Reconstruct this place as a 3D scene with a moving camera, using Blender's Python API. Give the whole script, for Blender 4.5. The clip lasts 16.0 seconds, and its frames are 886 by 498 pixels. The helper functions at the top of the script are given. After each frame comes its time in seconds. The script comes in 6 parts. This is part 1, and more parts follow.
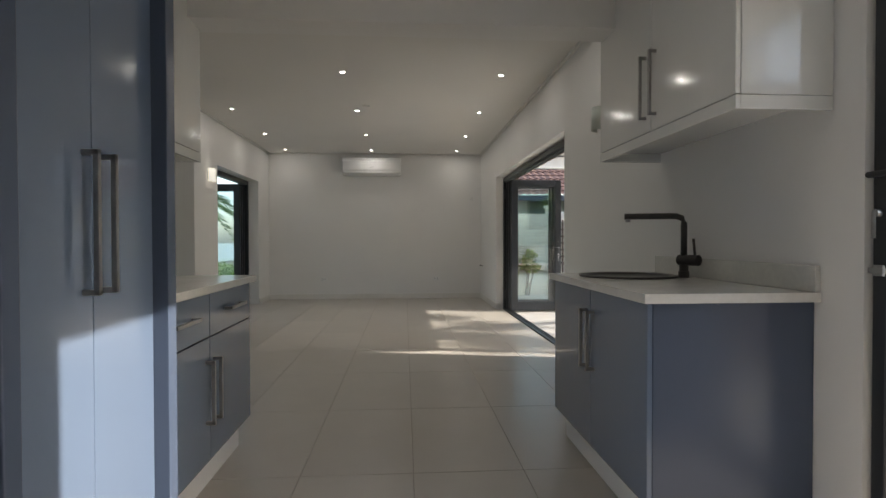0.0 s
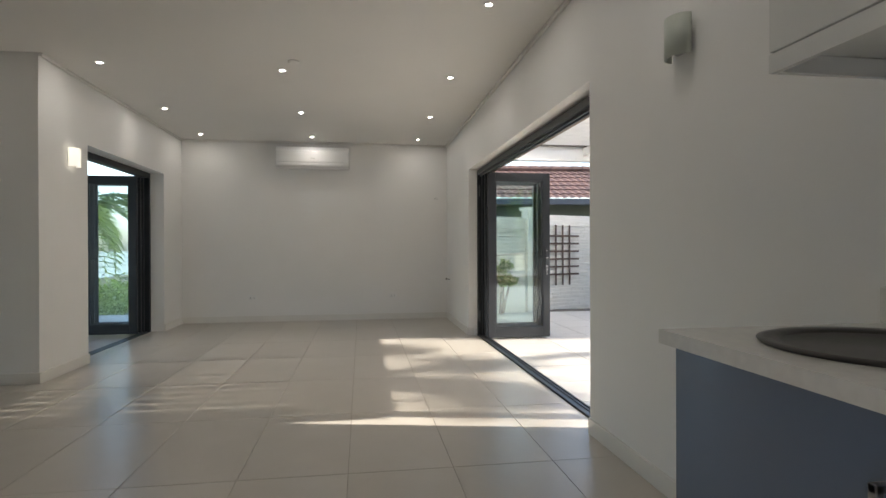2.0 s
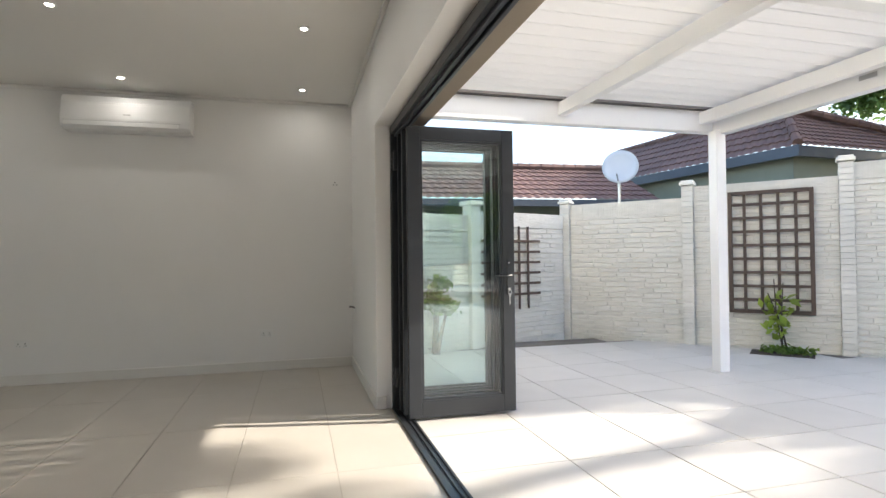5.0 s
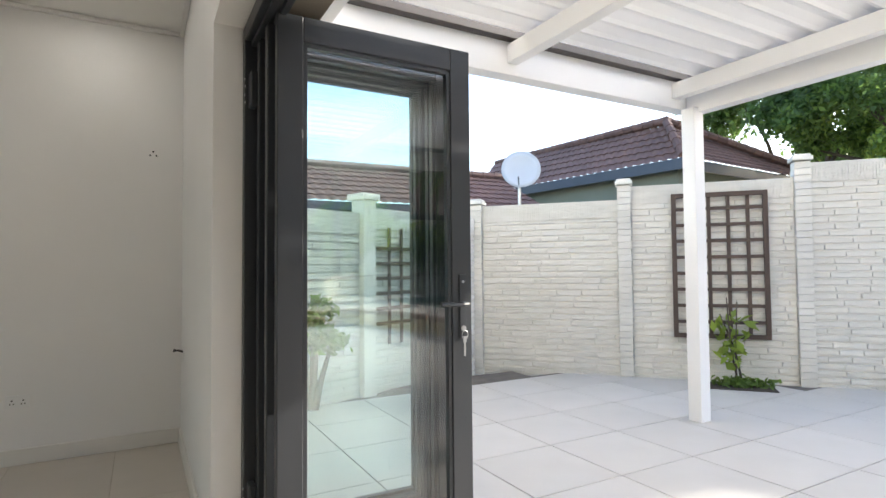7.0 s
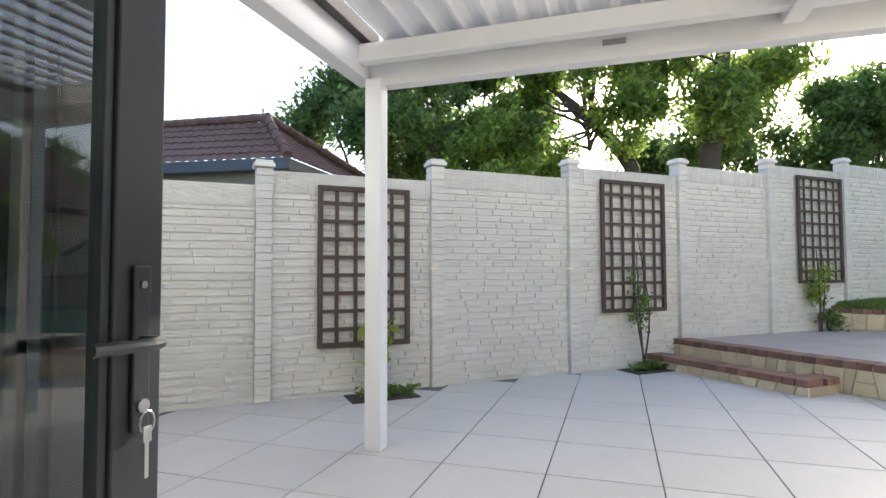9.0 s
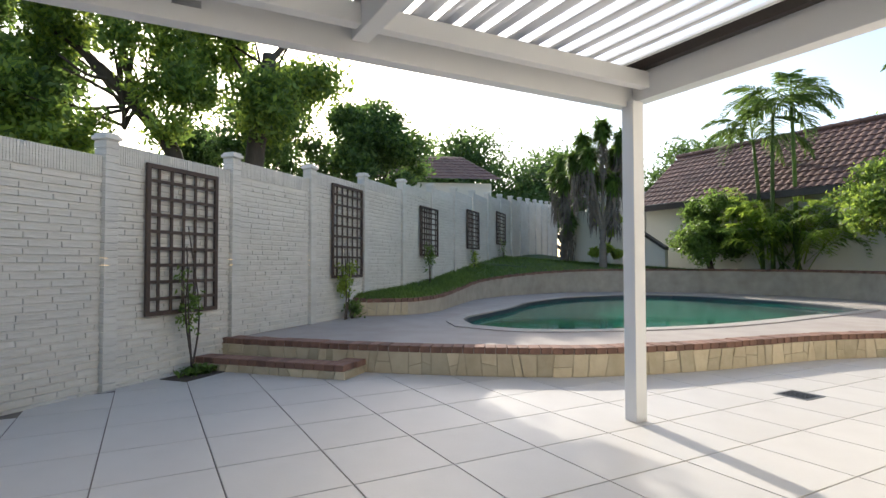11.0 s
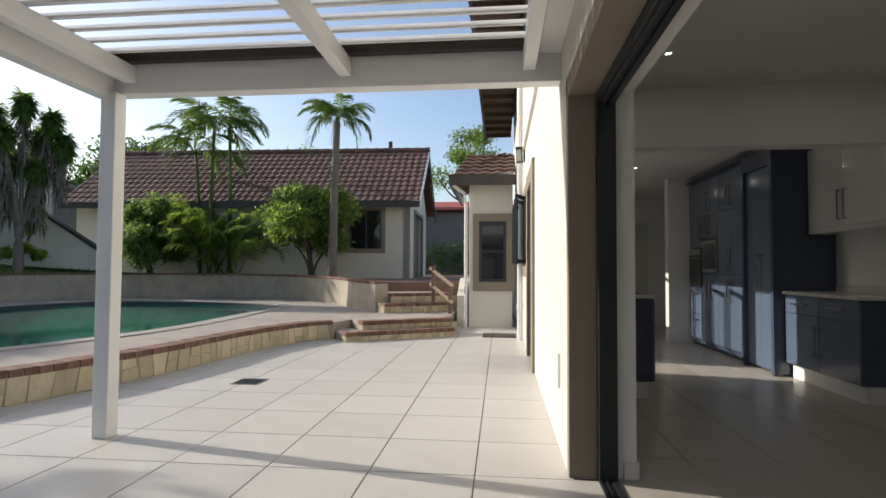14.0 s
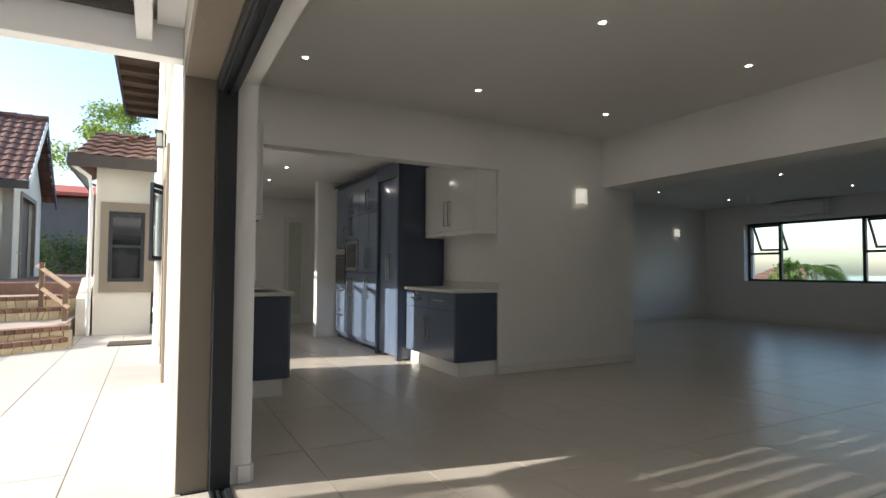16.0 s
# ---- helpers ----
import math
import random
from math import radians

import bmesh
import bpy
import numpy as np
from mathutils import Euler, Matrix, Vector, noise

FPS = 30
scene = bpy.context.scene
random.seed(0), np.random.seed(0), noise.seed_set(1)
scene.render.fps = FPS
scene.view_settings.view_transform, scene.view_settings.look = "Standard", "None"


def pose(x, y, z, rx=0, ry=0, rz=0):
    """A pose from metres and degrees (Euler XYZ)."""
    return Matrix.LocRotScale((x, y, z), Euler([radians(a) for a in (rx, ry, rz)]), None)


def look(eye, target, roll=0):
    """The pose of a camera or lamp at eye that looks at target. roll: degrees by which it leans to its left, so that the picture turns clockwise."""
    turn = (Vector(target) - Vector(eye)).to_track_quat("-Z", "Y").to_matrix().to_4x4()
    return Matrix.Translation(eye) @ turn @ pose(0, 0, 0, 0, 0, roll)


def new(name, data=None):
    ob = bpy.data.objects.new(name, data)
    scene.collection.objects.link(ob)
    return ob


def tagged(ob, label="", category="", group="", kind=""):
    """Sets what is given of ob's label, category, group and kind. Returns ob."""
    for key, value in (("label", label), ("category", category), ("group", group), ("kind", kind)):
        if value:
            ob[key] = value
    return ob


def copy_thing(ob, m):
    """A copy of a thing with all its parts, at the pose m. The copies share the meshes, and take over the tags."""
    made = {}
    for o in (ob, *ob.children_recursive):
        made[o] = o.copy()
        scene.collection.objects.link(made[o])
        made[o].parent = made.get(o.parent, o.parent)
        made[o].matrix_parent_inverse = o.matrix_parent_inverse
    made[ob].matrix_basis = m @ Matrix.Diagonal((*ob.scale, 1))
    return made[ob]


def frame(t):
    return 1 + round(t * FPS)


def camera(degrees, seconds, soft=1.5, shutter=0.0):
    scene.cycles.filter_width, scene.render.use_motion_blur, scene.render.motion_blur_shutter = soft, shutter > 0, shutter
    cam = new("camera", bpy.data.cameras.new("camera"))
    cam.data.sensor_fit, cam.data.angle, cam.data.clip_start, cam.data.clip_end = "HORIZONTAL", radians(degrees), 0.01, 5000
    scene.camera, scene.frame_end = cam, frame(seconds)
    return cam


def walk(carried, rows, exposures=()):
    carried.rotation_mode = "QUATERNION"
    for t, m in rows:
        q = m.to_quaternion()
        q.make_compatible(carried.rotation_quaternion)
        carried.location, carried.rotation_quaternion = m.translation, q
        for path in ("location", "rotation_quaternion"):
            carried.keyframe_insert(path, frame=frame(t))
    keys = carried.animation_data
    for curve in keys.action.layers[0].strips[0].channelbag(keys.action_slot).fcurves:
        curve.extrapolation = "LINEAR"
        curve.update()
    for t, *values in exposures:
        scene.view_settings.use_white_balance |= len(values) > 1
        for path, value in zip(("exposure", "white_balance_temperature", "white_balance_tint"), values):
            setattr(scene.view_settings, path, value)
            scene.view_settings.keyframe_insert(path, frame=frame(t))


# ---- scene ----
cam = camera(78.3, 16.0)
PATH = [
    (0, (0.517, 0.059, 1.115), (0.657, 2.054, 1.084), -0.1),
    (0.5, (0.515, 0.541, 1.105), (0.658, 2.536, 1.079), -0.1),
    (1, (0.533, 0.978, 1.109), (0.706, 2.971, 1.081), -0.3),
    (1.5, (0.596, 1.445, 1.139), (0.806, 3.434, 1.12), -0.2),
    (2, (0.625, 1.901, 1.129), (0.922, 3.878, 1.125), -0.2),
    (2.5, (0.728, 2.39, 1.094), (1.097, 4.356, 1.102), -0.2),
    (3, (0.815, 2.872, 1.086), (1.227, 4.83, 1.101), -0.2),
    (3.5, (0.947, 3.353, 1.111), (1.402, 5.301, 1.123), -0.1),
    (3.7, (1.06, 3.536, 1.116), (1.511, 5.485, 1.127), -0.1),
    (5.8, (1.496, 5.481, 1.134), (2.154, 7.369, 1.184), -0.5),
    (6, (1.528, 5.672, 1.134), (2.234, 7.543, 1.182), -0.3),
    (6.5, (1.655, 6.107, 1.142), (2.477, 7.929, 1.202), -0.4),
    (7, (1.754, 6.497, 1.142), (2.725, 8.245, 1.216), -0.5),
    (7.5, (1.85, 6.836, 1.129), (3.032, 8.448, 1.213), -0.7),
    (8, (1.92, 7.291, 1.145), (3.36, 8.678, 1.218), -0.0),
    (8.5, (2.029, 7.575, 1.15), (3.735, 8.617, 1.213), 0.2),
    (9, (2.228, 7.694, 1.109), (4.132, 8.3, 1.192), -0.2),
    (9.5, (2.396, 7.79, 1.124), (4.392, 7.887, 1.205), -0.6),
    (10, (2.41, 7.751, 1.122), (4.379, 7.413, 1.2), -0.6),
    (10.2, (2.393, 7.749, 1.126), (4.339, 7.293, 1.197), -0.6),
    (12.3, (2.865, 8.066, 1.148), (4.019, 6.434, 1.217), 0.4),
    (12.5, (2.861, 8.078, 1.15), (3.917, 6.381, 1.218), 0.3),
    (13, (2.825, 8.095, 1.162), (3.622, 6.262, 1.23), 0.4),
    (13.5, (2.786, 8.116, 1.165), (3.299, 6.184, 1.234), 0.5),
    (14, (2.742, 8.143, 1.141), (2.951, 6.155, 1.216), 0.3),
    (14.5, (2.681, 8.097, 1.151), (2.587, 6.101, 1.224), 0.3),
    (15, (2.577, 8.092, 1.155), (2.202, 6.129, 1.226), 0.2),
    (15.5, (2.498, 8.106, 1.136), (1.869, 6.209, 1.21), 0.3),
    (16, (2.49, 8.124, 1.134), (1.549, 6.36, 1.212), 0.4),
]
EXPOSURES = [(0, 1.62), (1.0, 1.68), (1.5, 1.82), (2.0, 2.0), (2.5, 2.18), (3.5, 2.08), (6.0, 2.1), (7.0, 2.22), (8.0, 2.02), (9.5, 1.6), (10.0, 1.42), (12.5, 0.55), (14.3, 0.42), (15.2, 1.08), (16.0, 1.38)]
walk(cam, [(t, look(eye, target, roll)) for t, eye, target, roll in PATH], EXPOSURES)
# ---------------------------------------------------------------- world, sun, lamps
SUN_EL, SUN_AZ = 26.0, 101.5
wd = bpy.data.worlds.new("sky")
scene.world = wd
wd.use_nodes = True
_n = wd.node_tree.nodes
_sky = _n.new("ShaderNodeTexSky")
_sky.sky_type = "NISHITA"
_sky.sun_disc = False
_sky.sun_elevation, _sky.sun_rotation = radians(SUN_EL), radians(SUN_AZ)
_sky.air_density, _sky.dust_density, _sky.ozone_density = 1.0, 1.9, 1.1
wd.node_tree.links.new(_sky.outputs[0], _n["Background"].inputs[0])
_n["Background"].inputs[1].default_value = 0.15

sun = new("sun", bpy.data.lights.new("sun", "SUN"))
sun.data.energy, sun.data.angle, sun.data.color = 3.3, radians(0.55), (1.0, 0.93, 0.82)
_sd = Vector((math.sin(radians(SUN_AZ)) * math.cos(radians(SUN_EL)), math.cos(radians(SUN_AZ)) * math.cos(radians(SUN_EL)), math.sin(radians(SUN_EL))))
sun.matrix_world = Matrix.Translation((20, 0, 30)) @ _sd.to_track_quat("Z", "Y").to_matrix().to_4x4()


# the lit ceiling downlights: lounge, kitchen, dining room
DOWN = [(x, y, 2.78) for y in (3.95, 5.5, 7.1, 8.7, 10.15) for x in (-1.65, -0.09, 1.485)]
DOWN += [(0.75, 1.35, 2.62), (0.8, 0.1, 2.62), (0.82, -1.2, 2.62), (0.8, -2.6, 2.62)]
DOWN += [(x, y, 2.72) for x in (-4.2, -6.4, -8.6) for y in (0.6, 3.0)]
for _x, _y, _z in DOWN:
    _l = new("downlight_lamp", bpy.data.lights.new("downlight_lamp", "AREA"))
    _l.data.shape, _l.data.size, _l.data.energy, _l.data.color = "DISK", 0.036, 0.35, (1.0, 0.95, 0.88)
    _l.location = (_x, _y, _z - 0.014)


# ---------------------------------------------------------------- materials
def mat(name, col, rough=0.5, metal=0.0, col2=None, scale=6.0, bump=0.0, bscale=40.0, spec=None, rand=0.0, coat=0.0, stretch=None):
    m = bpy.data.materials.new(name)
    m.use_nodes = True
    nt = m.node_tree
    b = nt.nodes["Principled BSDF"]
    b.inputs["Roughness"].default_value = rough
    b.inputs["Metallic"].default_value = metal
    if spec is not None:
        b.inputs["Specular IOR Level"].default_value = spec
    if coat:
        b.inputs["Coat Weight"].default_value = coat
        b.inputs["Coat Roughness"].default_value = 0.04
    b.inputs["Base Color"].default_value = (*col, 1)
    tc = nt.nodes.new("ShaderNodeTexCoord")
    src = tc.outputs["Object"]
    if stretch:
        mp = nt.nodes.new("ShaderNodeMapping")
        mp.inputs["Scale"].default_value = stretch
        nt.links.new(src, mp.inputs[0])
        src = mp.outputs[0]
    out = None
    if col2:
        a = nt.nodes.new("ShaderNodeTexNoise")
        a.inputs["Scale"].default_value, a.inputs["Detail"].default_value = scale, 6
        nt.links.new(src, a.inputs["Vector"])
        a2 = nt.nodes.new("ShaderNodeTexNoise")
        a2.inputs["Scale"].default_value, a2.inputs["Detail"].default_value = scale * 0.17, 3
        nt.links.new(src, a2.inputs["Vector"])
        ad = nt.nodes.new("ShaderNodeMath")
        ad.operation = "ADD"
        nt.links.new(a.outputs["Fac"], ad.inputs[0])
        nt.links.new(a2.outputs["Fac"], ad.inputs[1])
        mr = nt.nodes.new("ShaderNodeMapRange")
        mr.inputs["From Min"].default_value, mr.inputs["From Max"].default_value = 0.72, 1.28
        nt.links.new(ad.outputs[0], mr.inputs["Value"])
        mx = nt.nodes.new("ShaderNodeMix")
        mx.data_type = "RGBA"
        mx.inputs["A"].default_value, mx.inputs["B"].default_value = (*col, 1), (*col2, 1)
        nt.links.new(mr.outputs[0], mx.inputs["Factor"])
        out = mx.outputs["Result"]
    if rand:
        oi = nt.nodes.new("ShaderNodeObjectInfo")
        geo = nt.nodes.new("ShaderNodeNewGeometry")
        ad2 = nt.nodes.new("ShaderNodeMath")
        ad2.operation = "ADD"
        nt.links.new(oi.outputs["Random"], ad2.inputs[0])
        nt.links.new(geo.outputs["Random Per Island"], ad2.inputs[1])
        fr = nt.nodes.new("ShaderNodeMath")
        fr.operation = "FRACT"
        nt.links.new(ad2.outputs[0], fr.inputs[0])
        mr2 = nt.nodes.new("ShaderNodeMapRange")
        mr2.inputs["To Min"].default_value, mr2.inputs["To Max"].default_value = 1 - rand, 1 + rand
        nt.links.new(fr.outputs[0], mr2.inputs["Value"])
        hs = nt.nodes.new("ShaderNodeHueSaturation")
        hs.inputs["Color"].default_value = (*col, 1)
        if out:
            nt.links.new(out, hs.inputs["Color"])
        nt.links.new(mr2.outputs[0], hs.inputs["Value"])
        out = hs.outputs[0]
    if out:
        nt.links.new(out, b.inputs["Base Color"])
    if bump:
        nz = nt.nodes.new("ShaderNodeTexNoise")
        nz.inputs["Scale"].default_value, nz.inputs["Detail"].default_value = bscale, 5
        nt.links.new(src, nz.inputs["Vector"])
        bp = nt.nodes.new("ShaderNodeBump")
        bp.inputs["Strength"].default_value, bp.inputs["Distance"].default_value = bump, 0.01
        nt.links.new(nz.outputs["Fac"], bp.inputs["Height"])
        nt.links.new(bp.outputs[0], b.inputs["Normal"])
    return m


def leafy(name, col, col2, rand=0.35):
    m = mat(name, col, 0.5, col2=col2, scale=1.5, rand=rand)
    nt = m.node_tree
    b = nt.nodes["Principled BSDF"]
    tl, mx = nt.nodes.new("ShaderNodeBsdfTranslucent"), nt.nodes.new("ShaderNodeMixShader")
    src = b.inputs["Base Color"].links[0].from_socket
    hs = nt.nodes.new("ShaderNodeHueSaturation")
    hs.inputs["Hue"].default_value, hs.inputs["Value"].default_value = 0.485, 2.2
    nt.links.new(src, hs.inputs["Color"])
    nt.links.new(hs.outputs[0], tl.inputs[0])
    mx.inputs[0].default_value = 0.5
    nt.links.new(b.outputs[0], mx.inputs[1])
    nt.links.new(tl.outputs[0], mx.inputs[2])
    nt.links.new(mx.outputs[0], nt.nodes["Material Output"].inputs[0])
    return m


def glow(name, col, strength):
    m = bpy.data.materials.new(name)
    m.use_nodes = True
    b = m.node_tree.nodes["Principled BSDF"]
    b.inputs["Base Color"].default_value = (*col, 1)
    b.inputs["Emission Color"].default_value = (*col, 1)
    b.inputs["Emission Strength"].default_value = strength
    return m


def glassy(name, col, rough=0.0):
    m = bpy.data.materials.new(name)
    m.use_nodes = True
    nt = m.node_tree
    nt.nodes.remove(nt.nodes["Principled BSDF"])
    tr, gl, mx, lw, pw, mr = (nt.nodes.new(k) for k in ("ShaderNodeBsdfTransparent", "ShaderNodeBsdfGlossy", "ShaderNodeMixShader", "ShaderNodeLayerWeight", "ShaderNodeMath", "ShaderNodeMapRange"))
    tr.inputs[0].default_value = (*col, 1)
    gl.inputs["Roughness"].default_value = rough
    pw.operation, pw.inputs[1].default_value = "POWER", 4.0
    mr.inputs["To Min"].default_value, mr.inputs["To Max"].default_value = 0.09, 0.9
    nt.links.new(lw.outputs["Facing"], pw.inputs[0])
    nt.links.new(pw.outputs[0], mr.inputs["Value"])
    nt.links.new(mr.outputs[0], mx.inputs[0])
    nt.links.new(tr.outputs[0], mx.inputs[1])
    nt.links.new(gl.outputs[0], mx.inputs[2])
    nt.links.new(mx.outputs[0], nt.nodes["Material Output"].inputs[0])
    return m


M_WALL = mat("wall_paint", (0.82, 0.81, 0.79), 0.55, col2=(0.79, 0.78, 0.76), scale=1.6, bump=0.05, bscale=70)
M_CEIL = mat("ceiling_paint", (0.80, 0.785, 0.75), 0.75, col2=(0.77, 0.755, 0.72), scale=1.2, bump=0.05, bscale=60)
M_TRIM = mat("trim_paint", (0.76, 0.74, 0.70), 0.35, col2=(0.72, 0.70, 0.66), scale=3)
M_FLOOR = mat("porcelain_tile", (0.475, 0.437, 0.385), 0.3, col2=(0.515, 0.475, 0.422), scale=3.5, bump=0.03, bscale=30, rand=0.03)
M_GROUT = mat("grout", (0.43, 0.39, 0.335), 0.9, col2=(0.38, 0.34, 0.29), scale=20)
M_PATIO = mat("patio_tile", (0.56, 0.535, 0.50), 0.42, col2=(0.50, 0.475, 0.44), scale=2.6, bump=0.06, bscale=55, rand=0.035)
M_PGROUT = mat("patio_grout", (0.17, 0.15, 0.13), 0.95, col2=(0.12, 0.105, 0.09), scale=9)
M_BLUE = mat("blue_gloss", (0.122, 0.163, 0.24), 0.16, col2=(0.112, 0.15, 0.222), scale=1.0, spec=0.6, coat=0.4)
# the same blue darkened: shade on cabinet ends and bodies put into colour
M_BLUED = mat("blue_shade_panel", (0.07, 0.092, 0.142), 0.22, col2=(0.064, 0.084, 0.13), scale=1.0)
M_WGLOSS = mat("white_gloss", (0.78, 0.78, 0.75), 0.12, col2=(0.76, 0.76, 0.73), scale=1.0, coat=0.5)
M_QUARTZ = mat("quartz_top", (0.72, 0.71, 0.67), 0.18, col2=(0.64, 0.63, 0.6), scale=45, spec=0.55)
M_STEEL = mat("brushed_steel", (0.52, 0.52, 0.52), 0.3, 1.0, col2=(0.42, 0.42, 0.42), scale=30, stretch=(1, 1, 8))
M_HANDLE = mat("handle_steel", (0.40, 0.39, 0.38), 0.34, 1.0, col2=(0.33, 0.32, 0.31), scale=30)
M_BLACKM = mat("graphite_composite", (0.045, 0.042, 0.04), 0.45, col2=(0.06, 0.056, 0.052), scale=60, bump=0.1, bscale=200)
M_FRAME = mat("charcoal_aluminium", (0.020, 0.023, 0.027), 0.38, 0.0, col2=(0.026, 0.029, 0.034), scale=4, spec=0.5)
M_GLASS = glassy("door_glass", (0.93, 0.985, 0.98))
M_GLASSW = glassy("tinted_door_glass", (0.88, 0.94, 0.97))
M_GLASSD = mat("dark_window_glass", (0.015, 0.017, 0.02), 0.05, spec=0.8, col2=(0.02, 0.022, 0.026), scale=1)
M_PERG = mat("white_powdercoat", (0.80, 0.80, 0.80), 0.28, col2=(0.76, 0.76, 0.765), scale=2, spec=0.5)
M_GUTTER = mat("brown_gutter", (0.045, 0.036, 0.032), 0.5, col2=(0.06, 0.048, 0.042), scale=8)
M_EXT = mat("house_plaster", (0.70, 0.675, 0.60), 0.8, col2=(0.65, 0.625, 0.55), scale=1.4, bump=0.25, bscale=70)
M_TAUPE = mat("taupe_plaster", (0.27, 0.225, 0.175), 0.8, col2=(0.24, 0.20, 0.155), scale=3, bump=0.2, bscale=70)
M_BRICKW = mat("painted_brick", (0.66, 0.645, 0.60), 0.85, col2=(0.55, 0.535, 0.49), scale=9, bump=1.0, bscale=34, rand=0.02, stretch=(0.45, 0.45, 1.5))
M_BPIL = mat("painted_pillar", (0.71, 0.69, 0.64), 0.85, col2=(0.61, 0.59, 0.54), scale=4, bump=0.45, bscale=35)
M_TREL = mat("stained_timber", (0.075, 0.048, 0.035), 0.7, col2=(0.055, 0.036, 0.027), scale=9, bump=0.3, bscale=40, stretch=(6, 6, 1))
M_REDBR = mat("red_coping_brick", (0.24, 0.13, 0.09), 0.85, col2=(0.17, 0.095, 0.07), scale=14, bump=0.5, bscale=60, rand=0.22)
M_COPE = mat("pool_edge_paving", (0.40, 0.36, 0.32), 0.75, col2=(0.33, 0.30, 0.265), scale=4, bump=0.3, bscale=40)
M_STONE = mat("sandstone", (0.56, 0.49, 0.35), 0.85, col2=(0.44, 0.365, 0.24), scale=7, bump=0.6, bscale=24, rand=0.2)
M_MORTAR = mat("stone_mortar", (0.43, 0.37, 0.26), 0.95, col2=(0.34, 0.29, 0.20), scale=15, bump=0.4, bscale=50)
M_RETAIN = mat("mossy_stone_wall", (0.46, 0.41, 0.33), 0.9, col2=(0.33, 0.29, 0.225), scale=4, bump=0.8, bscale=9)
M_TERR = mat("terrace_paving", (0.40, 0.355, 0.315), 0.8, col2=(0.33, 0.285, 0.25), scale=3, bump=0.3, bscale=40)
M_YARD = mat("yard_brick_paving", (0.22, 0.125, 0.095), 0.85, col2=(0.16, 0.095, 0.075), scale=8, bump=0.5, bscale=30)
M_GRASS = mat("lawn", (0.055, 0.10, 0.022), 0.9, col2=(0.035, 0.07, 0.016), scale=9, bump=1.0, bscale=60)
M_SOIL = mat("soil", (0.07, 0.05, 0.035), 0.95, col2=(0.045, 0.034, 0.025), scale=12, bump=0.8, bscale=30)
M_ROOF = mat("terracotta_roof", (0.165, 0.088, 0.07), 0.8, col2=(0.105, 0.06, 0.05), scale=5, bump=0.3, bscale=40, rand=0.18)
M_ROOFR = mat("red_roof", (0.42, 0.10, 0.07), 0.6, col2=(0.36, 0.085, 0.06), scale=4)
M_FASCIA = mat("navy_fascia", (0.035, 0.045, 0.06), 0.5, col2=(0.045, 0.055, 0.075), scale=3)
M_GREENW = mat("sage_plaster", (0.20, 0.215, 0.175), 0.85, col2=(0.17, 0.185, 0.15), scale=2)
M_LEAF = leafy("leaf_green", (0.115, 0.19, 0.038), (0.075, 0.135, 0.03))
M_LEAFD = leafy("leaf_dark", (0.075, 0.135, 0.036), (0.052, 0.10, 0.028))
# lighter leaf: pale plants, and sunlight painted on outer shells of crowns
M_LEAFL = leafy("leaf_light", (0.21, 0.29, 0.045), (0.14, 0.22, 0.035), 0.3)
M_PALM = leafy("palm_frond", (0.085, 0.14, 0.032), (0.06, 0.105, 0.026), 0.3)
M_BARK = mat("bark", (0.085, 0.066, 0.05), 0.9, col2=(0.055, 0.043, 0.034), scale=8, bump=0.8, bscale=20, stretch=(3, 3, 0.6))
M_PBARK = mat("palm_bark", (0.20, 0.175, 0.145), 0.9, col2=(0.15, 0.13, 0.105), scale=5, bump=0.6, bscale=18, stretch=(0.6, 0.6, 4))
M_DISH = mat("grey_dish", (0.55, 0.56, 0.58), 0.5, col2=(0.50, 0.51, 0.53), scale=2)
M_PLASTIC = mat("white_plastic", (0.80, 0.80, 0.79), 0.3, col2=(0.78, 0.78, 0.77), scale=2)
M_SLOT = mat("black_slot", (0.02, 0.02, 0.02), 0.6)
M_RAILW = mat("rail_timber", (0.24, 0.16, 0.10), 0.7, col2=(0.19, 0.125, 0.08), scale=8, bump=0.3, bscale=40)
M_GROUND = mat("ground_earth", (0.10, 0.10, 0.055), 0.95, col2=(0.07, 0.075, 0.04), scale=0.6, bump=0.6, bscale=3)
M_SEA = mat("sea", (0.03, 0.07, 0.10), 0.15, col2=(0.025, 0.06, 0.09), scale=0.02, bump=0.2, bscale=0.4)
M_LAMP = glow("lamp_glow", (1.0, 0.93, 0.80), 0.5)
M_DLIGHT = glow("downlight_glow", (1.0, 0.95, 0.86), 9.0)
M_FROST = mat("frosted_glass", (0.55, 0.58, 0.52), 0.35, col2=(0.5, 0.53, 0.47), scale=3)
M_WALLGLASS = glow("lit_frosted_glass", (1.0, 0.95, 0.82), 0.2)


def water_mat():
    m = mat("pool_water", (0.02, 0.20, 0.125), 0.06, bump=0.25, bscale=2.2, spec=0.5)
    return m


M_WATER = water_mat()


# ---------------------------------------------------------------- mesh helpers
def finish(ob, m, smooth=False):
    if m:
        ob.data.materials.append(m)
    if smooth:
        for p in ob.data.polygons:
            p.use_smooth = True
    return ob


def mesh_from(name, verts, faces):
    me = bpy.data.meshes.new(name)
    me.from_pydata([tuple(v) for v in verts], [], [tuple(f) for f in faces])
    me.update()
    return me


BOXF = ((0, 3, 2, 1), (4, 5, 6, 7), (0, 1, 5, 4), (1, 2, 6, 5), (2, 3, 7, 6), (3, 0, 4, 7))


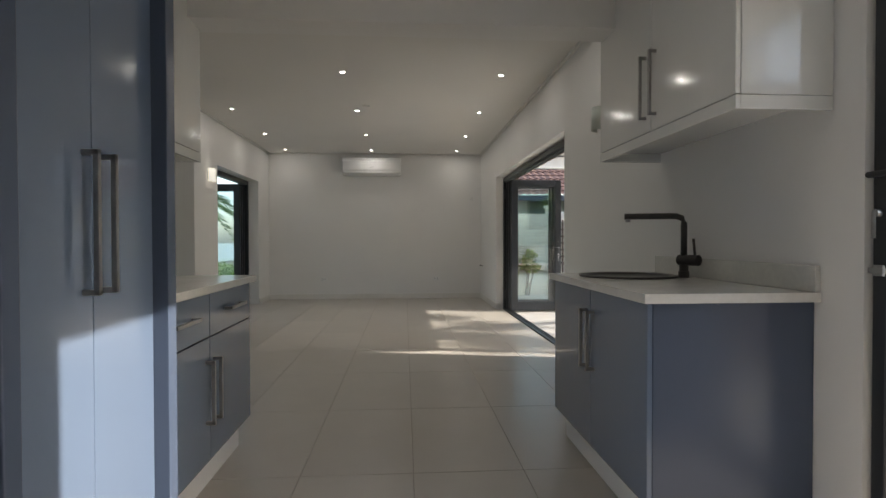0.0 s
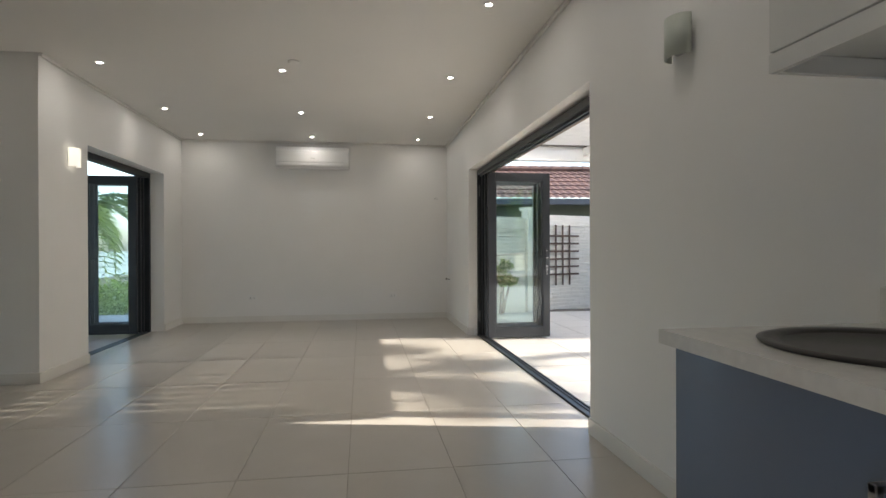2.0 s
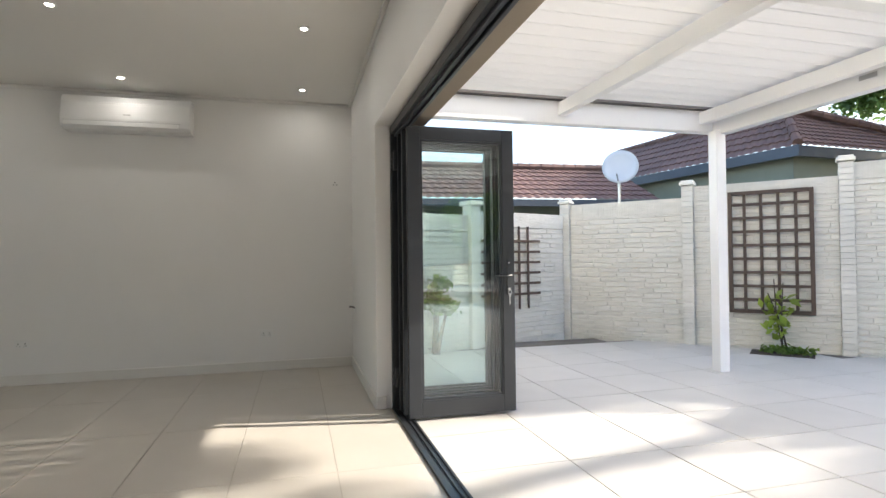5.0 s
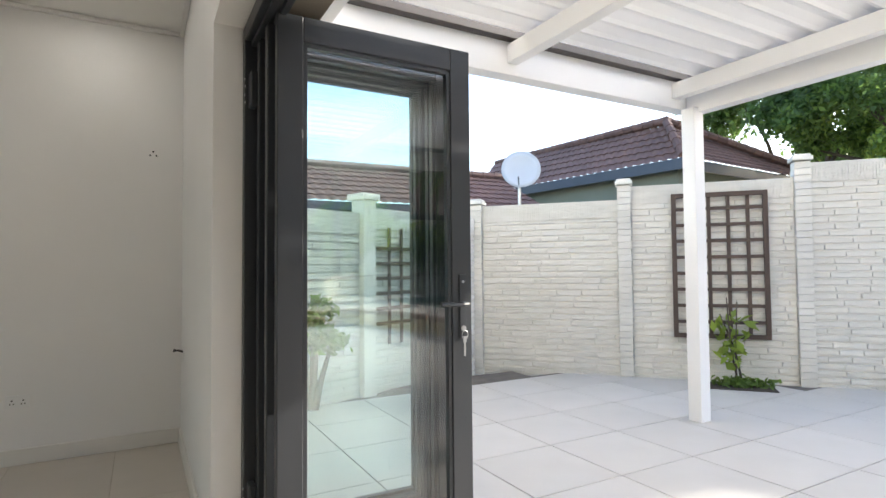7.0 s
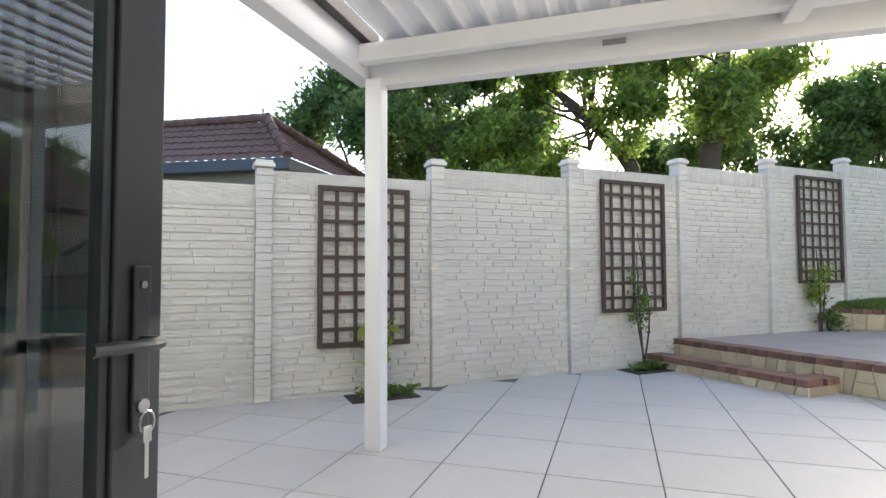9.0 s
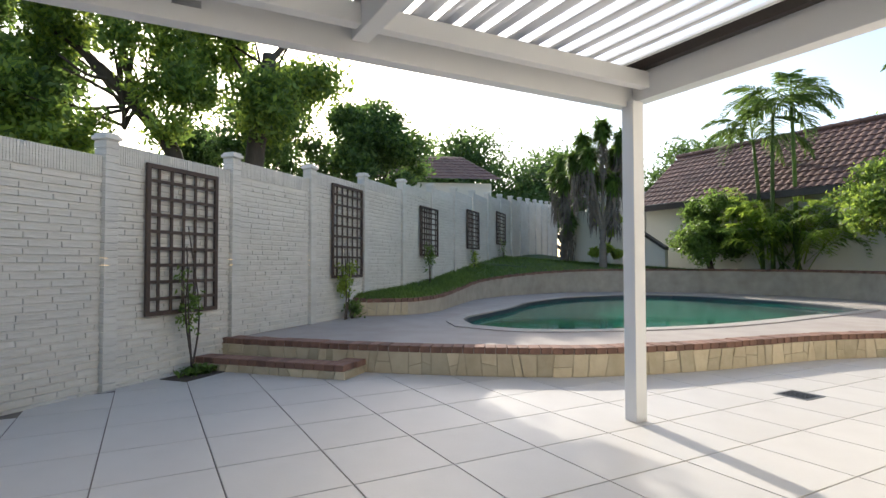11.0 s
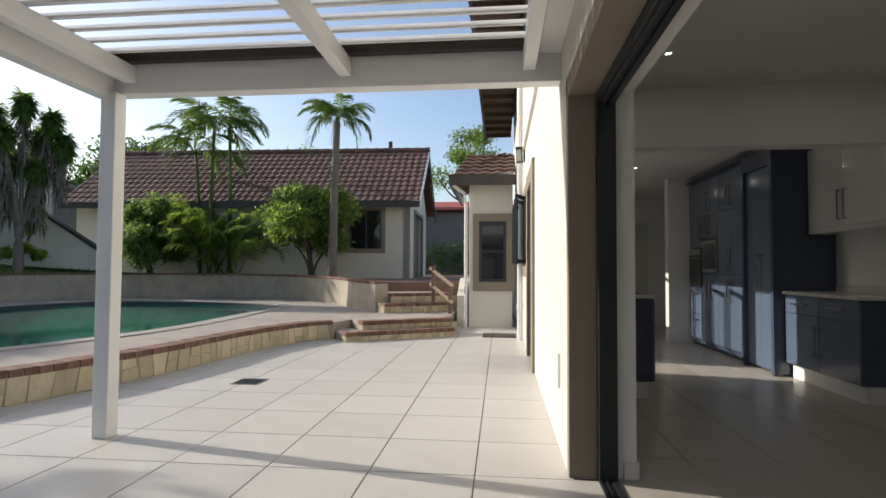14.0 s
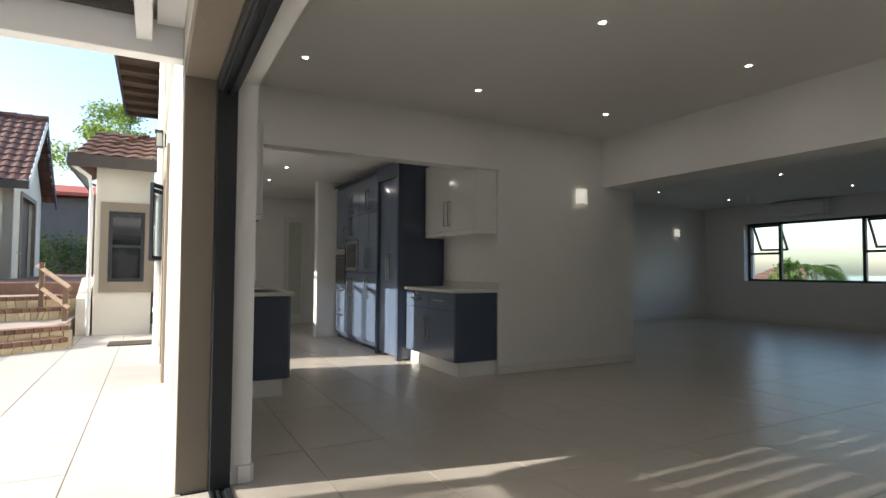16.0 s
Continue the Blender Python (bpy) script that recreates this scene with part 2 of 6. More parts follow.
def boxes_mesh(name, boxes, bevel=0.0):
    """One mesh of axis-aligned boxes (x0, x1, y0, y1, z0, z1)."""
    vs, fs = [], []
    for x0, x1, y0, y1, z0, z1 in boxes:
        k = len(vs)
        vs += [(x0, y0, z0), (x1, y0, z0), (x1, y1, z0), (x0, y1, z0), (x0, y0, z1), (x1, y0, z1), (x1, y1, z1), (x0, y1, z1)]
        fs += [tuple(i + k for i in f) for f in BOXF]
    me = mesh_from(name, vs, fs)
    if bevel:
        bm = bmesh.new()
        bm.from_mesh(me)
        bmesh.ops.bevel(bm, geom=bm.edges[:], offset=bevel, segments=2, profile=0.5, affect="EDGES", clamp_overlap=True)
        bm.to_mesh(me)
        bm.free()
    return me


def part(name, me, m, parent=None, label="", at=None, smooth=False):
    ob = new(name, me)
    if m and not me.materials:
        me.materials.append(m)
    if smooth:
        for p in me.polygons:
            p.use_smooth = True
    if parent:
        ob.parent = parent
    if at is not None:
        ob.matrix_basis = at
    if label:
        ob["label"] = label
    return ob


def bpart(name, boxes, m, parent=None, bevel=0.003, label=""):
    return part(name, boxes_mesh(name, boxes, bevel), m, parent, label)


def struct(name, boxes, m, label, category, bevel=0.0):
    ob = part(name, boxes_mesh(name, boxes, bevel), m)
    return tagged(ob, label, category, kind="structure")


def thing(name, m, label, category, group=""):
    ob = new(name)
    ob.empty_display_size = 0.1
    ob.matrix_basis = m
    return tagged(ob, label, category, group)


def tube_mesh(name, pts, r, seg=10, r2=None, cap=True):
    """A round tube along points, radius r tapering to r2."""
    pts = [Vector(p) for p in pts]
    n = len(pts)
    vs, fs = [], []
    up = Vector((0, 0, 1))
    for i, p in enumerate(pts):
        d = (pts[min(i + 1, n - 1)] - pts[max(i - 1, 0)]).normalized()
        a = d.cross(up)
        if a.length < 0.05:
            a = d.cross(Vector((0, 1, 0)))
        a.normalize()
        b = d.cross(a)
        rr = r if r2 is None else r + (r2 - r) * i / max(1, n - 1)
        for k in range(seg):
            t = 2 * math.pi * k / seg
            vs.append(p + a * (rr * math.cos(t)) + b * (rr * math.sin(t)))
    for i in range(n - 1):
        for k in range(seg):
            fs.append((i * seg + k, i * seg + (k + 1) % seg, (i + 1) * seg + (k + 1) % seg, (i + 1) * seg + k))
    if cap:
        fs.append(tuple(range(seg))[::-1])
        fs.append(tuple((n - 1) * seg + k for k in range(seg)))
    return mesh_from(name, vs, fs)


def disc_mesh(name, prof, seg=24):
    """A turned shape from a profile of (radius, z)."""
    vs, fs = [], []
    for r, z in prof:
        for k in range(seg):
            t = 2 * math.pi * k / seg
            vs.append((r * math.cos(t), r * math.sin(t), z))
    for i in range(len(prof) - 1):
        for k in range(seg):
            fs.append((i * seg + k, i * seg + (k + 1) % seg, (i + 1) * seg + (k + 1) % seg, (i + 1) * seg + k))
    fs.append(tuple(range(seg))[::-1])
    fs.append(tuple((len(prof) - 1) * seg + k for k in range(seg)))
    return mesh_from(name, vs, fs)


def prism_mesh(name, poly, z0, z1):
    """A flat outline (x, y) raised from z0 to z1; z1 may be a list of heights."""
    n = len(poly)
    zs = z1 if isinstance(z1, (list, tuple)) else [z1] * n
    vs = [(x, y, z0) for x, y in poly] + [(x, y, z) for (x, y), z in zip(poly, zs)]
    fs = [tuple(range(n))[::-1], tuple(range(n, 2 * n))]
    fs += [(i, (i + 1) % n, n + (i + 1) % n, n + i) for i in range(n)]
    me = mesh_from(name, vs, fs)
    bm = bmesh.new()
    bm.from_mesh(me)
    bmesh.ops.recalc_face_normals(bm, faces=bm.faces[:])
    bm.to_mesh(me)
    bm.free()
    return me


def smooth_line(pts, per=6):
    """A Catmull-Rom curve through (x, y, ...) points."""
    P = [np.array(p, float) for p in pts]
    P = [2 * P[0] - P[1]] + P + [2 * P[-1] - P[-2]]
    out = []
    for i in range(1, len(P) - 2):
        for k in range(per):
            t = k / per
            a, b, c, d = P[i - 1], P[i], P[i + 1], P[i + 2]
            out.append(0.5 * (2 * b + (c - a) * t + (2 * a - 5 * b + 4 * c - d) * t * t + (3 * b - a - 3 * c + d) * t ** 3))
    out.append(P[-2])
    return out


def strip_wall_mesh(name, line, thick, z0, tops):
    """A wall along a curve, of a thickness to its left, with a top height at each point."""
    vs, fs = [], []
    n = len(line)
    for i in range(n):
        p = np.array(line[i][:2])
        d = np.array(line[min(i + 1, n - 1)][:2]) - np.array(line[max(i - 1, 0)][:2])
        d = d / np.linalg.norm(d)
        q = p + thick * np.array((-d[1], d[0]))
        t = tops[i] if hasattr(tops, "__len__") else tops
        vs += [(p[0], p[1], z0), (q[0], q[1], z0), (q[0], q[1], t), (p[0], p[1], t)]
    for i in range(n - 1):
        a, b = 4 * i, 4 * (i + 1)
        for k in range(4):
            fs.append((a + k, a + (k + 1) % 4, b + (k + 1) % 4, b + k))
    fs += [(0, 1, 2, 3), (4 * n - 1, 4 * n - 2, 4 * n - 3, 4 * n - 4)]
    me = mesh_from(name, vs, fs)
    bm = bmesh.new()
    bm.from_mesh(me)
    bmesh.ops.recalc_face_normals(bm, faces=bm.faces[:])
    bm.to_mesh(me)
    bm.free()
    return me


# ---------------------------------------------------------------- house: floor, walls, ceilings
X0, X1 = -2.05, 2.0          # lounge, west and east faces
YN, YK = 10.6, 3.12           # north wall, line between lounge and kitchen
ZC = 2.78                    # lounge ceiling
struct("floor", [(-10.4, 2.14, -3.6, 10.7, -0.12, -0.004)], M_GROUT, "grout bed under the cream floor tiles", "floor")
struct("ceiling", [(-2.45, 2.1, YK - 0.0, 10.7, ZC, ZC + 0.12)], M_CEIL, "cream painted lounge ceiling", "ceiling")
struct("ceiling_kitchen", [(-0.87, 2.1, -3.6, YK - 0.2, 2.62, 2.74)], M_CEIL, "cream painted kitchen ceiling", "ceiling")
struct("ceiling_dining", [(-10.4, -2.85, -1.1, 6.95, 2.72, 2.84)], M_CEIL, "shaded white dining room ceiling", "ceiling")
DY0, DY1, DZ = 5.04, 8.82, 2.14      # east folding door opening
KD0, KD1, KZ = 0.80, 1.72, 2.2      # kitchen outer door
XO = 2.33                           # outer face
struct("wall_east", [(X1, XO, KD1, DY0, -0.1, 5.4), (X1, XO, DY1, 10.9, -0.1, 5.4), (X1, XO, DY0, DY1, DZ, 5.4),
                     (X1, XO, -3.7, -1.75, -0.1, 5.4), (X1, XO, 0.55, KD0, -0.1, 5.4), (X1, XO, -1.75, 0.55, -0.1, 1.2), (X1, XO, -1.75, 0.55, 2.25, 5.4), (X1, XO, -0.75, -0.55, 1.2, 2.25), (X1, XO, KD0, KD1, KZ, 5.4)], M_WALL, "off-white plastered wall with a wide door opening", "wall")
struct("wall_north", [(-2.45, X1, YN, 10.9, -0.1, 3.0)], M_WALL, "plain off-white plastered wall", "wall")
WD0, WD1, WZ = 7.75, 9.85, 2.16     # west folding door opening
struct("wall_west", [(X0 - 0.35, X0, 6.92, WD0, -0.1, 3.0), (X0 - 0.35, X0, WD1, YN, -0.1, 3.0), (X0 - 0.35, X0, WD0, WD1, WZ, 3.0),
                     (-2.85, X0 - 0.352, 6.92, 7.3, -0.1, 3.0)], M_WALL, "off-white plastered wall with a garden door opening", "wall")
struct("wall_dining_north", [(-10.4, -2.85, 6.95, 7.3, -0.1, 3.0)], M_WALL, "off-white dining room wall", "wall")
struct("beam_dining", [(-2.85, -2.42, YK, 6.92, 2.17, 3.0)], M_WALL, "white plastered beam over the wide opening", "beam")
struct("wall_kitchen_end", [(-2.95, -0.87, YK - 0.35, YK, -0.1, 3.0)], M_WALL, "off-white plastered wall between kitchen and dining room", "wall")
struct("bulkhead_kitchen", [(-0.87, X1, YK - 0.2, YK, 2.25, 3.0)], M_WALL, "white bulkhead between lounge and kitchen", "beam")
struct("wall_kitchen_west", [(-1.07, -0.87, -3.6, YK - 0.352, -0.1, 3.0)], M_WALL, "off-white kitchen wall behind the cabinets", "wall")
struct("wall_kitchen_south", [(-0.87, X1, -3.7, -3.5, -0.1, 3.0)], M_WALL, "white wall at the back of the kitchen", "wall")
struct("wall_dining_south", [(-10.4, -2.9, -1.2, -1.0, -0.1, 3.0), (-2.9, -2.7, -1.2, 2.748, -0.1, 3.0)], M_WALL, "shaded white dining room wall", "wall")
VW0, VW1, VZ0, VZ1 = 0.03, 4.78, 0.93, 2.29  # dining room window
struct("wall_dining_west", [(-10.4, -10.0, -1.0, VW0, -0.1, 3.0), (-10.4, -10.0, VW1, 6.95, -0.1, 3.0), (-10.4, -10.0, VW0, VW1, -0.1, VZ0),
                            (-10.4, -10.0, VW0, VW1, VZ1, 3.0)], M_WALL, "white dining room wall with a long window", "wall")
struct("roof_slab", [(-10.4, 2.4, -3.7, 10.9, 3.0, 3.1)], M_CEIL, "flat slab over the rooms", "roof")
# skirting
BB = []
BH, BT = 0.095, 0.016
BB += [(X1 - BT, X1, 3.14, DY0 - 0.001, 0, BH), (X1 - BT, X1, DY1, YN - BT, 0, BH), (X0 + BT, X1, YN - BT, YN, 0, BH), (X0, X0 + BT, WD1, YN - BT, 0, BH),
       (X0, X0 + BT, 6.92, WD0, 0, BH), (X0 - 0.35, X0 + BT, 6.92 - BT, 6.92, 0, BH), (-2.95, -0.87, YK, YK + BT, 0, BH), (-2.95 - BT, -2.95, 2.76, YK + BT, 0, BH),
       (-10.0, -2.92, -1.0, -1.0 + BT, 0, BH), (-10.0, -10.0 + BT, -0.98, 6.93, 0, BH), (-9.98, -2.86, 6.95 - BT, 6.95, 0, BH),
       (X1, XO - 0.26, DY0, DY0 + BT, 0, BH), (X1, XO - 0.26, DY1 - BT, DY1, 0, BH)]
struct("baseboard", BB, M_TRIM, "low white skirting board along the walls", "skirting", 0.004)
# cornice shadow line
struct("trim_cornice", [(X1 - 0.03, X1 - 0.002, YK, YN, ZC - 0.03, ZC - 0.002), (X0, X1 - 0.03, YN - 0.03, YN - 0.002, ZC - 0.03, ZC - 0.002), (X0 + 0.002, X0 + 0.03, 6.92, YN - 0.03, ZC - 0.03, ZC - 0.002)],
       M_CEIL, "narrow cove trim under the ceiling", "cornice", 0.006)
# taupe outer reveal and the outside skin of the house
XF = XO + 0.03                      # outer plaster face
OUT = [(KD1 + 0.31, DY0 - 0.07, -0.1, 5.4), (-3.7, -1.75, -0.1, 5.4), (-1.75, KD0 - 0.2, -0.1, 1.2), (-1.75, KD0 - 0.2, 2.25, 5.4), (-0.75, -0.55, 1.2, 2.25), (0.55, KD0 - 0.2, 1.2, 2.25), (KD0 - 0.2, KD1 + 0.31, KZ + 0.2, 5.4)]
wo = None
for y0, y1, z0, z1 in OUT:
    o_ = part("wall_outside_south" if wo is None else "wall_section", prism_mesh("wall_outside", [(XO + 0.002, y0), (XF, y0), (XF, y1), (XO + 0.002, y1)], z0, z1), M_EXT, wo)
    wo = wo or tagged(o_, "sunlit cream plastered outside wall of the house", "wall", kind="structure")
struct("wall_outside", [(XO, XO + 0.03, DY1 + 0.07, 11.0, -0.1, 5.4), (XO, XO + 0.03, DY0 - 0.07, DY1 + 0.07, DZ + 0.1, 5.4)], M_EXT, "cream plastered outside wall above the folding door", "wall")
struct("trim_door_reveal", [(XO - 0.12, XO + 0.034, DY0 - 0.07, DY0 + 0.012, 0, DZ + 0.1), (XO - 0.12, XO + 0.034, DY1 - 0.012, DY1 + 0.07, 0, DZ + 0.1),
                            (XO - 0.12, XO + 0.034, DY0 - 0.07, DY1 + 0.07, DZ - 0.012, DZ + 0.1)], M_TAUPE, "taupe plaster surround of the folding door", "door surround", 0.004)
struct("trim_kitchen_door", [(XO + 0.002, XO + 0.06, KD1, KD1 + 0.31, 0, KZ + 0.2), (XO + 0.002, XO + 0.06, KD0 - 0.2, KD0, 0, KZ + 0.2), (XO + 0.002, XO + 0.056, KD0, KD1, KZ, KZ + 0.2)],
       M_TAUPE, "taupe plaster surround of the kitchen door", "door surround", 0.005)


# ---------------------------------------------------------------- folding doors
def leaf(parent, name, w, h, handle=False, glass=M_GLASS):
    """A glazed door leaf from the origin along +x, standing on z = 0."""
    st, th = 0.092, 0.042
    lf = part(name, boxes_mesh(name, [(0, st, -th / 2, th / 2, 0.02, h), (w - st, w, -th / 2, th / 2, 0.02, h), (st, w - st, -th / 2, th / 2, 0.02, 0.14), (st, w - st, -th / 2, th / 2, h - st, h)], 0.004), M_FRAME, parent)
    bpart("glazing_bead", [(st, st + 0.016, -0.014, 0.014, 0.14, h - st), (w - st - 0.016, w - st, -0.014, 0.014, 0.14, h - st), (st, w - st, -0.014, 0.014, 0.14, 0.156), (st, w - st, -0.014, 0.014, h - st - 0.016, h - st)], M_FRAME, lf, 0.002)
    x0, x1, z0, z1 = st + 0.010, w - st - 0.010, 0.15, h - st - 0.010
    pane = part("pane", mesh_from("pane", [(x0, 0, z0), (x1, 0, z0), (x1, 0, z1), (x0, 0, z1)], [(0, 1, 2, 3)]), glass, lf, "blue-green glass pane")
    pane.visible_shadow = False
    if handle:
        bpart("lock_plate", [(w - 0.062, w - 0.03, -0.03, -0.021, 0.86, 1.12)], M_FRAME, lf, 0.003)
        part("lever_handle", tube_mesh("lever_handle", [(w - 0.046, -0.03, 1.0), (w - 0.046, -0.065, 1.0), (w - 0.07, -0.072, 1.0), (w - 0.17, -0.072, 1.003)], 0.010, 10), M_FRAME, lf, "black lever handle")
        part("lock_cylinder", tube_mesh("lock_cylinder", [(w - 0.046, -0.02, 0.9), (w - 0.046, -0.036, 0.9)], 0.011, 12), M_STEEL, lf)
        ring = [(w - 0.046 + 0.014 * math.cos(a), -0.042, 0.875 + 0.018 * math.sin(a)) for a in np.linspace(0, 2 * math.pi, 13)]
        part("key_ring", tube_mesh("key_ring", ring, 0.0018, 6), M_STEEL, lf)
        bpart("key", [(w - 0.052, w - 0.044, -0.045, -0.042, 0.79, 0.858), (w - 0.056, w - 0.040, -0.046, -0.0425, 0.845, 0.87)], M_STEEL, lf, 0.001, "small steel key")
        part("screw", tube_mesh("screw", [(w - 0.046, -0.03, 1.09), (w - 0.046, -0.033, 1.09)], 0.006, 10), M_STEEL, lf)
    return lf


FXo = XO - 0.12                       # plane of the door track
fd = thing("folding_door", pose(FXo, DY0, 0), "open charcoal aluminium folding glass door, leaves stacked at one side", "folding door")
L = DY1 - DY0
bpart("door_frame", [(-0.1, 0, 0.012, 0.062, 0, DZ - 0.012), (-0.1, 0, L - 0.062, L - 0.012, 0, DZ - 0.012), (-0.1, 0, 0.062, L - 0.062, DZ - 0.075, DZ - 0.012)], M_FRAME, fd, 0.004)
bpart("top_track", [(-0.075, -0.055, 0.062, L - 0.062, DZ - 0.095, DZ - 0.075), (-0.035, -0.015, 0.062, L - 0.062, DZ - 0.095, DZ - 0.075)], M_FRAME, fd, 0.002)
bpart("floor_track", [(-0.1, -0.07, 0, L, 0.0, 0.012), (-0.045, -0.03, 0, L, 0.0, 0.010), (-0.015, 0.0, 0, L, 0.0, 0.012), (-0.1, 0.0, 0, L, -0.02, 0.003)], M_FRAME, fd, 0.001, "dark aluminium floor track")
LW, LH = 0.79, DZ - 0.085
for k, yy in enumerate((3.40, 3.50, 3.57, 3.66, 3.73)):
    lf = leaf(fd, "door_leaf", LW, LH, k == 0)
    lf.matrix_basis = pose(-0.045 if k % 2 == 0 else -0.06, yy, 0.0)
bpart("pull_handle", [(-0.03, -0.016, 3.43, 3.445, 0.55, 0.78)], M_STEEL, fd, 0.004, "slim steel pull handle")
for z in (0.25, 1.86):
    bpart("hinge", [(-0.085, -0.06, 3.66, 3.745, z - 0.07, z + 0.07)], M_FRAME, fd, 0.004)
    for i in range(4):
        part("hinge_screw", tube_mesh("hinge_screw", [(-0.102, 3.70 + 0.012 * (i % 2), z - 0.05 + 0.032 * i), (-0.100, 3.70 + 0.012 * (i % 2), z - 0.05 + 0.032 * i)], 0.005, 8), M_STEEL, fd)
wdv = thing("folding_door", pose(X0 - 0.22, WD0, 0), "open charcoal folding glass door to the garden terrace", "folding door")
L2 = WD1 - WD0
bpart("door_frame", [(-0.05, 0.05, 0.0, 0.05, 0, WZ), (-0.05, 0.05, L2 - 0.05, L2, 0, WZ), (-0.05, 0.05, 0.05, L2 - 0.05, WZ - 0.07, WZ)], M_FRAME, wdv, 0.004)
bpart("floor_track", [(-0.05, 0.05, 0, L2, -0.02, 0.006)], M_FRAME, wdv, 0.001)
for k, yy in enumerate((1.78, 1.90, 2.0)):
    lf = leaf(wdv, "door_leaf", 0.68, WZ - 0.08, k == 0, M_GLASSW)
    lf.matrix_basis = pose(0, yy, 0, 0, 0, 180)


# ---------------------------------------------------------------- kitchen
def bar_handle(parent, a, b, off, m=M_HANDLE):
    """A square bar handle between two points, standing off by a vector."""
    a, b, off = Vector(a), Vector(b), Vector(off)
    bm_pts = [(a, a + off), (b, b + off)]
    r = 0.007
    bx = []
    for p, q in bm_pts + [(a + off, b + off)]:
        lo = [min(p[i], q[i]) - r for i in range(3)]
        hi = [max(p[i], q[i]) + r for i in range(3)]
        bx.append((lo[0], hi[0], lo[1], hi[1], lo[2], hi[2]))
    return bpart("handle", bx, m, parent, 0.002, "brushed steel bar handle")


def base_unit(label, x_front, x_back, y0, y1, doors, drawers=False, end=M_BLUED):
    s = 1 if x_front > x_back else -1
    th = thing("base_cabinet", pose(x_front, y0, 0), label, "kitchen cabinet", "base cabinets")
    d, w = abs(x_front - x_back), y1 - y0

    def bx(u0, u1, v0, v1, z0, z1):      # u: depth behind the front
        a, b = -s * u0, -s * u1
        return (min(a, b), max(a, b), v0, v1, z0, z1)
    # end panels use the darker blue, which paints their shaded side
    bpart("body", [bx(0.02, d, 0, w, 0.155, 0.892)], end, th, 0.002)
    bpart("plinth", [bx(0.06, d, 0.02, w - 0.02, 0, 0.155)], M_WALL, th, 0.002, "cream recessed plinth")
    ztop = 0.887
    if drawers:
        n = doors
        for i in range(n):
            dw = bpart("drawer_front", [bx(0, 0.02, i * w / n + 0.002, (i + 1) * w / n - 0.002, 0.70, 0.887)], M_BLUE, th, 0.0025)
            c = (i + 0.5) * w / n
            bar_handle(dw, (0, c - 0.11, 0.80), (0, c + 0.11, 0.80), (s * 0.032, 0, 0))
        ztop = 0.695
    for i in range(doors):
        dd = bpart("door", [bx(0, 0.02, i * w / doors + 0.002, (i + 1) * w / doors - 0.002, 0.16, ztop)], M_BLUE, th, 0.0025, "glossy slate blue door")
        c = i * w / doors + (w / doors - 0.045 if i % 2 == 0 else 0.045)
        bar_handle(dd, (0, c, ztop - 0.36), (0, c, ztop - 0.10), (s * 0.032, 0, 0))
    return th


base_unit("slate blue gloss base cabinet with two doors under the sink", 1.375, X1 - 0.002, 1.93, 3.12, 2)
base_unit("slate blue gloss base cabinet with two drawers and two doors", -0.33, -0.868, 1.87, 3.10, 2, True)


def worktop(label, x0, x1, y0, y1, hole=None):
    th = thing("worktop", pose(0, 0, 0.893), label, "worktop")
    if hole:
        cx, cy, r = hole
        bm = bmesh.new()
        outer = [bm.verts.new((x, y, 0.034)) for x, y in ((x0, y0), (x1, y0), (x1, y1), (x0, y1))]
        seg = 40
        inner = [bm.verts.new((cx + r * math.cos(2 * math.pi * k / seg), cy + r * math.sin(2 * math.pi * k / seg), 0.034)) for k in range(seg)]
        es = [bm.edges.new((outer[i], outer[(i + 1) % 4])) for i in range(4)] + [bm.edges.new((inner[i], inner[(i + 1) % seg])) for i in range(seg)]
        bmesh.ops.triangle_fill(bm, use_beauty=True, edges=es)
        fs = bm.faces[:]
        ex = bmesh.ops.extrude_face_region(bm, geom=fs)
        for v in ex["geom"]:
            if isinstance(v, bmesh.types.BMVert):
                v.co.z -= 0.034
        bmesh.ops.recalc_face_normals(bm, faces=bm.faces[:])
        me = bpy.data.meshes.new("slab")
        bm.to_mesh(me)
        bm.free()
        part("slab", me, M_QUARTZ, th)
    else:
        bpart("slab", [(x0, x1, y0, y1, 0, 0.034)], M_QUARTZ, th, 0.003)
    return th


wt = worktop("cream quartz worktop with a round sink cut-out", 1.35, X1 - 0.003, 1.895, 3.15, (1.68, 2.83, 0.225))
bpart("upstand", [(X1 - 0.023, X1 - 0.003, 1.90, 3.15, 0.034, 0.13)], M_QUARTZ, wt, 0.003)
wt2 = worktop("cream quartz worktop beside the tall units", -0.868, -0.30, 1.87, 3.135)
bpart("upstand", [(-0.867, -0.847, 1.87, 3.135, 0.034, 0.11)], M_QUARTZ, wt2, 0.003)

sk = thing("sink", pose(1.68, 2.83, 0.927), "round graphite composite sink set into the worktop", "sink")
part("bowl", disc_mesh("bowl", [(0.245, 0.0), (0.25, 0.006), (0.235, 0.010), (0.205, 0.004), (0.20, -0.04), (0.18, -0.15), (0.15, -0.17), (0.02, -0.175)], 40), M_BLACKM, sk, smooth=True)
part("waste", disc_mesh("waste", [(0.03, -0.176), (0.034, -0.170), (0.01, -0.168)], 20), M_STEEL, sk)
tp = thing("tap", pose(1.915, 2.70, 0.927), "matt black single-lever kitchen mixer tap", "tap")
part("spout_base", disc_mesh("spout_base", [(0.026, 0), (0.026, 0.03), (0.022, 0.034), (0.022, 0.10)], 20), M_BLACKM, tp, smooth=False)
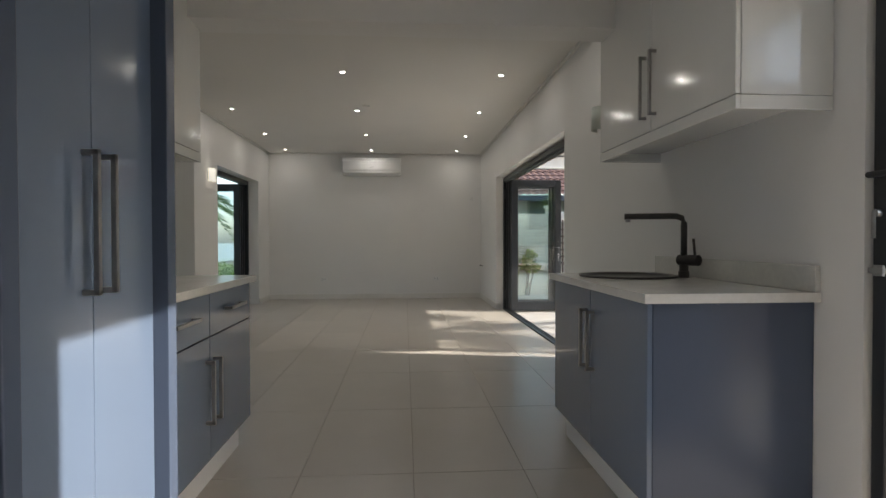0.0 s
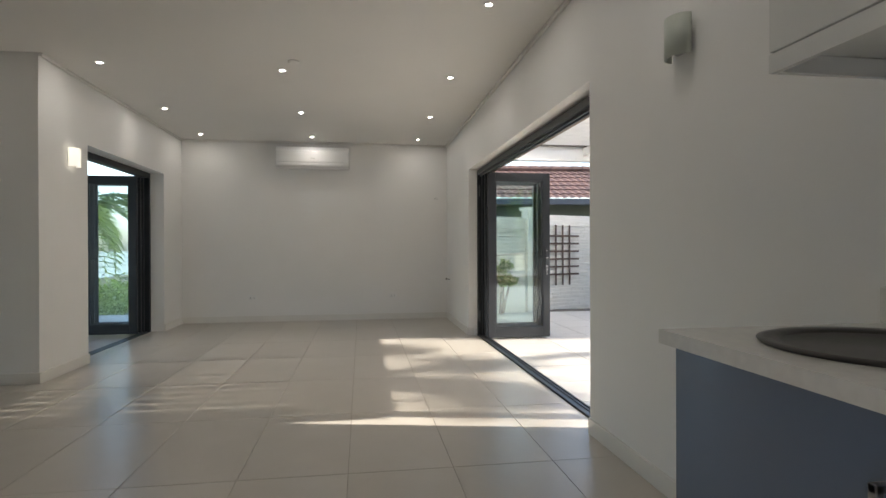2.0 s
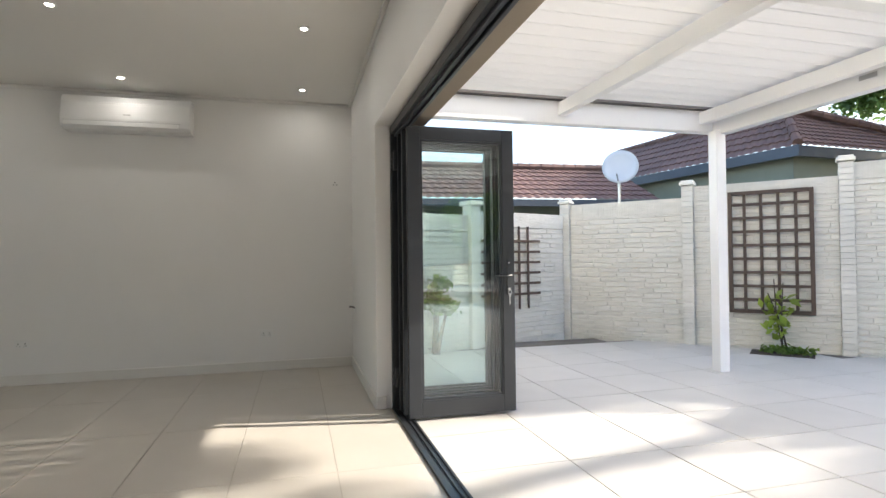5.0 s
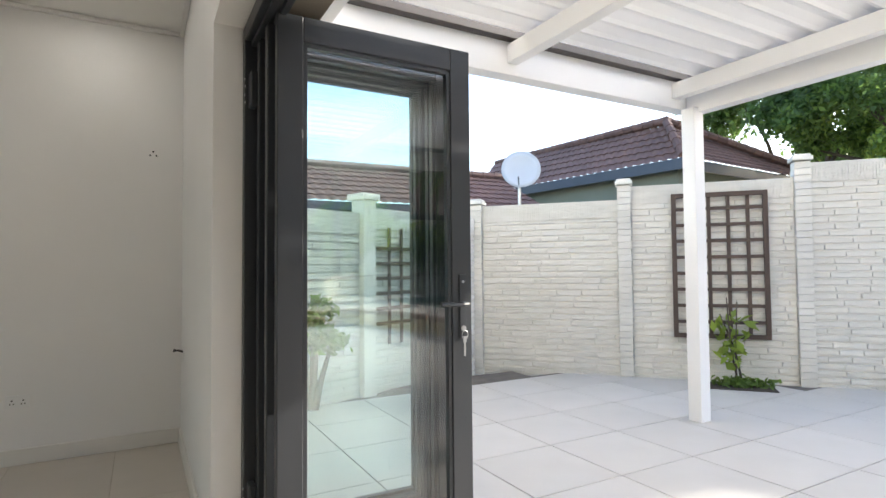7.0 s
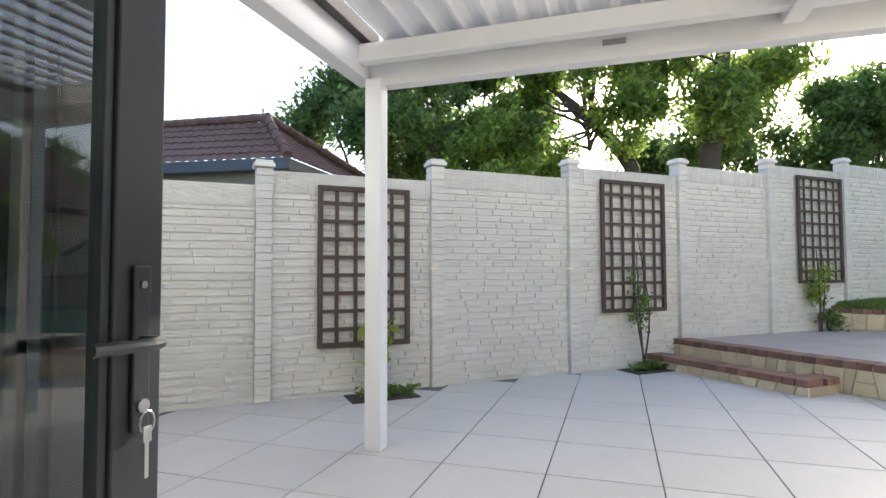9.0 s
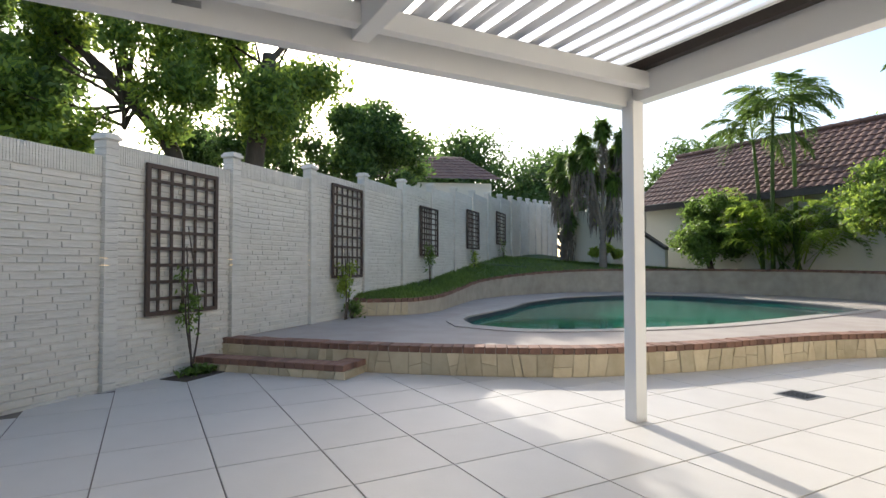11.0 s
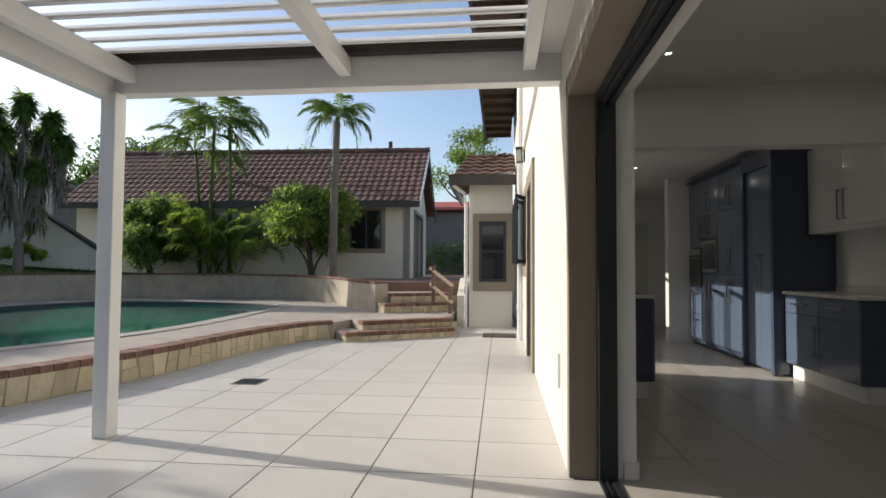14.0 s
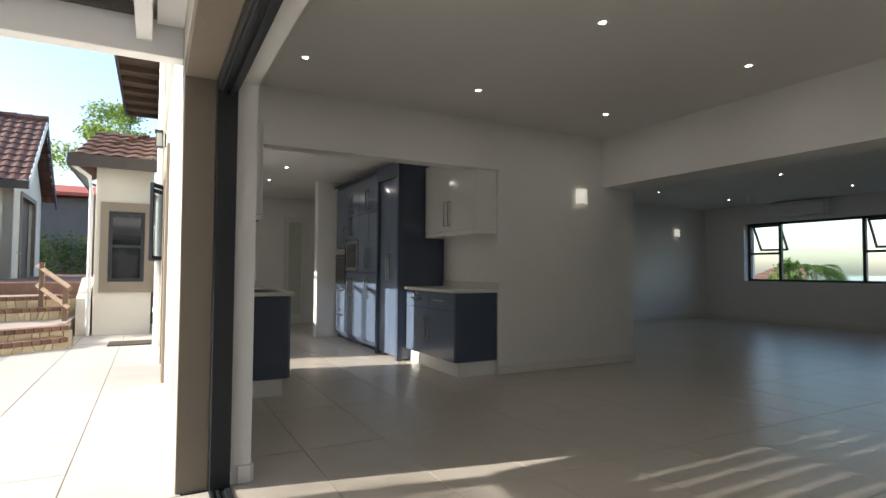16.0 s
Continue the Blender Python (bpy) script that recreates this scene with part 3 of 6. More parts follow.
part("spout", tube_mesh("spout", [(0, 0, 0.08), (0, 0, 0.275), (-0.009, 0.002, 0.298), (-0.035, 0.009, 0.309), (-0.275, 0.075, 0.309)], 0.0155, 14), M_BLACKM, tp, smooth=True)
part("aerator", tube_mesh("aerator", [(-0.26, 0.071, 0.297), (-0.26, 0.071, 0.28)], 0.012, 12), M_STEEL, tp)
part("mixer_body", tube_mesh("mixer_body", [(-0.012, 0.022, 0.088), (0.035, -0.075, 0.088)], 0.027, 16), M_BLACKM, tp, smooth=False)
part("lever", tube_mesh("lever", [(0.028, -0.056, 0.1), (0.022, -0.05, 0.195)], 0.0065, 8), M_BLACKM, tp)


def wall_unit(label, xf, xb, y0, y1, z0, z1, n):
    s = 1 if xf > xb else -1
    th = thing("wall_cabinet", pose(xf, y0, z0), label, "kitchen cabinet", "wall cabinets")
    d, w, h = abs(xf - xb), y1 - y0, z1 - z0
    f = lambda u0, u1: (min(-s * u0, -s * u1), max(-s * u0, -s * u1))
    bpart("body", [(*f(0.02, d), 0, w, 0.05, h)], M_WGLOSS, th, 0.002)
    bpart("pelmet", [(*f(0.0, 0.018), 0, w, 0.0, 0.048), (*f(0.018, d), 0, 0.018, 0.0, 0.048), (*f(0.018, d), w - 0.018, w, 0.0, 0.048)], M_WGLOSS, th, 0.002, "narrow white light pelmet")
    for i in range(n):
        dd = bpart("door", [(*f(0, 0.019), i * w / n + 0.002, (i + 1) * w / n - 0.002, 0.052, h - 0.01)], M_WGLOSS, th, 0.003)
        c = i * w / n + (w / n - 0.05 if i % 2 == 0 else 0.05)
        bar_handle(dd, (0, c, 0.12), (0, c, 0.40), (s * 0.03, 0, 0))
    return th


wall_unit("white gloss wall cabinet over the sink", 1.645, X1 - 0.002, 1.85, 3.14, 1.565, 2.45, 2)
wall_unit("white gloss wall cabinet over the worktop", -0.58, -0.868, 1.88, 3.09, 1.54, 2.45, 2)


def tall_block():
    """Row of tall blue units: oven, cupboards and a framed pair of larder doors."""
    out = []
    xf, xb = -0.26, -0.868
    for y0, y1, kind in ((-0.88, -0.36, "oven"), (-0.36, 0.24, "micro"), (0.24, 1.08, "pair")):
        th = thing("tall_cabinet", pose(xf, y0, 0), {"oven": "tall slate blue unit with a built-in oven", "micro": "tall slate blue unit with a microwave recess", "pair": "tall slate blue unit with paired doors"}[kind], "kitchen cabinet", "tall units")
        w, d = y1 - y0, xf - xb
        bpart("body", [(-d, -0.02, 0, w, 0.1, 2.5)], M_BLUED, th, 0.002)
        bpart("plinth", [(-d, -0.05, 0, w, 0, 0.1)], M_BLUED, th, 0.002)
        if kind == "oven":
            fr = [(0.12, 0.48), (0.49, 0.88), (1.50, 2.46)]
            ov = bpart("oven", [(-0.02, 0.012, 0.01, w - 0.01, 0.9, 1.48)], M_GLASSD, th, 0.004, "black glass built-in oven")
            bpart("control_strip", [(0.0125, 0.016, 0.015, w - 0.015, 1.38, 1.47)], M_STEEL, ov, 0.001)
            bar_handle(ov, (0.012, 0.06, 1.33), (0.012, w - 0.06, 1.33), (0.035, 0, 0), M_STEEL)
        elif kind == "micro":
            fr = [(0.12, 1.08), (1.62, 1.95), (1.96, 2.46)]
            mw = bpart("microwave", [(-0.02, 0.010, 0.03, w - 0.03, 1.12, 1.58)], M_STEEL, th, 0.004, "steel-framed microwave")
            bpart("window", [(0.0105, 0.014, 0.08, w - 0.08, 1.17, 1.53)], M_GLASSD, mw, 0.002)
        else:
            fr = [(0.12, 1.08), (1.10, 1.95), (1.96, 2.46)]
        for z0, z1 in fr:
            n = 1 if kind == "oven" else 2
            for i in range(n):
                dd = bpart("door", [(-0.019, 0, i * w / n + 0.002, (i + 1) * w / n - 0.002, z0, z1)], M_BLUE, th, 0.0025, "glossy slate blue door")
                if z1 - z0 < 0.45 and kind == "oven":
                    bar_handle(dd, (0, w / 2 - 0.12, z1 - 0.08), (0, w / 2 + 0.12, z1 - 0.08), (0.032, 0, 0))
                else:
                    c = i * w / n + (w / n - 0.045 if i % 2 == 0 else 0.045)
                    zz = z1 - 0.34 if z0 < 1 else z0 + 0.06
                    bar_handle(dd, (0, c, zz), (0, c, zz + 0.26), (0.032, 0, 0))
    th = thing("larder_unit", pose(-0.215, 1.10, 0), "tall slate blue larder with paired doors in a projecting frame", "kitchen cabinet", "tall units")
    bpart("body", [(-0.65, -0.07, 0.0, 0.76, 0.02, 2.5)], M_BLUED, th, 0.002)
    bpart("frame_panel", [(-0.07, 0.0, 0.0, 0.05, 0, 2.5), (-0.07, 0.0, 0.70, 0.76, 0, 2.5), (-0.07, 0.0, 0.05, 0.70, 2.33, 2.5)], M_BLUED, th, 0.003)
    for i in range(2):
        dd = bpart("door", [(-0.068, -0.045, 0.052 + i * 0.324, 0.374 + i * 0.324, 0.04, 2.325)], M_BLUE, th, 0.0025, "glossy slate blue door")
        c = 0.335 if i == 0 else 0.415
        bar_handle(dd, (-0.045, c, 0.99), (-0.045, c, 1.33), (0.034, 0, 0))


tall_block()
tl = thing("tall_top_panel", pose(-0.28, -0.88, 2.5), "dark blue cornice panel above the tall units", "cabinet panel")
bpart("panel", [(-0.588, 0.065, 0, 2.74, 0, 0.03)], M_BLUED, tl, 0.002)
struct("wall_stub", [(-0.87, 0.06, -1.08, -0.9, 0, 2.62)], M_WALL, "white stub wall beside the oven tower", "wall")
bd = thing("pantry_door", pose(-0.36, -3.46, 0), "white-framed glazed door at the back of the kitchen", "door")
bpart("door_frame", [(0, 0.08, -0.03, 0.03, 0, 2.23), (0.34, 0.42, -0.03, 0.03, 0, 2.23), (0.08, 0.34, -0.03, 0.03, 2.12, 2.23), (0.08, 0.34, -0.03, 0.03, 0, 0.2)], M_TRIM, bd, 0.004)
bpart("pane", [(0.08, 0.34, -0.006, 0.006, 0.2, 2.12)], M_FROST, bd, 0.0, "pale green obscured glass")
part("handle", tube_mesh("handle", [(0.39, 0.03, 0.92), (0.39, 0.07, 0.92), (0.39, 0.07, 1.06)], 0.009, 8), M_STEEL, bd)
bk = thing("base_cabinet", pose(0.72, -3.49, 0), "grey-blue base cabinet with a pale top at the kitchen's back wall", "kitchen cabinet", "base cabinets")
bpart("body", [(0, 0.79, 0, 0.55, 0.1, 0.88)], M_BLUED, bk, 0.003)
bpart("top", [(-0.02, 0.795, 0, 0.58, 0.88, 0.915)], M_QUARTZ, bk, 0.003)
wk = thing("wall_cabinet", pose(0.72, -3.49, 1.55), "white gloss wall cabinet at the kitchen's back wall", "kitchen cabinet", "wall cabinets")
bpart("body", [(0, 0.79, 0, 0.33, 0, 0.9)], M_WGLOSS, wk, 0.003)
for i in range(2):
    dd = bpart("door", [(i * 0.395 + 0.002, i * 0.395 + 0.393, 0.33, 0.35, 0, 0.9)], M_WGLOSS, wk, 0.003)
    bar_handle(dd, (0.34 + i * 0.11, 0.35, 0.08), (0.34 + i * 0.11, 0.35, 0.34), (0, 0.03, 0))
kd = thing("kitchen_door", pose(2.06, KD1 - 0.01, 0), "black steel stable door folded back, with keys in its lock", "door")
bpart("door_frame", [(-0.04, 0.06, -0.05, 0.0, 0, KZ)], M_FRAME, kd, 0.004)
bpart("leaf", [(0.07, 0.30, -0.12, -0.06, 0.02, KZ - 0.03)], M_FRAME, kd, 0.004)
bpart("bolt", [(-0.052, -0.042, -0.05, -0.01, 1.0, 1.035), (-0.06, -0.048, -0.06, -0.002, 1.008, 1.026)], M_STEEL, kd, 0.003, "steel barrel bolt")
part("lock_cylinder", tube_mesh("lock_cylinder", [(-0.04, -0.026, 1.2), (-0.058, -0.026, 1.2)], 0.012, 12), M_STEEL, kd)
bpart("key", [(-0.064, -0.06, -0.034, -0.02, 1.12, 1.2)], M_STEEL, kd, 0.001)
part("lever_handle", tube_mesh("lever_handle", [(-0.04, -0.026, 1.32), (-0.08, -0.026, 1.32), (-0.08, -0.14, 1.32)], 0.010, 10), M_FRAME, kd)


# ---------------------------------------------------------------- wall fittings
ac = thing("air_conditioner", pose(-0.1, YN, 2.36), "white split air conditioner high on the wall", "air conditioner", "air conditioners")
prof = [(0.0, 0.0), (-0.17, 0.0), (-0.215, 0.035), (-0.225, 0.09), (-0.21, 0.25), (-0.17, 0.315), (0.0, 0.33)]


def prof_mesh(name, prof, x0, x1):
    vs = [(x0, y, z) for y, z in prof] + [(x1, y, z) for y, z in prof]
    n = len(prof)
    fs = [(i, (i + 1) % n, n + (i + 1) % n, n + i) for i in range(n)] + [tuple(range(n))[::-1], tuple(range(n, 2 * n))]
    me = mesh_from(name, vs, fs)
    bm = bmesh.new()
    bm.from_mesh(me)
    bmesh.ops.recalc_face_normals(bm, faces=bm.faces[:])
    bmesh.ops.bevel(bm, geom=bm.edges[:], offset=0.008, segments=2, profile=0.5, affect="EDGES", clamp_overlap=True)
    bm.to_mesh(me)
    bm.free()
    return me


part("casing", prof_mesh("casing", prof, -0.55, 0.545), M_PLASTIC, ac)
bpart("louvre_flap", [(-0.52, 0.44, -0.226, -0.205, 0.028, 0.07)], M_PLASTIC, ac, 0.004, "white outlet flap")
bpart("outlet_slot", [(-0.53, 0.45, -0.222, -0.19, 0.072, 0.078)], M_SLOT, ac, 0.0)
bpart("brand_mark", [(-0.03, 0.03, -0.224, -0.2225, 0.135, 0.141)], M_HANDLE, ac, 0.0)
copy_thing(ac, pose(-10.0, 1.35, 2.38, 0, 0, 90))


def socket(at, w=0.12, h=0.075, n=2):
    th = thing("wall_socket", at, "white plastic wall socket plate with dark pin holes", "socket", "wall sockets")
    bpart("plate", [(-w / 2, w / 2, -0.009, 0, -h / 2, h / 2)], M_PLASTIC, th, 0.003)
    for i in range(n):
        c = (i - (n - 1) / 2) * 0.055
        bpart("pin_holes", [(c - 0.011, c - 0.006, -0.0098, -0.009, -0.018, -0.010), (c + 0.006, c + 0.011, -0.0098, -0.009, -0.018, -0.010), (c - 0.004, c + 0.004, -0.0098, -0.009, 0.002, 0.010)], M_SLOT, th, 0.0)
    return th


socket(pose(-1.03, YN, 0.375))
socket(pose(1.12, YN, 0.375))
socket(pose(X1, 3.985, 0.385, 0, 0, -90), 0.13, 0.13)
pl = thing("pin_plate", pose(1.82, YN, 1.93), "small blanked wiring outlet on the wall", "socket")
bpart("plate", [(-0.035, 0.035, -0.003, 0, -0.035, 0.035)], M_WALL, pl, 0.001)
for dx, dz in ((-0.018, -0.012), (0.018, -0.012), (0, 0.014)):
    part("hole", tube_mesh("hole", [(dx, -0.0032, dz), (dx, -0.0045, dz)], 0.006, 10), M_SLOT, pl)
cb = thing("cable_stub", pose(X1, 10.35, 0.62, 0, 0, -90), "loose cable ends out of a wall outlet", "cable")
bpart("plate", [(-0.05, 0.05, -0.006, 0, -0.035, 0.02)], M_PLASTIC, cb, 0.002)
for k in range(3):
    part("wire", tube_mesh("wire", [(-0.02 + 0.02 * k, 0, 0.01), (-0.02 + 0.02 * k, -0.03, 0.02), (-0.03 + 0.03 * k, -0.06, 0.012 + 0.01 * k)], 0.005, 8), M_SLOT, cb)


def wall_lamp(at, lit=True):
    th = thing("wall_lamp", at, "square curved frosted glass wall lamp, lit" if lit else "square curved frosted glass wall lamp, unlit", "wall lamp", "wall lamps")
    vs, fs = [], []
    n = 10
    for j, z in enumerate((-0.085, 0.085)):
        for i in range(n + 1):
            a = math.pi * i / n
            vs.append((0.07 * math.cos(a), -0.02 - 0.06 * math.sin(a), z))
    for i in range(n):
        fs.append((i, i + 1, n + 2 + i, n + 1 + i))
    me = mesh_from("shade", vs, fs)
    sh = part("shade", me, M_WALLGLASS if lit else M_FROST, th, "frosted glass shade", smooth=True)
    md = sh.modifiers.new("thick", "SOLIDIFY")
    md.thickness = 0.006
    bpart("back_plate", [(-0.05, 0.05, -0.02, 0, -0.06, 0.06)], M_STEEL, th, 0.003)
    if lit:
        part("bulb", disc_mesh("bulb", [(0.012, -0.03), (0.02, -0.005), (0.02, 0.02), (0.008, 0.035)], 12), M_LAMP, th, at=pose(0, -0.045, 0))
    return th


wall_lamp(pose(-2.05, YK, 2.03, 0, 0, 180))
wall_lamp(pose(X0, 7.42, 1.98, 0, 0, 90))
wall_lamp(pose(-2.6, 6.92, 1.97))
wall_lamp(pose(-8.9, -1.0, 2.09, 0, 0, 180))
wall_lamp(pose(X1, 4.05, 2.02, 0, 0, -90), False)
CUP = disc_mesh("trim_ring", [(0.036, 0.0), (0.039, -0.004), (0.037, -0.007), (0.028, -0.009), (0.022, -0.004)], 24)
LENS = disc_mesh("lens", [(0.021, -0.004), (0.020, -0.007), (0.004, -0.008)], 20)


def downlight(x, y, z):
    th = thing("downlight", pose(x, y, z), "small round recessed ceiling downlight, lit", "ceiling light", "downlights")
    part("trim_ring", CUP, M_PLASTIC, th)
    part("lens", LENS, M_DLIGHT, th)
    return th


for xx, yy, zz in DOWN:
    downlight(xx, yy, zz)
sm = thing("smoke_detector", pose(0.04, 6.85, ZC), "small flat white ceiling sensor", "detector")
part("cover", disc_mesh("cover", [(0.05, 0.0), (0.05, -0.012), (0.035, -0.022)], 20), M_CEIL, sm)

# dining room window
wn = thing("window_dining", pose(-10.2, VW0, VZ0), "long black-framed window with top-hung opening panes", "window")
wl, wh = VW1 - VW0, VZ1 - VZ0
bpart("window_frame", [(-0.04, 0.04, 0, wl, 0, 0.05), (-0.04, 0.04, 0, wl, wh - 0.05, wh)] + [(-0.04, 0.04, y - 0.03, y + 0.03, 0.05, wh - 0.05) for y in (0.03, 0.75, 2.42, 3.15, wl - 0.03)], M_FRAME, wn, 0.003)
for y0, y1 in ((0.06, 0.72), (2.45, 3.12)):
    bpart("transom", [(-0.03, 0.03, y0, y1, 0.62, 0.67)], M_FRAME, wn, 0.003)
    sa = part("opening_sash", boxes_mesh("opening_sash", [(-0.02, 0.02, 0, y1 - y0, -0.66, -0.62), (-0.02, 0.02, 0, y1 - y0, -0.04, 0), (-0.02, 0.02, 0, 0.04, -0.62, -0.04), (-0.02, 0.02, y1 - y0 - 0.04, y1 - y0, -0.62, -0.04)], 0.003), M_FRAME, wn, "black sash tilted outwards")
    sa.matrix_basis = pose(-0.05, y0, wh - 0.05, 0, 28, 0)
pn = bpart("pane", [(-0.004, 0.004, 0.72, 2.42, 0.05, wh - 0.05)], M_GLASS, wn, 0.0)
pn.visible_shadow = False


# ---------------------------------------------------------------- ground, terrace, pool
def height(x, y):
    if x < -14:
        return -0.5 - 26.0 * min(1.0, (-14 - x) / 120.0)
    if x > 8 and y < 8:
        return -0.5
    return -0.5


xs = [-4000, -900, -300, -134, -110, -80, -50, -30, -20, -14, -6, 0, 8, 20, 40, 80, 200, 1200, 4000]
ys = [-4000, -1000, -300, -100, -40, 0, 20, 60, 200, 900, 4000]
gv = [(x, y, height(x, y)) for y in ys for x in xs]
gf = [(j * len(xs) + i, j * len(xs) + i + 1, (j + 1) * len(xs) + i + 1, (j + 1) * len(xs) + i) for j in range(len(ys) - 1) for i in range(len(xs) - 1)]
tagged(part("ground", mesh_from("ground", gv, gf), M_GROUND), "rough earth and grass around the property", "ground", kind="structure")
tagged(part("water_sea", mesh_from("water_sea", [(-4900, -4900, -20), (-95, -4900, -20), (-95, 4900, -20), (-4900, 4900, -20)], [(0, 1, 2, 3)]), M_SEA), "hazy blue sea at the horizon", "sea", kind="structure")

PX0 = FXo
pat = tagged(part("patio", boxes_mesh("patio", [(PX0 + 0.001, 12.0, -4.5, 11.15, -0.45, -0.006), (PX0 + 0.001, 5.4, 11.15, 11.5, -0.45, -0.006)]), M_PGROUT), "paved patio with dark joints", "patio", kind="structure")
tagged(part("pavement_west", boxes_mesh("pavement_west", [(-7.0, X0 - 0.23, 7.3, 12.0, -0.4, -0.008)]), M_PATIO), "shaded garden terrace paving", "pavement", kind="structure")

TZ, UZ = 0.28, 0.86
front = smooth_line([(9.55, 7.2), (8.85, 6.56), (8.12, 5.85), (7.56, 5.2), (7.02, 4.45), (6.64, 3.7), (6.32, 2.4), (6.13, 0.85), (5.74, -0.30), (5.44, -0.55)], 8)
terr = [tuple(p) for p in front] + [(5.2, -1.3), (3.66, -2.1), (3.66, -4.6), (9, -10.5), (22, -10.5), (22, 0), (12.2, 4.3), (9.9, 6.95)]
POOL = smooth_line([(9.2, 3.8), (8.3, 3.35), (7.75, 2.1), (7.5, 0.5), (7.6, -1.7), (7.75, -4.0), (9.0, -4.9), (11.2, -5.3), (13.2, -4.9), (13.7, -2.4), (12.7, 0.0), (11.4, 1.6), (10.2, 3.3), (9.2, 3.8)], 5)[:-1]


def ring_fill(name, outer, inner, z0, z1):
    bm = bmesh.new()
    a = [bm.verts.new((p[0], p[1], z1)) for p in outer]
    b = [bm.verts.new((p[0], p[1], z1)) for p in inner]
    es = [bm.edges.new((v[i], v[(i + 1) % len(v)])) for v in (a, b) for i in range(len(v))]
    bmesh.ops.triangle_fill(bm, use_beauty=True, edges=es)
    ex = bmesh.ops.extrude_face_region(bm, geom=bm.faces[:])
    for v in ex["geom"]:
        if isinstance(v, bmesh.types.BMVert):
            v.co.z = z0
    bmesh.ops.recalc_face_normals(bm, faces=bm.faces[:])
    me = bpy.data.meshes.new(name)
    bm.to_mesh(me)
    bm.free()
    return me


tagged(part("pavement_terrace", ring_fill("pavement_terrace", terr, POOL, -0.4, TZ - 0.01), M_TERR), "raised pool terrace of weathered paving", "terrace", kind="structure")
pool = thing("swimming_pool", pose(0, 0, 0), "kidney-shaped swimming pool with still green water", "swimming pool")
part("water", prism_mesh("water", [tuple(p) for p in POOL], -0.1, TZ - 0.09), M_WATER, pool, "still blue-green water")
pc = np.array(POOL)
cen = pc.mean(0)
inner = [tuple(p + (cen - p) * 0.012) for p in pc]
outer = [tuple(p + (p - cen) / np.linalg.norm(p - cen) * 0.26) for p in pc]
part("coping", ring_fill("coping", outer, inner, TZ - 0.16, TZ + 0.006), M_COPE, pool, "weathered brown-grey pool edge paving")
inner2 = [tuple(p + (cen - p) * 0.02) for p in pc]
part("waterline_tiles", ring_fill("waterline_tiles", [tuple(p + (cen - p) * 0.001) for p in pc], inner2, TZ - 0.2, TZ - 0.02), M_FASCIA, pool, "dark blue waterline tiles")


def arc_points(line, step):
    L = [np.array(p[:2]) for p in line]
    out, acc = [], 0.0
    for a, b in zip(L[:-1], L[1:]):
        d = np.linalg.norm(b - a)
        while acc <= d:
            p = a + (b - a) * (acc / d)
            out.append((p, (b - a) / d))
            acc += step
        acc -= d
    return out


def unit_box(name, sx, sy, sz, bev):
    return boxes_mesh(name, [(-sx / 2, sx / 2, -sy / 2, sy / 2, 0, sz)], bev)


def side_of(line, i):
    a, b = np.array(line[max(i - 1, 0)][:2]), np.array(line[min(i + 1, len(line) - 1)][:2])
    d = (b - a) / np.linalg.norm(b - a)
    return np.array((d[1], -d[0]))


rng = random.Random(4)
BRK = [unit_box("brick", 0.105, 0.23, 0.065, 0.006) for _ in range(1)][0]
BRK.materials.append(M_REDBR)
edge = tagged(part("trim_terrace_edge", strip_wall_mesh("trim_terrace_edge", [np.array(p[:2]) + 0.009 * side_of(front, i) for i, p in enumerate(front)], 0.03, -0.1, TZ - 0.05), M_MORTAR), "stone-clad terrace edge with a red brick coping", "terrace edge", kind="structure")


def coping_row(parent, line, z, off=0.1, step=0.113, limit=300):
    for i, (p, d) in enumerate(arc_points(line, step)):
        if i >= limit:
            break
        nrm = np.array((-d[1], d[0]))
        q = p + nrm * off
        ob = part("coping_brick", BRK, None, parent)
        ob.matrix_basis = Matrix.Translation((q[0], q[1], z + rng.uniform(-0.003, 0.004))) @ Matrix.Rotation(math.atan2(d[1], d[0]) + rng.uniform(-0.02, 0.02), 4, "Z")


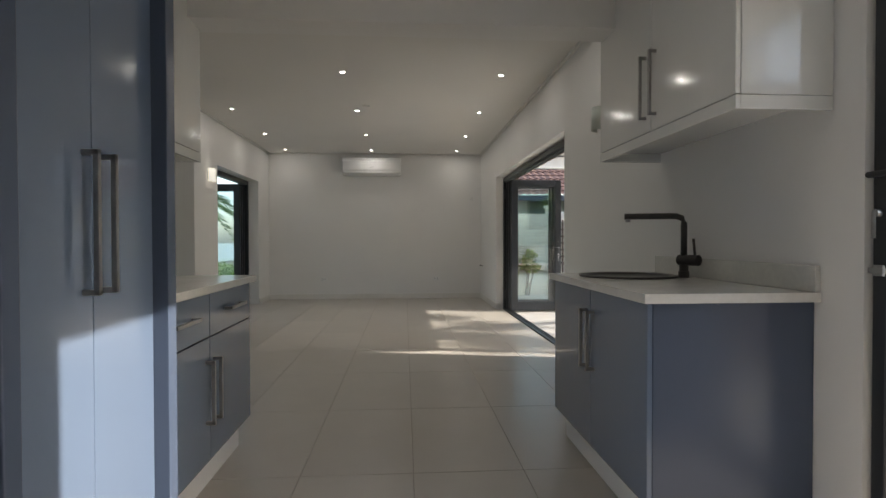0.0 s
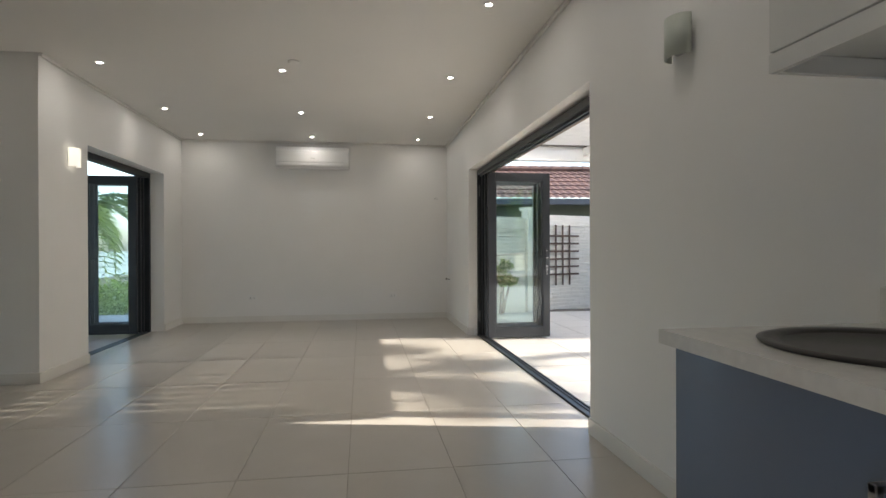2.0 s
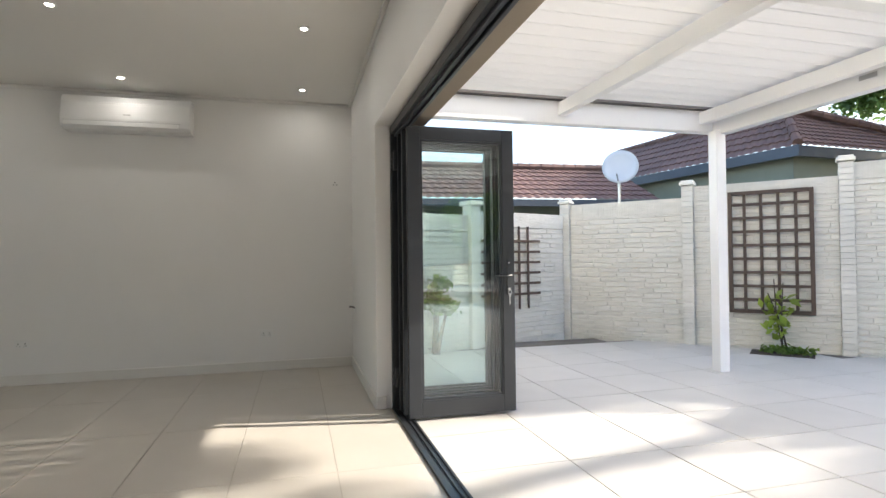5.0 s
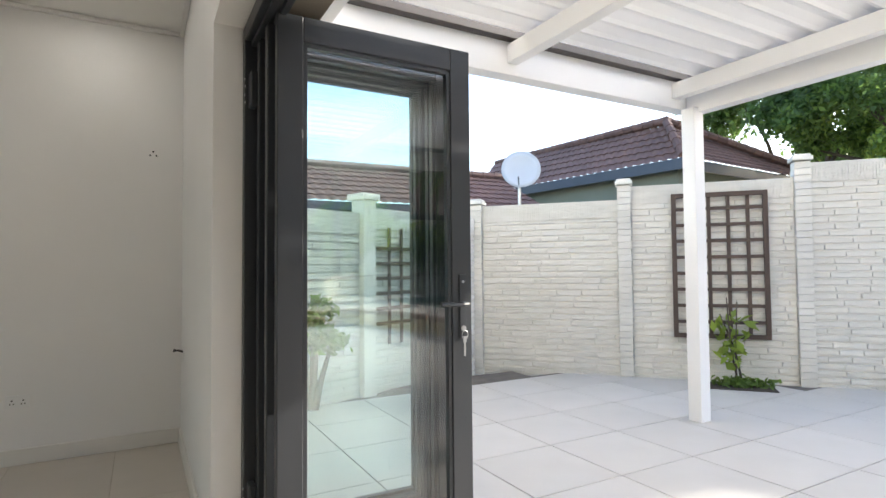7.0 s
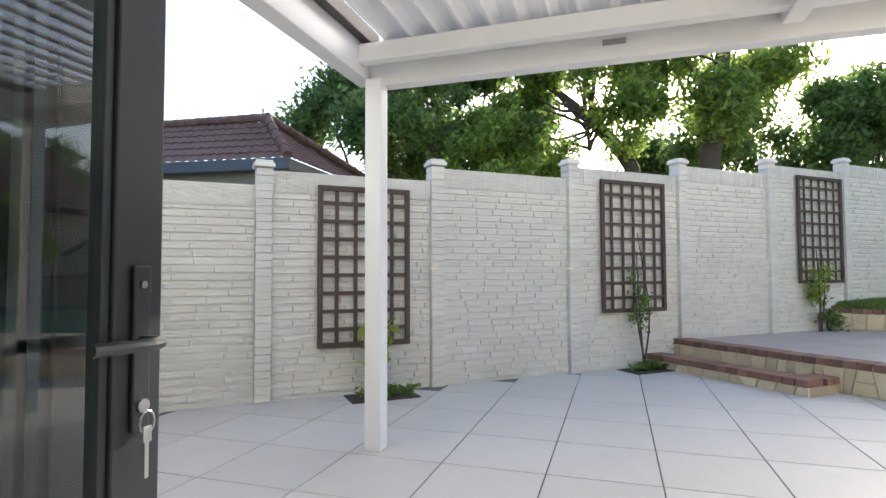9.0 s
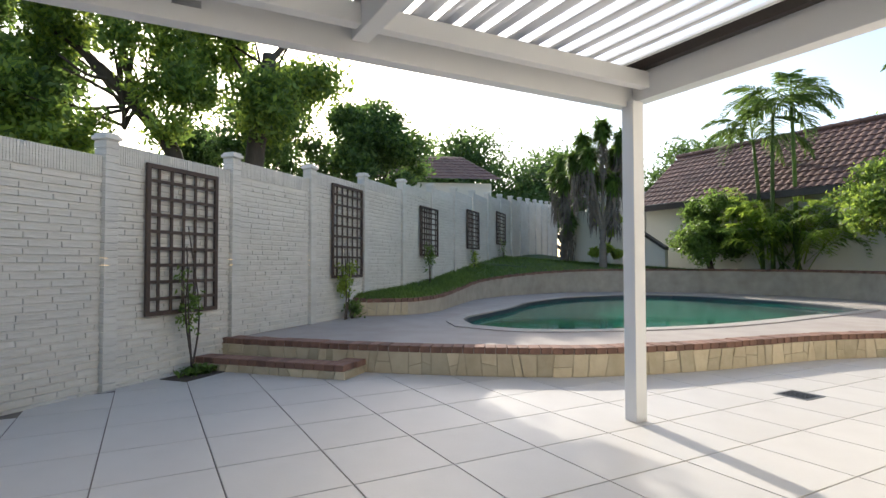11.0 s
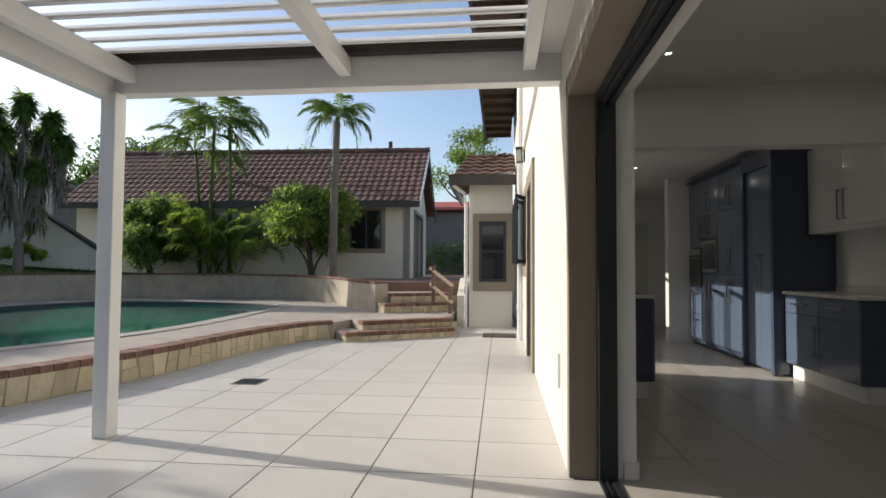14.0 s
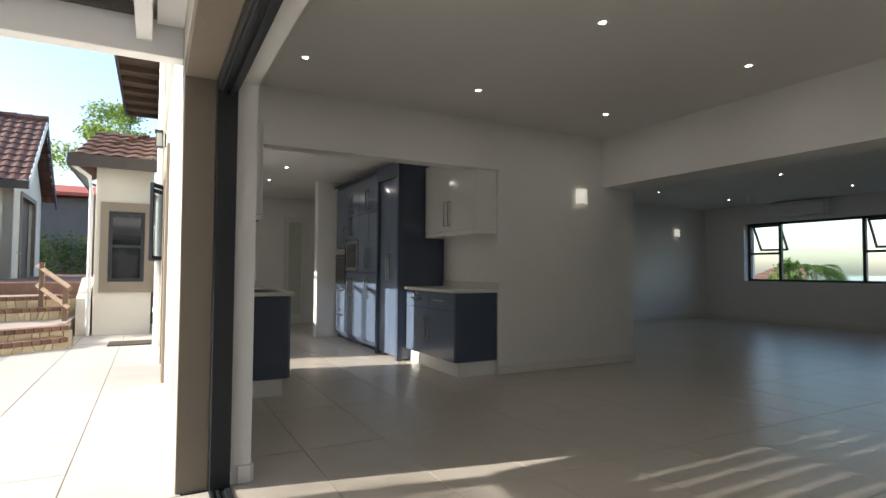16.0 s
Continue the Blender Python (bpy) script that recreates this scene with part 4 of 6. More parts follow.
def stone_face(parent, line, z0, z1, side=-1, n_rows=1, name="cladding_stone"):
    """Irregular flat stones with slanting joints on a wall face along a curve."""
    pts = arc_points(line, 0.02)
    i, lean = 0, 0.0
    while i < len(pts) - 6:
        k = min(int(rng.uniform(0.09, 0.22) / 0.02), len(pts) - 1 - i)
        if k < 4:
            break
        (p, _), (q, _) = pts[i], pts[i + k]
        ln = float(np.linalg.norm(q - p))
        dd = (q - p) / ln
        nrm = side * np.array((-dd[1], dd[0]))
        lean2 = rng.uniform(-0.05, 0.05)
        g = 0.0035
        cells = []
        if z1 - z0 > 0.11 and rng.random() < 0.4:
            a, b = z0 + (z1 - z0) * rng.uniform(0.35, 0.65), z0 + (z1 - z0) * rng.uniform(0.35, 0.65)
            cells = [(z0, z0, a - g, b - g), (a + g, b + g, z1, z1)]
        else:
            cells = [(z0, z0, z1, z1)]
        for za, zb, zc, zd in cells:
            f = lambda z: (z - z0) / (z1 - z0) - 0.5
            base = [(g + lean * f(za), za), (ln - g + lean2 * f(zb), zb), (ln - g + lean2 * f(zd), zd), (g + lean * f(zc), zc)]
            th = rng.uniform(0.012, 0.022)
            cx, cz = sum(u for u, _ in base) / 4, sum(z for _, z in base) / 4
            vs = [(*(p + dd * u - nrm * 0.02), z) for u, z in base]
            vs += [(*(p + dd * (u + (cx - u) * 0.05) + nrm * (th + rng.uniform(-0.005, 0.005))), z + (cz - z) * 0.05) for u, z in base]
            part(name, mesh_from(name, vs, BOXF), M_STONE, parent)
        lean = lean2
        i += k


stone_face(edge, front, 0.0, TZ - 0.05, -1, 1)
coping_row(edge, front, TZ - 0.05)
stA = tagged(part("stairs_north", boxes_mesh("stairs_north", [(0, 1.95, -0.5, 0.0, -0.1, 0.135 - 0.055)]), M_MORTAR), "low brick-edged steps up to the pool terrace", "steps", kind="structure")
stA.matrix_basis = pose(7.76, 6.1, 0, 0, 0, 43.5)
for i in range(17):
    ob = part("step_brick", BRK, None, stA)
    ob.matrix_basis = pose(0.07 + i * 0.113, -0.10, 0.08)
for i in range(2):
    ob = part("step_brick", BRK, None, stA)
    ob.matrix_basis = pose(0.1, -0.28 - i * 0.113, 0.081, 0, 0, 90)
stone_face(stA, [(0.0, 0.0), (1.95, 0.0)], 0.0, 0.08, 1, 1)
# south steps up to the terrace and on to the yard
for nm, x0, y0, ang, wd, dp, z, cnt in (("stairs_south_lower", 5.14, -0.15, -147.5, 1.92, 1.9, 0.14, 17), ("stairs_south_upper", 4.98, -0.58, -147.5, 1.75, 1.5, 0.28, 15), ("stairs_yard_lower", 5.0, -2.35, -147.5, 1.5, 1.6, 0.46, 13), ("stairs_yard_upper", 4.95, -2.75, -147.5, 1.5, 1.5, 0.64, 13)):
    st = tagged(part(nm, boxes_mesh(nm, [(0, wd, 0, dp, -0.1, z - 0.055)]), M_MORTAR), "stone-faced garden step with a red brick edge", "steps", kind="structure")
    st.matrix_basis = pose(x0, y0, 0, 0, 0, ang)
    for i in range(cnt):
        ob = part("step_brick", BRK, None, st)
        ob.matrix_basis = pose(0.06 + i * 0.113, 0.10, z - 0.055)
    stone_face(st, [(0.0, 0.0), (wd, 0.0)], max(0.0, z - 0.2), z - 0.06, -1, 1)
    bpart("tread", [(0.0, wd, 0.225, dp, z - 0.054, z - 0.002)], M_TERR, st, 0.003)
# upper yard, retaining wall, lawn
YARD = [(3.62, -4.45), (4.3, -4.35), (5.6, -3.9), (6.5, -5.35), (7.75, -6.7), (9.6, -7.95), (12.0, -8.1), (13.0, -9.6), (24.0, -10.6), (24.0, -40.0), (-4.0, -40.0), (-4.0, -13.0), (3.4, -13.0)]
tagged(part("pavement_yard", prism_mesh("pavement_yard", YARD, -0.4, UZ - 0.01), M_YARD), "upper yard of red brick paving", "yard", kind="structure")
RET = smooth_line([(11.42, 4.95, 0.52), (11.15, 3.9, 0.50), (11.6, 3.0, 0.52), (13.0, 1.7, 0.58), (14.2, 0.4, 0.70), (15.2, -1.6, 0.82), (15.4, -4.0, 0.92), (14.2, -6.2, 0.94), (12.0, -7.4, 0.93), (9.6, -7.3, 0.92), (7.9, -6.2, 0.90), (6.7, -4.95, 0.88), (5.95, -3.5, 0.86), (5.25, -2.65, 0.84)], 6)
RT = [p[2] for p in RET]
ret = tagged(part("wall_retaining", strip_wall_mesh("wall_retaining", RET, -0.3 * -1, -0.2, RT), M_RETAIN), "curved stone retaining wall behind the pool", "retaining wall", kind="structure")
stone_face(ret, [p[:2] for p in RET][:8], TZ, 0.50, -1, 1)
for i, (p, d) in enumerate(arc_points([q[:2] for q in RET], 0.118)):
    j = min(range(len(RET)), key=lambda k: (RET[k][0] - p[0]) ** 2 + (RET[k][1] - p[1]) ** 2)
    if i >= 230:
        break
    nrm = np.array((-d[1], d[0]))
    q = p + nrm * 0.1
    ob = part("coping_brick", BRK, None, ret)
    ob.matrix_basis = Matrix.Translation((q[0], q[1], RT[j] - 0.005 + rng.uniform(-0.003, 0.003))) @ Matrix.Rotation(math.atan2(d[1], d[0]), 4, "Z")

WD = np.array((0.66, -0.751))
WN = np.array((-0.751, -0.66))     # towards the patio
WP = np.array((6.35, 10.5))


def wpt(s, off=0.0):
    p = WP + WD * s + WN * off
    return p


# lawn between retaining wall and boundary
lv, lf_ = [], []
for i, p in enumerate(RET[:46]):
    s = (np.array(p[:2]) - WP) @ WD
    q = wpt(s + 0.3, -0.02)
    rows = 6
    for k in range(rows + 1):
        t = k / rows
        u = np.array(p[:2]) * (1 - t) + q * t
        z = p[2] + 0.03 + t * (0.10 + max(0, s - 8) * 0.035)
        lv.append((u[0], u[1], z))
n = 7
for i in range(45):
    for k in range(6):
        lf_.append((i * n + k, i * n + k + 1, (i + 1) * n + k + 1, (i + 1) * n + k))
# the upper lawn runs on behind the pool to the far steps
lawn = tagged(part("ground_lawn", mesh_from("ground_lawn", lv, lf_), M_GRASS, smooth=True), "sloping green lawn along the boundary wall", "lawn", kind="structure")
up = [(15.45, -1.45), (15.72, -4.05), (14.4, -6.45), (12.1, -7.72), (12.6, -9.7), (20.0, -9.9), (22.5, -8.2)] + [tuple(wpt(s, -0.02)) for s in (22, 18, 15)]
tagged(part("ground_upper_lawn", prism_mesh("ground_upper_lawn", up, -0.2, [0.80, 0.9, 0.91, 0.91, 0.93, 1.2, 1.6, 1.55, 1.35, 1.2]), M_GRASS), "upper lawn behind the pool", "lawn", kind="structure")
# grass blades
nb = 16000
gx = np.random.rand(nb)
tri_v, tri_f = [], []
quads = [(lv[f[0]], lv[f[1]], lv[f[2]], lv[f[3]]) for f in lf_]
for i in range(nb):
    a, b, c, d = quads[int(gx[i] * len(quads))]
    u, v = random.random(), random.random()
    p = (Vector(a) * (1 - u) + Vector(b) * u) * (1 - v) + (Vector(d) * (1 - u) + Vector(c) * u) * v
    t = random.uniform(0, 6.28)
    w = 0.012
    h = random.uniform(0.03, 0.08)
    k = len(tri_v)
    tri_v += [(p.x - w * math.cos(t), p.y - w * math.sin(t), p.z - 0.01), (p.x + w * math.cos(t), p.y + w * math.sin(t), p.z - 0.01), (p.x + random.uniform(-0.03, 0.03), p.y + random.uniform(-0.03, 0.03), p.z + h)]
    tri_f.append((k, k + 1, k + 2))
gr = part("grass", mesh_from("grass", tri_v, tri_f), M_LEAF)
tagged(gr, "short green lawn grass", "grass", kind="stuff")

# ---------------------------------------------------------------- boundary wall
bw = tagged(part("wall_boundary", mesh_from("wall_boundary", [(0, 0, -0.5), (0.01, 0, -0.5), (0, 0.01, -0.5)], [(0, 1, 2)]), M_BPIL), "white-painted precast brick-pattern boundary wall", "boundary wall", kind="structure")
bw.matrix_basis = pose(float(WP[0]), float(WP[1]), 0, 0, 0, math.degrees(math.atan2(WD[1], WD[0])))
# in the wall's own axes: x along the wall, -y towards the patio
S0, BAY = -1.78, 1.63
PT = lambda s: 2.07 + 0.083 * (s + 0.15)      # top of a pillar
NB = 20
PIL = []
for k in range(NB + 1):
    s = S0 + BAY * k
    top = PT(s)
    crs, zz = [], -0.4
    while zz < top - 0.06:
        e = rng.uniform(-0.003, 0.003)
        crs.append((s - 0.068 + e, s + 0.068 + e, -0.06 + e, 0.09, zz + 0.0015, min(zz + 0.0655, top - 0.05)))
        zz += 0.067
    pl_ = bpart("pillar", crs, M_BRICKW, bw, 0.004 if k < 9 else 0.0)
    bpart("pillar_cap", [(s - 0.088, s + 0.088, -0.082, 0.11, top - 0.05, top - 0.012), (s - 0.072, s + 0.072, -0.066, 0.095, top - 0.012, top + 0.012)], M_BPIL, pl_, 0.008)
    if k < NB:
        x0, x1 = s + 0.069, s + BAY - 0.069
        bpart("panel", [(x0, x1, 0.0, 0.06, -0.5, top - 0.09)], M_BPIL, bw, 0.0)
        # plain ribbed top slab
        ribs = [(x0, x1, -0.012, 0.07, top - 0.26, top - 0.07)]
        if k < 8:
            nr_ = int((x1 - x0) / 0.024)
            ribs += [(x0 + (x1 - x0) * i / nr_, x0 + (x1 - x0) * (i + rng.uniform(0.55, 0.85)) / nr_, -0.012 - rng.uniform(0.004, 0.009), -0.011, top - 0.256, top - 0.074) for i in range(nr_)]
        bpart("top_slab", ribs, M_BRICKW, bw, 0.0)
        PIL.append((x0, x1, top - 0.262))
far_v, far_f = [], []
n_part = 0
SH = {}
for bi, (x0, x1, top) in enumerate(PIL):
    z = -0.1 if bi < 4 else 0.1 + 0.11 * (bi - 3)
    if bi == 0:
        z = -0.35
    row = 0
    while z < top - 0.03:
        h = min(0.064, top - z)
        x = x0 - (0.09 if row % 2 else 0.0)
        while x < x1 - 0.01:
            w = rng.choice((0.19, 0.23, 0.27, 0.33))
            a, b = max(x, x0), min(x + w, x1)
            x += w
            if b - a < 0.02:
                continue
            if 1 <= bi <= 2 and n_part < 290 and 0.55 < z < 1.75 and b - a >= w - 1e-6:
                key = (w, rng.randrange(3))
                if key not in SH:
                    d = [0.016 + rng.uniform(-0.004, 0.004) for _ in range(4)]
                    vs = [(0, 0.01, 0.003), (w, 0.01, 0.003), (w, 0.01, 0.060), (0, 0.01, 0.060), (0.005, -d[0], 0.010), (w - 0.004, -d[1], 0.010), (w - 0.004, -d[2], 0.053), (0.005, -d[3], 0.053)]
                    SH[key] = mesh_from("brick", vs, BOXF)
                    SH[key].materials.append(M_BRICKW)
                ob = part("brick", SH[key], None, bw)
                ob.matrix_basis = pose(a, 0, z)
                n_part += 1
            else:
                d = [0.016 + rng.uniform(-0.004, 0.004) for _ in range(4)]
                k = len(far_v)
                zz = z + h - 0.005
                far_v += [(a, 0.01, z + 0.003), (b, 0.01, z + 0.003), (b, 0.01, zz), (a, 0.01, zz), (a + 0.005, -d[0], z + 0.010), (b - 0.004, -d[1], z + 0.010), (b - 0.004, -d[2], zz - 0.007), (a + 0.005, -d[3], zz - 0.007)]
                far_f += [tuple(i + k for i in f) for f in BOXF]
        z += 0.066
        row += 1
fb = part("brick_courses", mesh_from("brick_courses", far_v, far_f), M_BRICKW, bw)
tagged(fb, kind="stuff")
# the return of the wall behind the house corner
rt = tagged(part("wall_boundary_return", mesh_from("wall_boundary_return", [(0, 0, -0.5), (0.01, 0, -0.5), (0, 0.01, -0.5)], [(0, 1, 2)]), M_BPIL), "white-painted precast wall returning behind the patio corner", "boundary wall", kind="structure")
cp = wpt(S0)
rt.matrix_basis = pose(float(cp[0]), float(cp[1]), 0, 0, 0, 200.5)
rv, rf = [], []
for k in range(2):
    x0 = 0.08 + 1.72 * k
    x1 = x0 + (1.57 if k == 0 else 0.95)
    bpart("panel", [(x0, x1, -0.06, 0.0, -0.6, 1.70 - 0.06 * k)], M_BPIL, rt, 0.0)
    bpart("top_slab", [(x0, x1, -0.07, 0.022, 1.52 - 0.06 * k, 1.72 - 0.06 * k)], M_BRICKW, rt, 0.006)
    q = bpart("pillar", [(x1, x1 + 0.15, -0.1, 0.075, -0.6, 1.78 - 0.06 * k)], M_BPIL, rt, 0.008)
    bpart("pillar_cap", [(x1 - 0.03, x1 + 0.18, -0.13, 0.1, 1.78 - 0.06 * k, 1.84 - 0.06 * k)], M_BPIL, q, 0.008)
    z = -0.4
    while z < 1.5 - 0.06 * k:
        x = x0
        while x < x1 - 0.05:
            w = rng.choice((0.19, 0.23, 0.27, 0.33))
            a, b = x, min(x + w, x1)
            x += w
            d = [0.016 + rng.uniform(-0.004, 0.004) for _ in range(4)]
            i0 = len(rv)
            rv += [(a, -0.01, z + 0.003), (b - 0.002, -0.01, z + 0.003), (b - 0.002, -0.01, z + 0.06), (a, -0.01, z + 0.06), (a + 0.003, d[0], z + 0.008), (b - 0.002, d[1], z + 0.008), (b - 0.002, d[2], z + 0.054), (a + 0.003, d[3], z + 0.054)]
            rf += [tuple(i + i0 for i in f[::-1]) for f in BOXF]
        z += 0.066
tagged(part("brick_courses", mesh_from("brick_courses", rv, rf), M_BRICKW, rt), kind="stuff")


def trellis(m, w, h, nx, nz, frame=True, label="dark-stained timber trellis fixed to the white wall"):
    th = thing("trellis", m, label, "trellis", "wall trellises")
    f = 0.045
    if frame:
        bpart("trellis_frame", [(0, f, -0.045, -0.012, 0, h), (w - f, w, -0.045, -0.012, 0, h), (f, w - f, -0.045, -0.012, 0, f), (f, w - f, -0.045, -0.012, h - f, h)], M_TREL, th, 0.003)
    o = f if frame else 0.0
    for i in range(1, nx):
        x = w * i / nx
        bpart("vertical_slat", [(x - 0.017, x + 0.017, -0.026, -0.013, o - (0 if frame else 0.06), h - o + (0 if frame else 0.06))], M_TREL, th, 0.002)
    for i in range(1, nz):
        z = h * i / nz
        bpart("cross_slat", [(o - (0 if frame else 0.05), w - o + (0 if frame else 0.05), -0.04, -0.027, z - 0.017, z + 0.017)], M_TREL, th, 0.002)
    return th


wang = math.degrees(math.atan2(WD[1], WD[0]))
for s, w, z, h, nx, nz in ((0.31, 0.87, 0.43, 1.46, 5, 9), (3.48, 0.95, 0.635, 1.515, 6, 9), (6.88, 0.98, 0.93, 1.50, 6, 9), (10.47, 1.10, 1.33, 1.11, 8, 9), (13.85, 1.18, 1.58, 1.10, 8, 9), (17.1, 1.25, 1.81, 1.11, 8, 9)):
    p = wpt(s, 0.026)
    trellis(pose(float(p[0]), float(p[1]), z, 0, 0, wang), w, h, nx, nz)
rdir = np.array((math.cos(radians(200.5)), math.sin(radians(200.5))))
p0 = cp + rdir * 1.62
trellis(pose(float(p0[0]), float(p0[1]), 0.50, 0, 0, 20.5) @ pose(0, -0.024, 0), 0.98, 0.98, 6, 7, False, "weathered open-ended timber trellis on the return wall")

# ---------------------------------------------------------------- pergola
pg = thing("pergola", pose(0, 0, 0), "white aluminium louvred pergola over the patio", "pergola")
PXE, PYN, PYS = 5.40, 9.25, 4.62
BZ0, BZ1 = 2.34, 2.56


def post(x, y):
    q = bpart("post", [(x - 0.055, x + 0.055, y - 0.055, y + 0.055, 0, BZ0)], M_PERG, pg, 0.006)
    return q


post(PXE, PYN - 0.1)
pb = post(PXE, PYS + 0.06)
part("downpipe_shoe", tube_mesh("downpipe_shoe", [(PXE + 0.06, PYS + 0.04, 0.22), (PXE + 0.075, PYS + 0.03, 0.12), (PXE + 0.085, PYS + 0.02, 0.02)], 0.028, 12), M_PERG, pb)
bpart("north_beam", [(XO + 0.03, PXE + 0.09, PYN - 0.05, PYN + 0.06, BZ0, BZ1 + 0.02)], M_PERG, pg, 0.005)
bpart("south_beam", [(XO + 0.03, PXE + 0.09, PYS - 0.06, PYS + 0.06, BZ0, BZ1 + 0.02)], M_PERG, pg, 0.005)
bpart("east_beam", [(PXE + 0.0, PXE + 0.1, PYS + 0.06, PYN - 0.05, BZ0 - 0.035, 2.53)], M_PERG, pg, 0.005)
# added strip, unseen from below: stops low sun slipping in above the east beam
bpart("sun_block_strip", [(PXE + 0.101, PXE + 0.115, PYS - 0.06, PYN + 0.06, BZ0 + 0.02, 2.66)], M_PERG, pg, 0.003)
bpart("sensor_plate", [(PXE - 0.004, PXE, 7.62, 7.75, 2.385, 2.42)], M_STEEL, pg, 0.001)
for x in (2.56, 3.76, 5.28):
    bpart("carrier_beam", [(x - 0.04, x + 0.04, PYS + 0.06, PYN - 0.05, 2.41, 2.525)], M_PERG, pg, 0.005)
bpart("mid_beam", [(2.44, PXE, 6.76, 6.86, BZ0 + 0.04, BZ1 - 0.02)], M_PERG, pg, 0.005)
for y0 in (PYN - 0.12, PYS + 0.062):
    bpart("gutter", [(2.44, PXE, y0, y0 + 0.063, BZ1 - 0.02, 2.635)], M_GUTTER, pg, 0.004, "dark brown inner gutter")
bpart("wall_plate", [(XO + 0.03, 2.5, PYS, PYN, 2.52, 2.66)], M_PERG, pg, 0.004)
sp = [(-0.10, -0.014), (-0.088, -0.026), (-0.07, -0.018), (-0.03, 0.004), (0.02, 0.012), (0.07, 0.0), (0.092, -0.012), (0.104, -0.004)]


def louvre(x0, x1):
    """A bent aluminium blade along x, its chord along y."""
    t = 0.007
    pr = sp + [(y, z + t) for y, z in reversed(sp)]
    n = len(pr)
    vs = [(x0, y, z) for y, z in pr] + [(x1, y, z) for y, z in pr]
    fs = [(i, (i + 1) % n, n + (i + 1) % n, n + i) for i in range(n)]
    k = len(sp)
    for o in (0, n):
        for i in range(k - 1):
            a, b, c, d = o + i, o + i + 1, o + n - 2 - i, o + n - 1 - i
            fs.append((a, b, c, d) if o else (d, c, b, a))
    return mesh_from("louvre", vs, fs)


LV = louvre(2.52, PXE + 0.098)
LV.materials.append(M_PERG)
y = PYS + 0.2
while y < PYN - 0.16:
    ob = part("louvre", LV, None, pg)
    ob.matrix_basis = pose(0, y, 2.588, -28.7, 0, 0)
    y += 0.165


# ---------------------------------------------------------------- buildings around
def tile_slope(name, a, b, c, d, parent, m=M_ROOF, tw=0.23, tl=0.31):
    """Interlocking roof tiles on a slope: a-b is the eave, d-c the ridge above it."""
    a, b, c, d = (np.array(p, float) for p in (a, b, c, d))
    nu = max(2, int(np.linalg.norm(b - a) / tw))
    nv = max(2, int(np.linalg.norm(d - a) / tl))
    nrm = np.cross(b - a, d - a)
    nrm = nrm / np.linalg.norm(nrm)
    if nrm[2] < 0:
        nrm = -nrm
    wave = ((0.0, 0.0), (0.22, 0.018), (0.45, 0.026), (0.68, 0.012), (0.8, 0.0))
    vs, fs = [], []
    for j in range(nv):
        for lift, t in ((0.036, j / nv), (0.005, (j + 1) / nv)):
            for i in range(nu):
                for w, hgt in wave:
                    u = (i + w) / nu
                    p = (a * (1 - u) + b * u) * (1 - t) + (d * (1 - u) + c * u) * t
                    vs.append(p + nrm * (hgt + lift))
    cols = nu * len(wave)
    for r in range(2 * nv - 1):
        for i in range(cols - 1):
            fs.append((r * cols + i, r * cols + i + 1, (r + 1) * cols + i + 1, (r + 1) * cols + i))
    ob = part(name, mesh_from(name, vs, fs), m, parent, "weathered terracotta tiles")
    ob["kind"] = "stuff"
    return ob


def ridge_tiles(parent, p, q, m=M_ROOF):
    p, q = Vector(p), Vector(q)
    n = max(2, int((q - p).length / 0.36))
    d = (q - p).normalized()
    for i in range(n):
        a, b = p + (q - p) * (i / n), p + (q - p) * ((i + 1) / n)
        part("ridge_tile", tube_mesh("ridge_tile", [a - d * 0.03, b], 0.115, 8, 0.095), m, parent)


# garden house: long gabled outbuilding; its gable end has a wide doorway
gh = thing("garden_house", pose(0, 0, 0), "cream outbuilding with a brown tiled gable roof", "outbuilding")
A, B = np.array((5.55, -8.65)), np.array((16.6, -8.35))        # front wall line, corner to far end
ax = (B - A) / np.linalg.norm(B - A)
bx_ = np.array((ax[1], -ax[0]))                                # back from the front wall
GL, GD, GE, GR = float(np.linalg.norm(B - A)), 4.6, 3.3, 5.25
garden = lambda u, v, z: (*(A + ax * u + bx_ * v), z)


def gbox(name, u0, u1, v0, v1, z0, z1, m, parent=None, label=""):
    c = [garden(u, v, z) for z in (z0, z1) for u, v in ((u0, v0), (u1, v0), (u1, v1), (u0, v1))]
    me = mesh_from(name, c, BOXF)
    bm = bmesh.new()
    bm.from_mesh(me)
    bmesh.ops.recalc_face_normals(bm, faces=bm.faces[:])
    bm.to_mesh(me)
    bm.free()
    return part(name, me, m, parent or gh, label)


gbox("wall", 0, 0.9, 0, 0.25, 0.4, GE, M_EXT)
gbox("wall", 0.9, 1.95, 0, 0.25, 0.4, 1.78, M_EXT)
gbox("wall", 0.9, 1.95, 0, 0.25, 3.0, GE, M_EXT)
gbox("wall", 1.95, GL, 0, 0.25, 0.4, GE, M_EXT)
gbox("back_wall", 0, GL, GD - 0.25, GD, 0.4, GE, M_EXT)
win = gbox("window", 0.9, 1.95, 0.12, 0.16, 1.78, 3.0, M_GLASSD, None, "dark window pane")
for u0, u1, z0, z1 in ((0.78, 2.07, 1.64, 1.78), (0.78, 2.07, 3.0, 3.12), (0.78, 0.9, 1.78, 3.0), (1.95, 2.07, 1.78, 3.0)):
    gbox("window_surround", u0, u1, -0.04, 0.06, z0, z1, M_TAUPE, win, "taupe plaster surround")
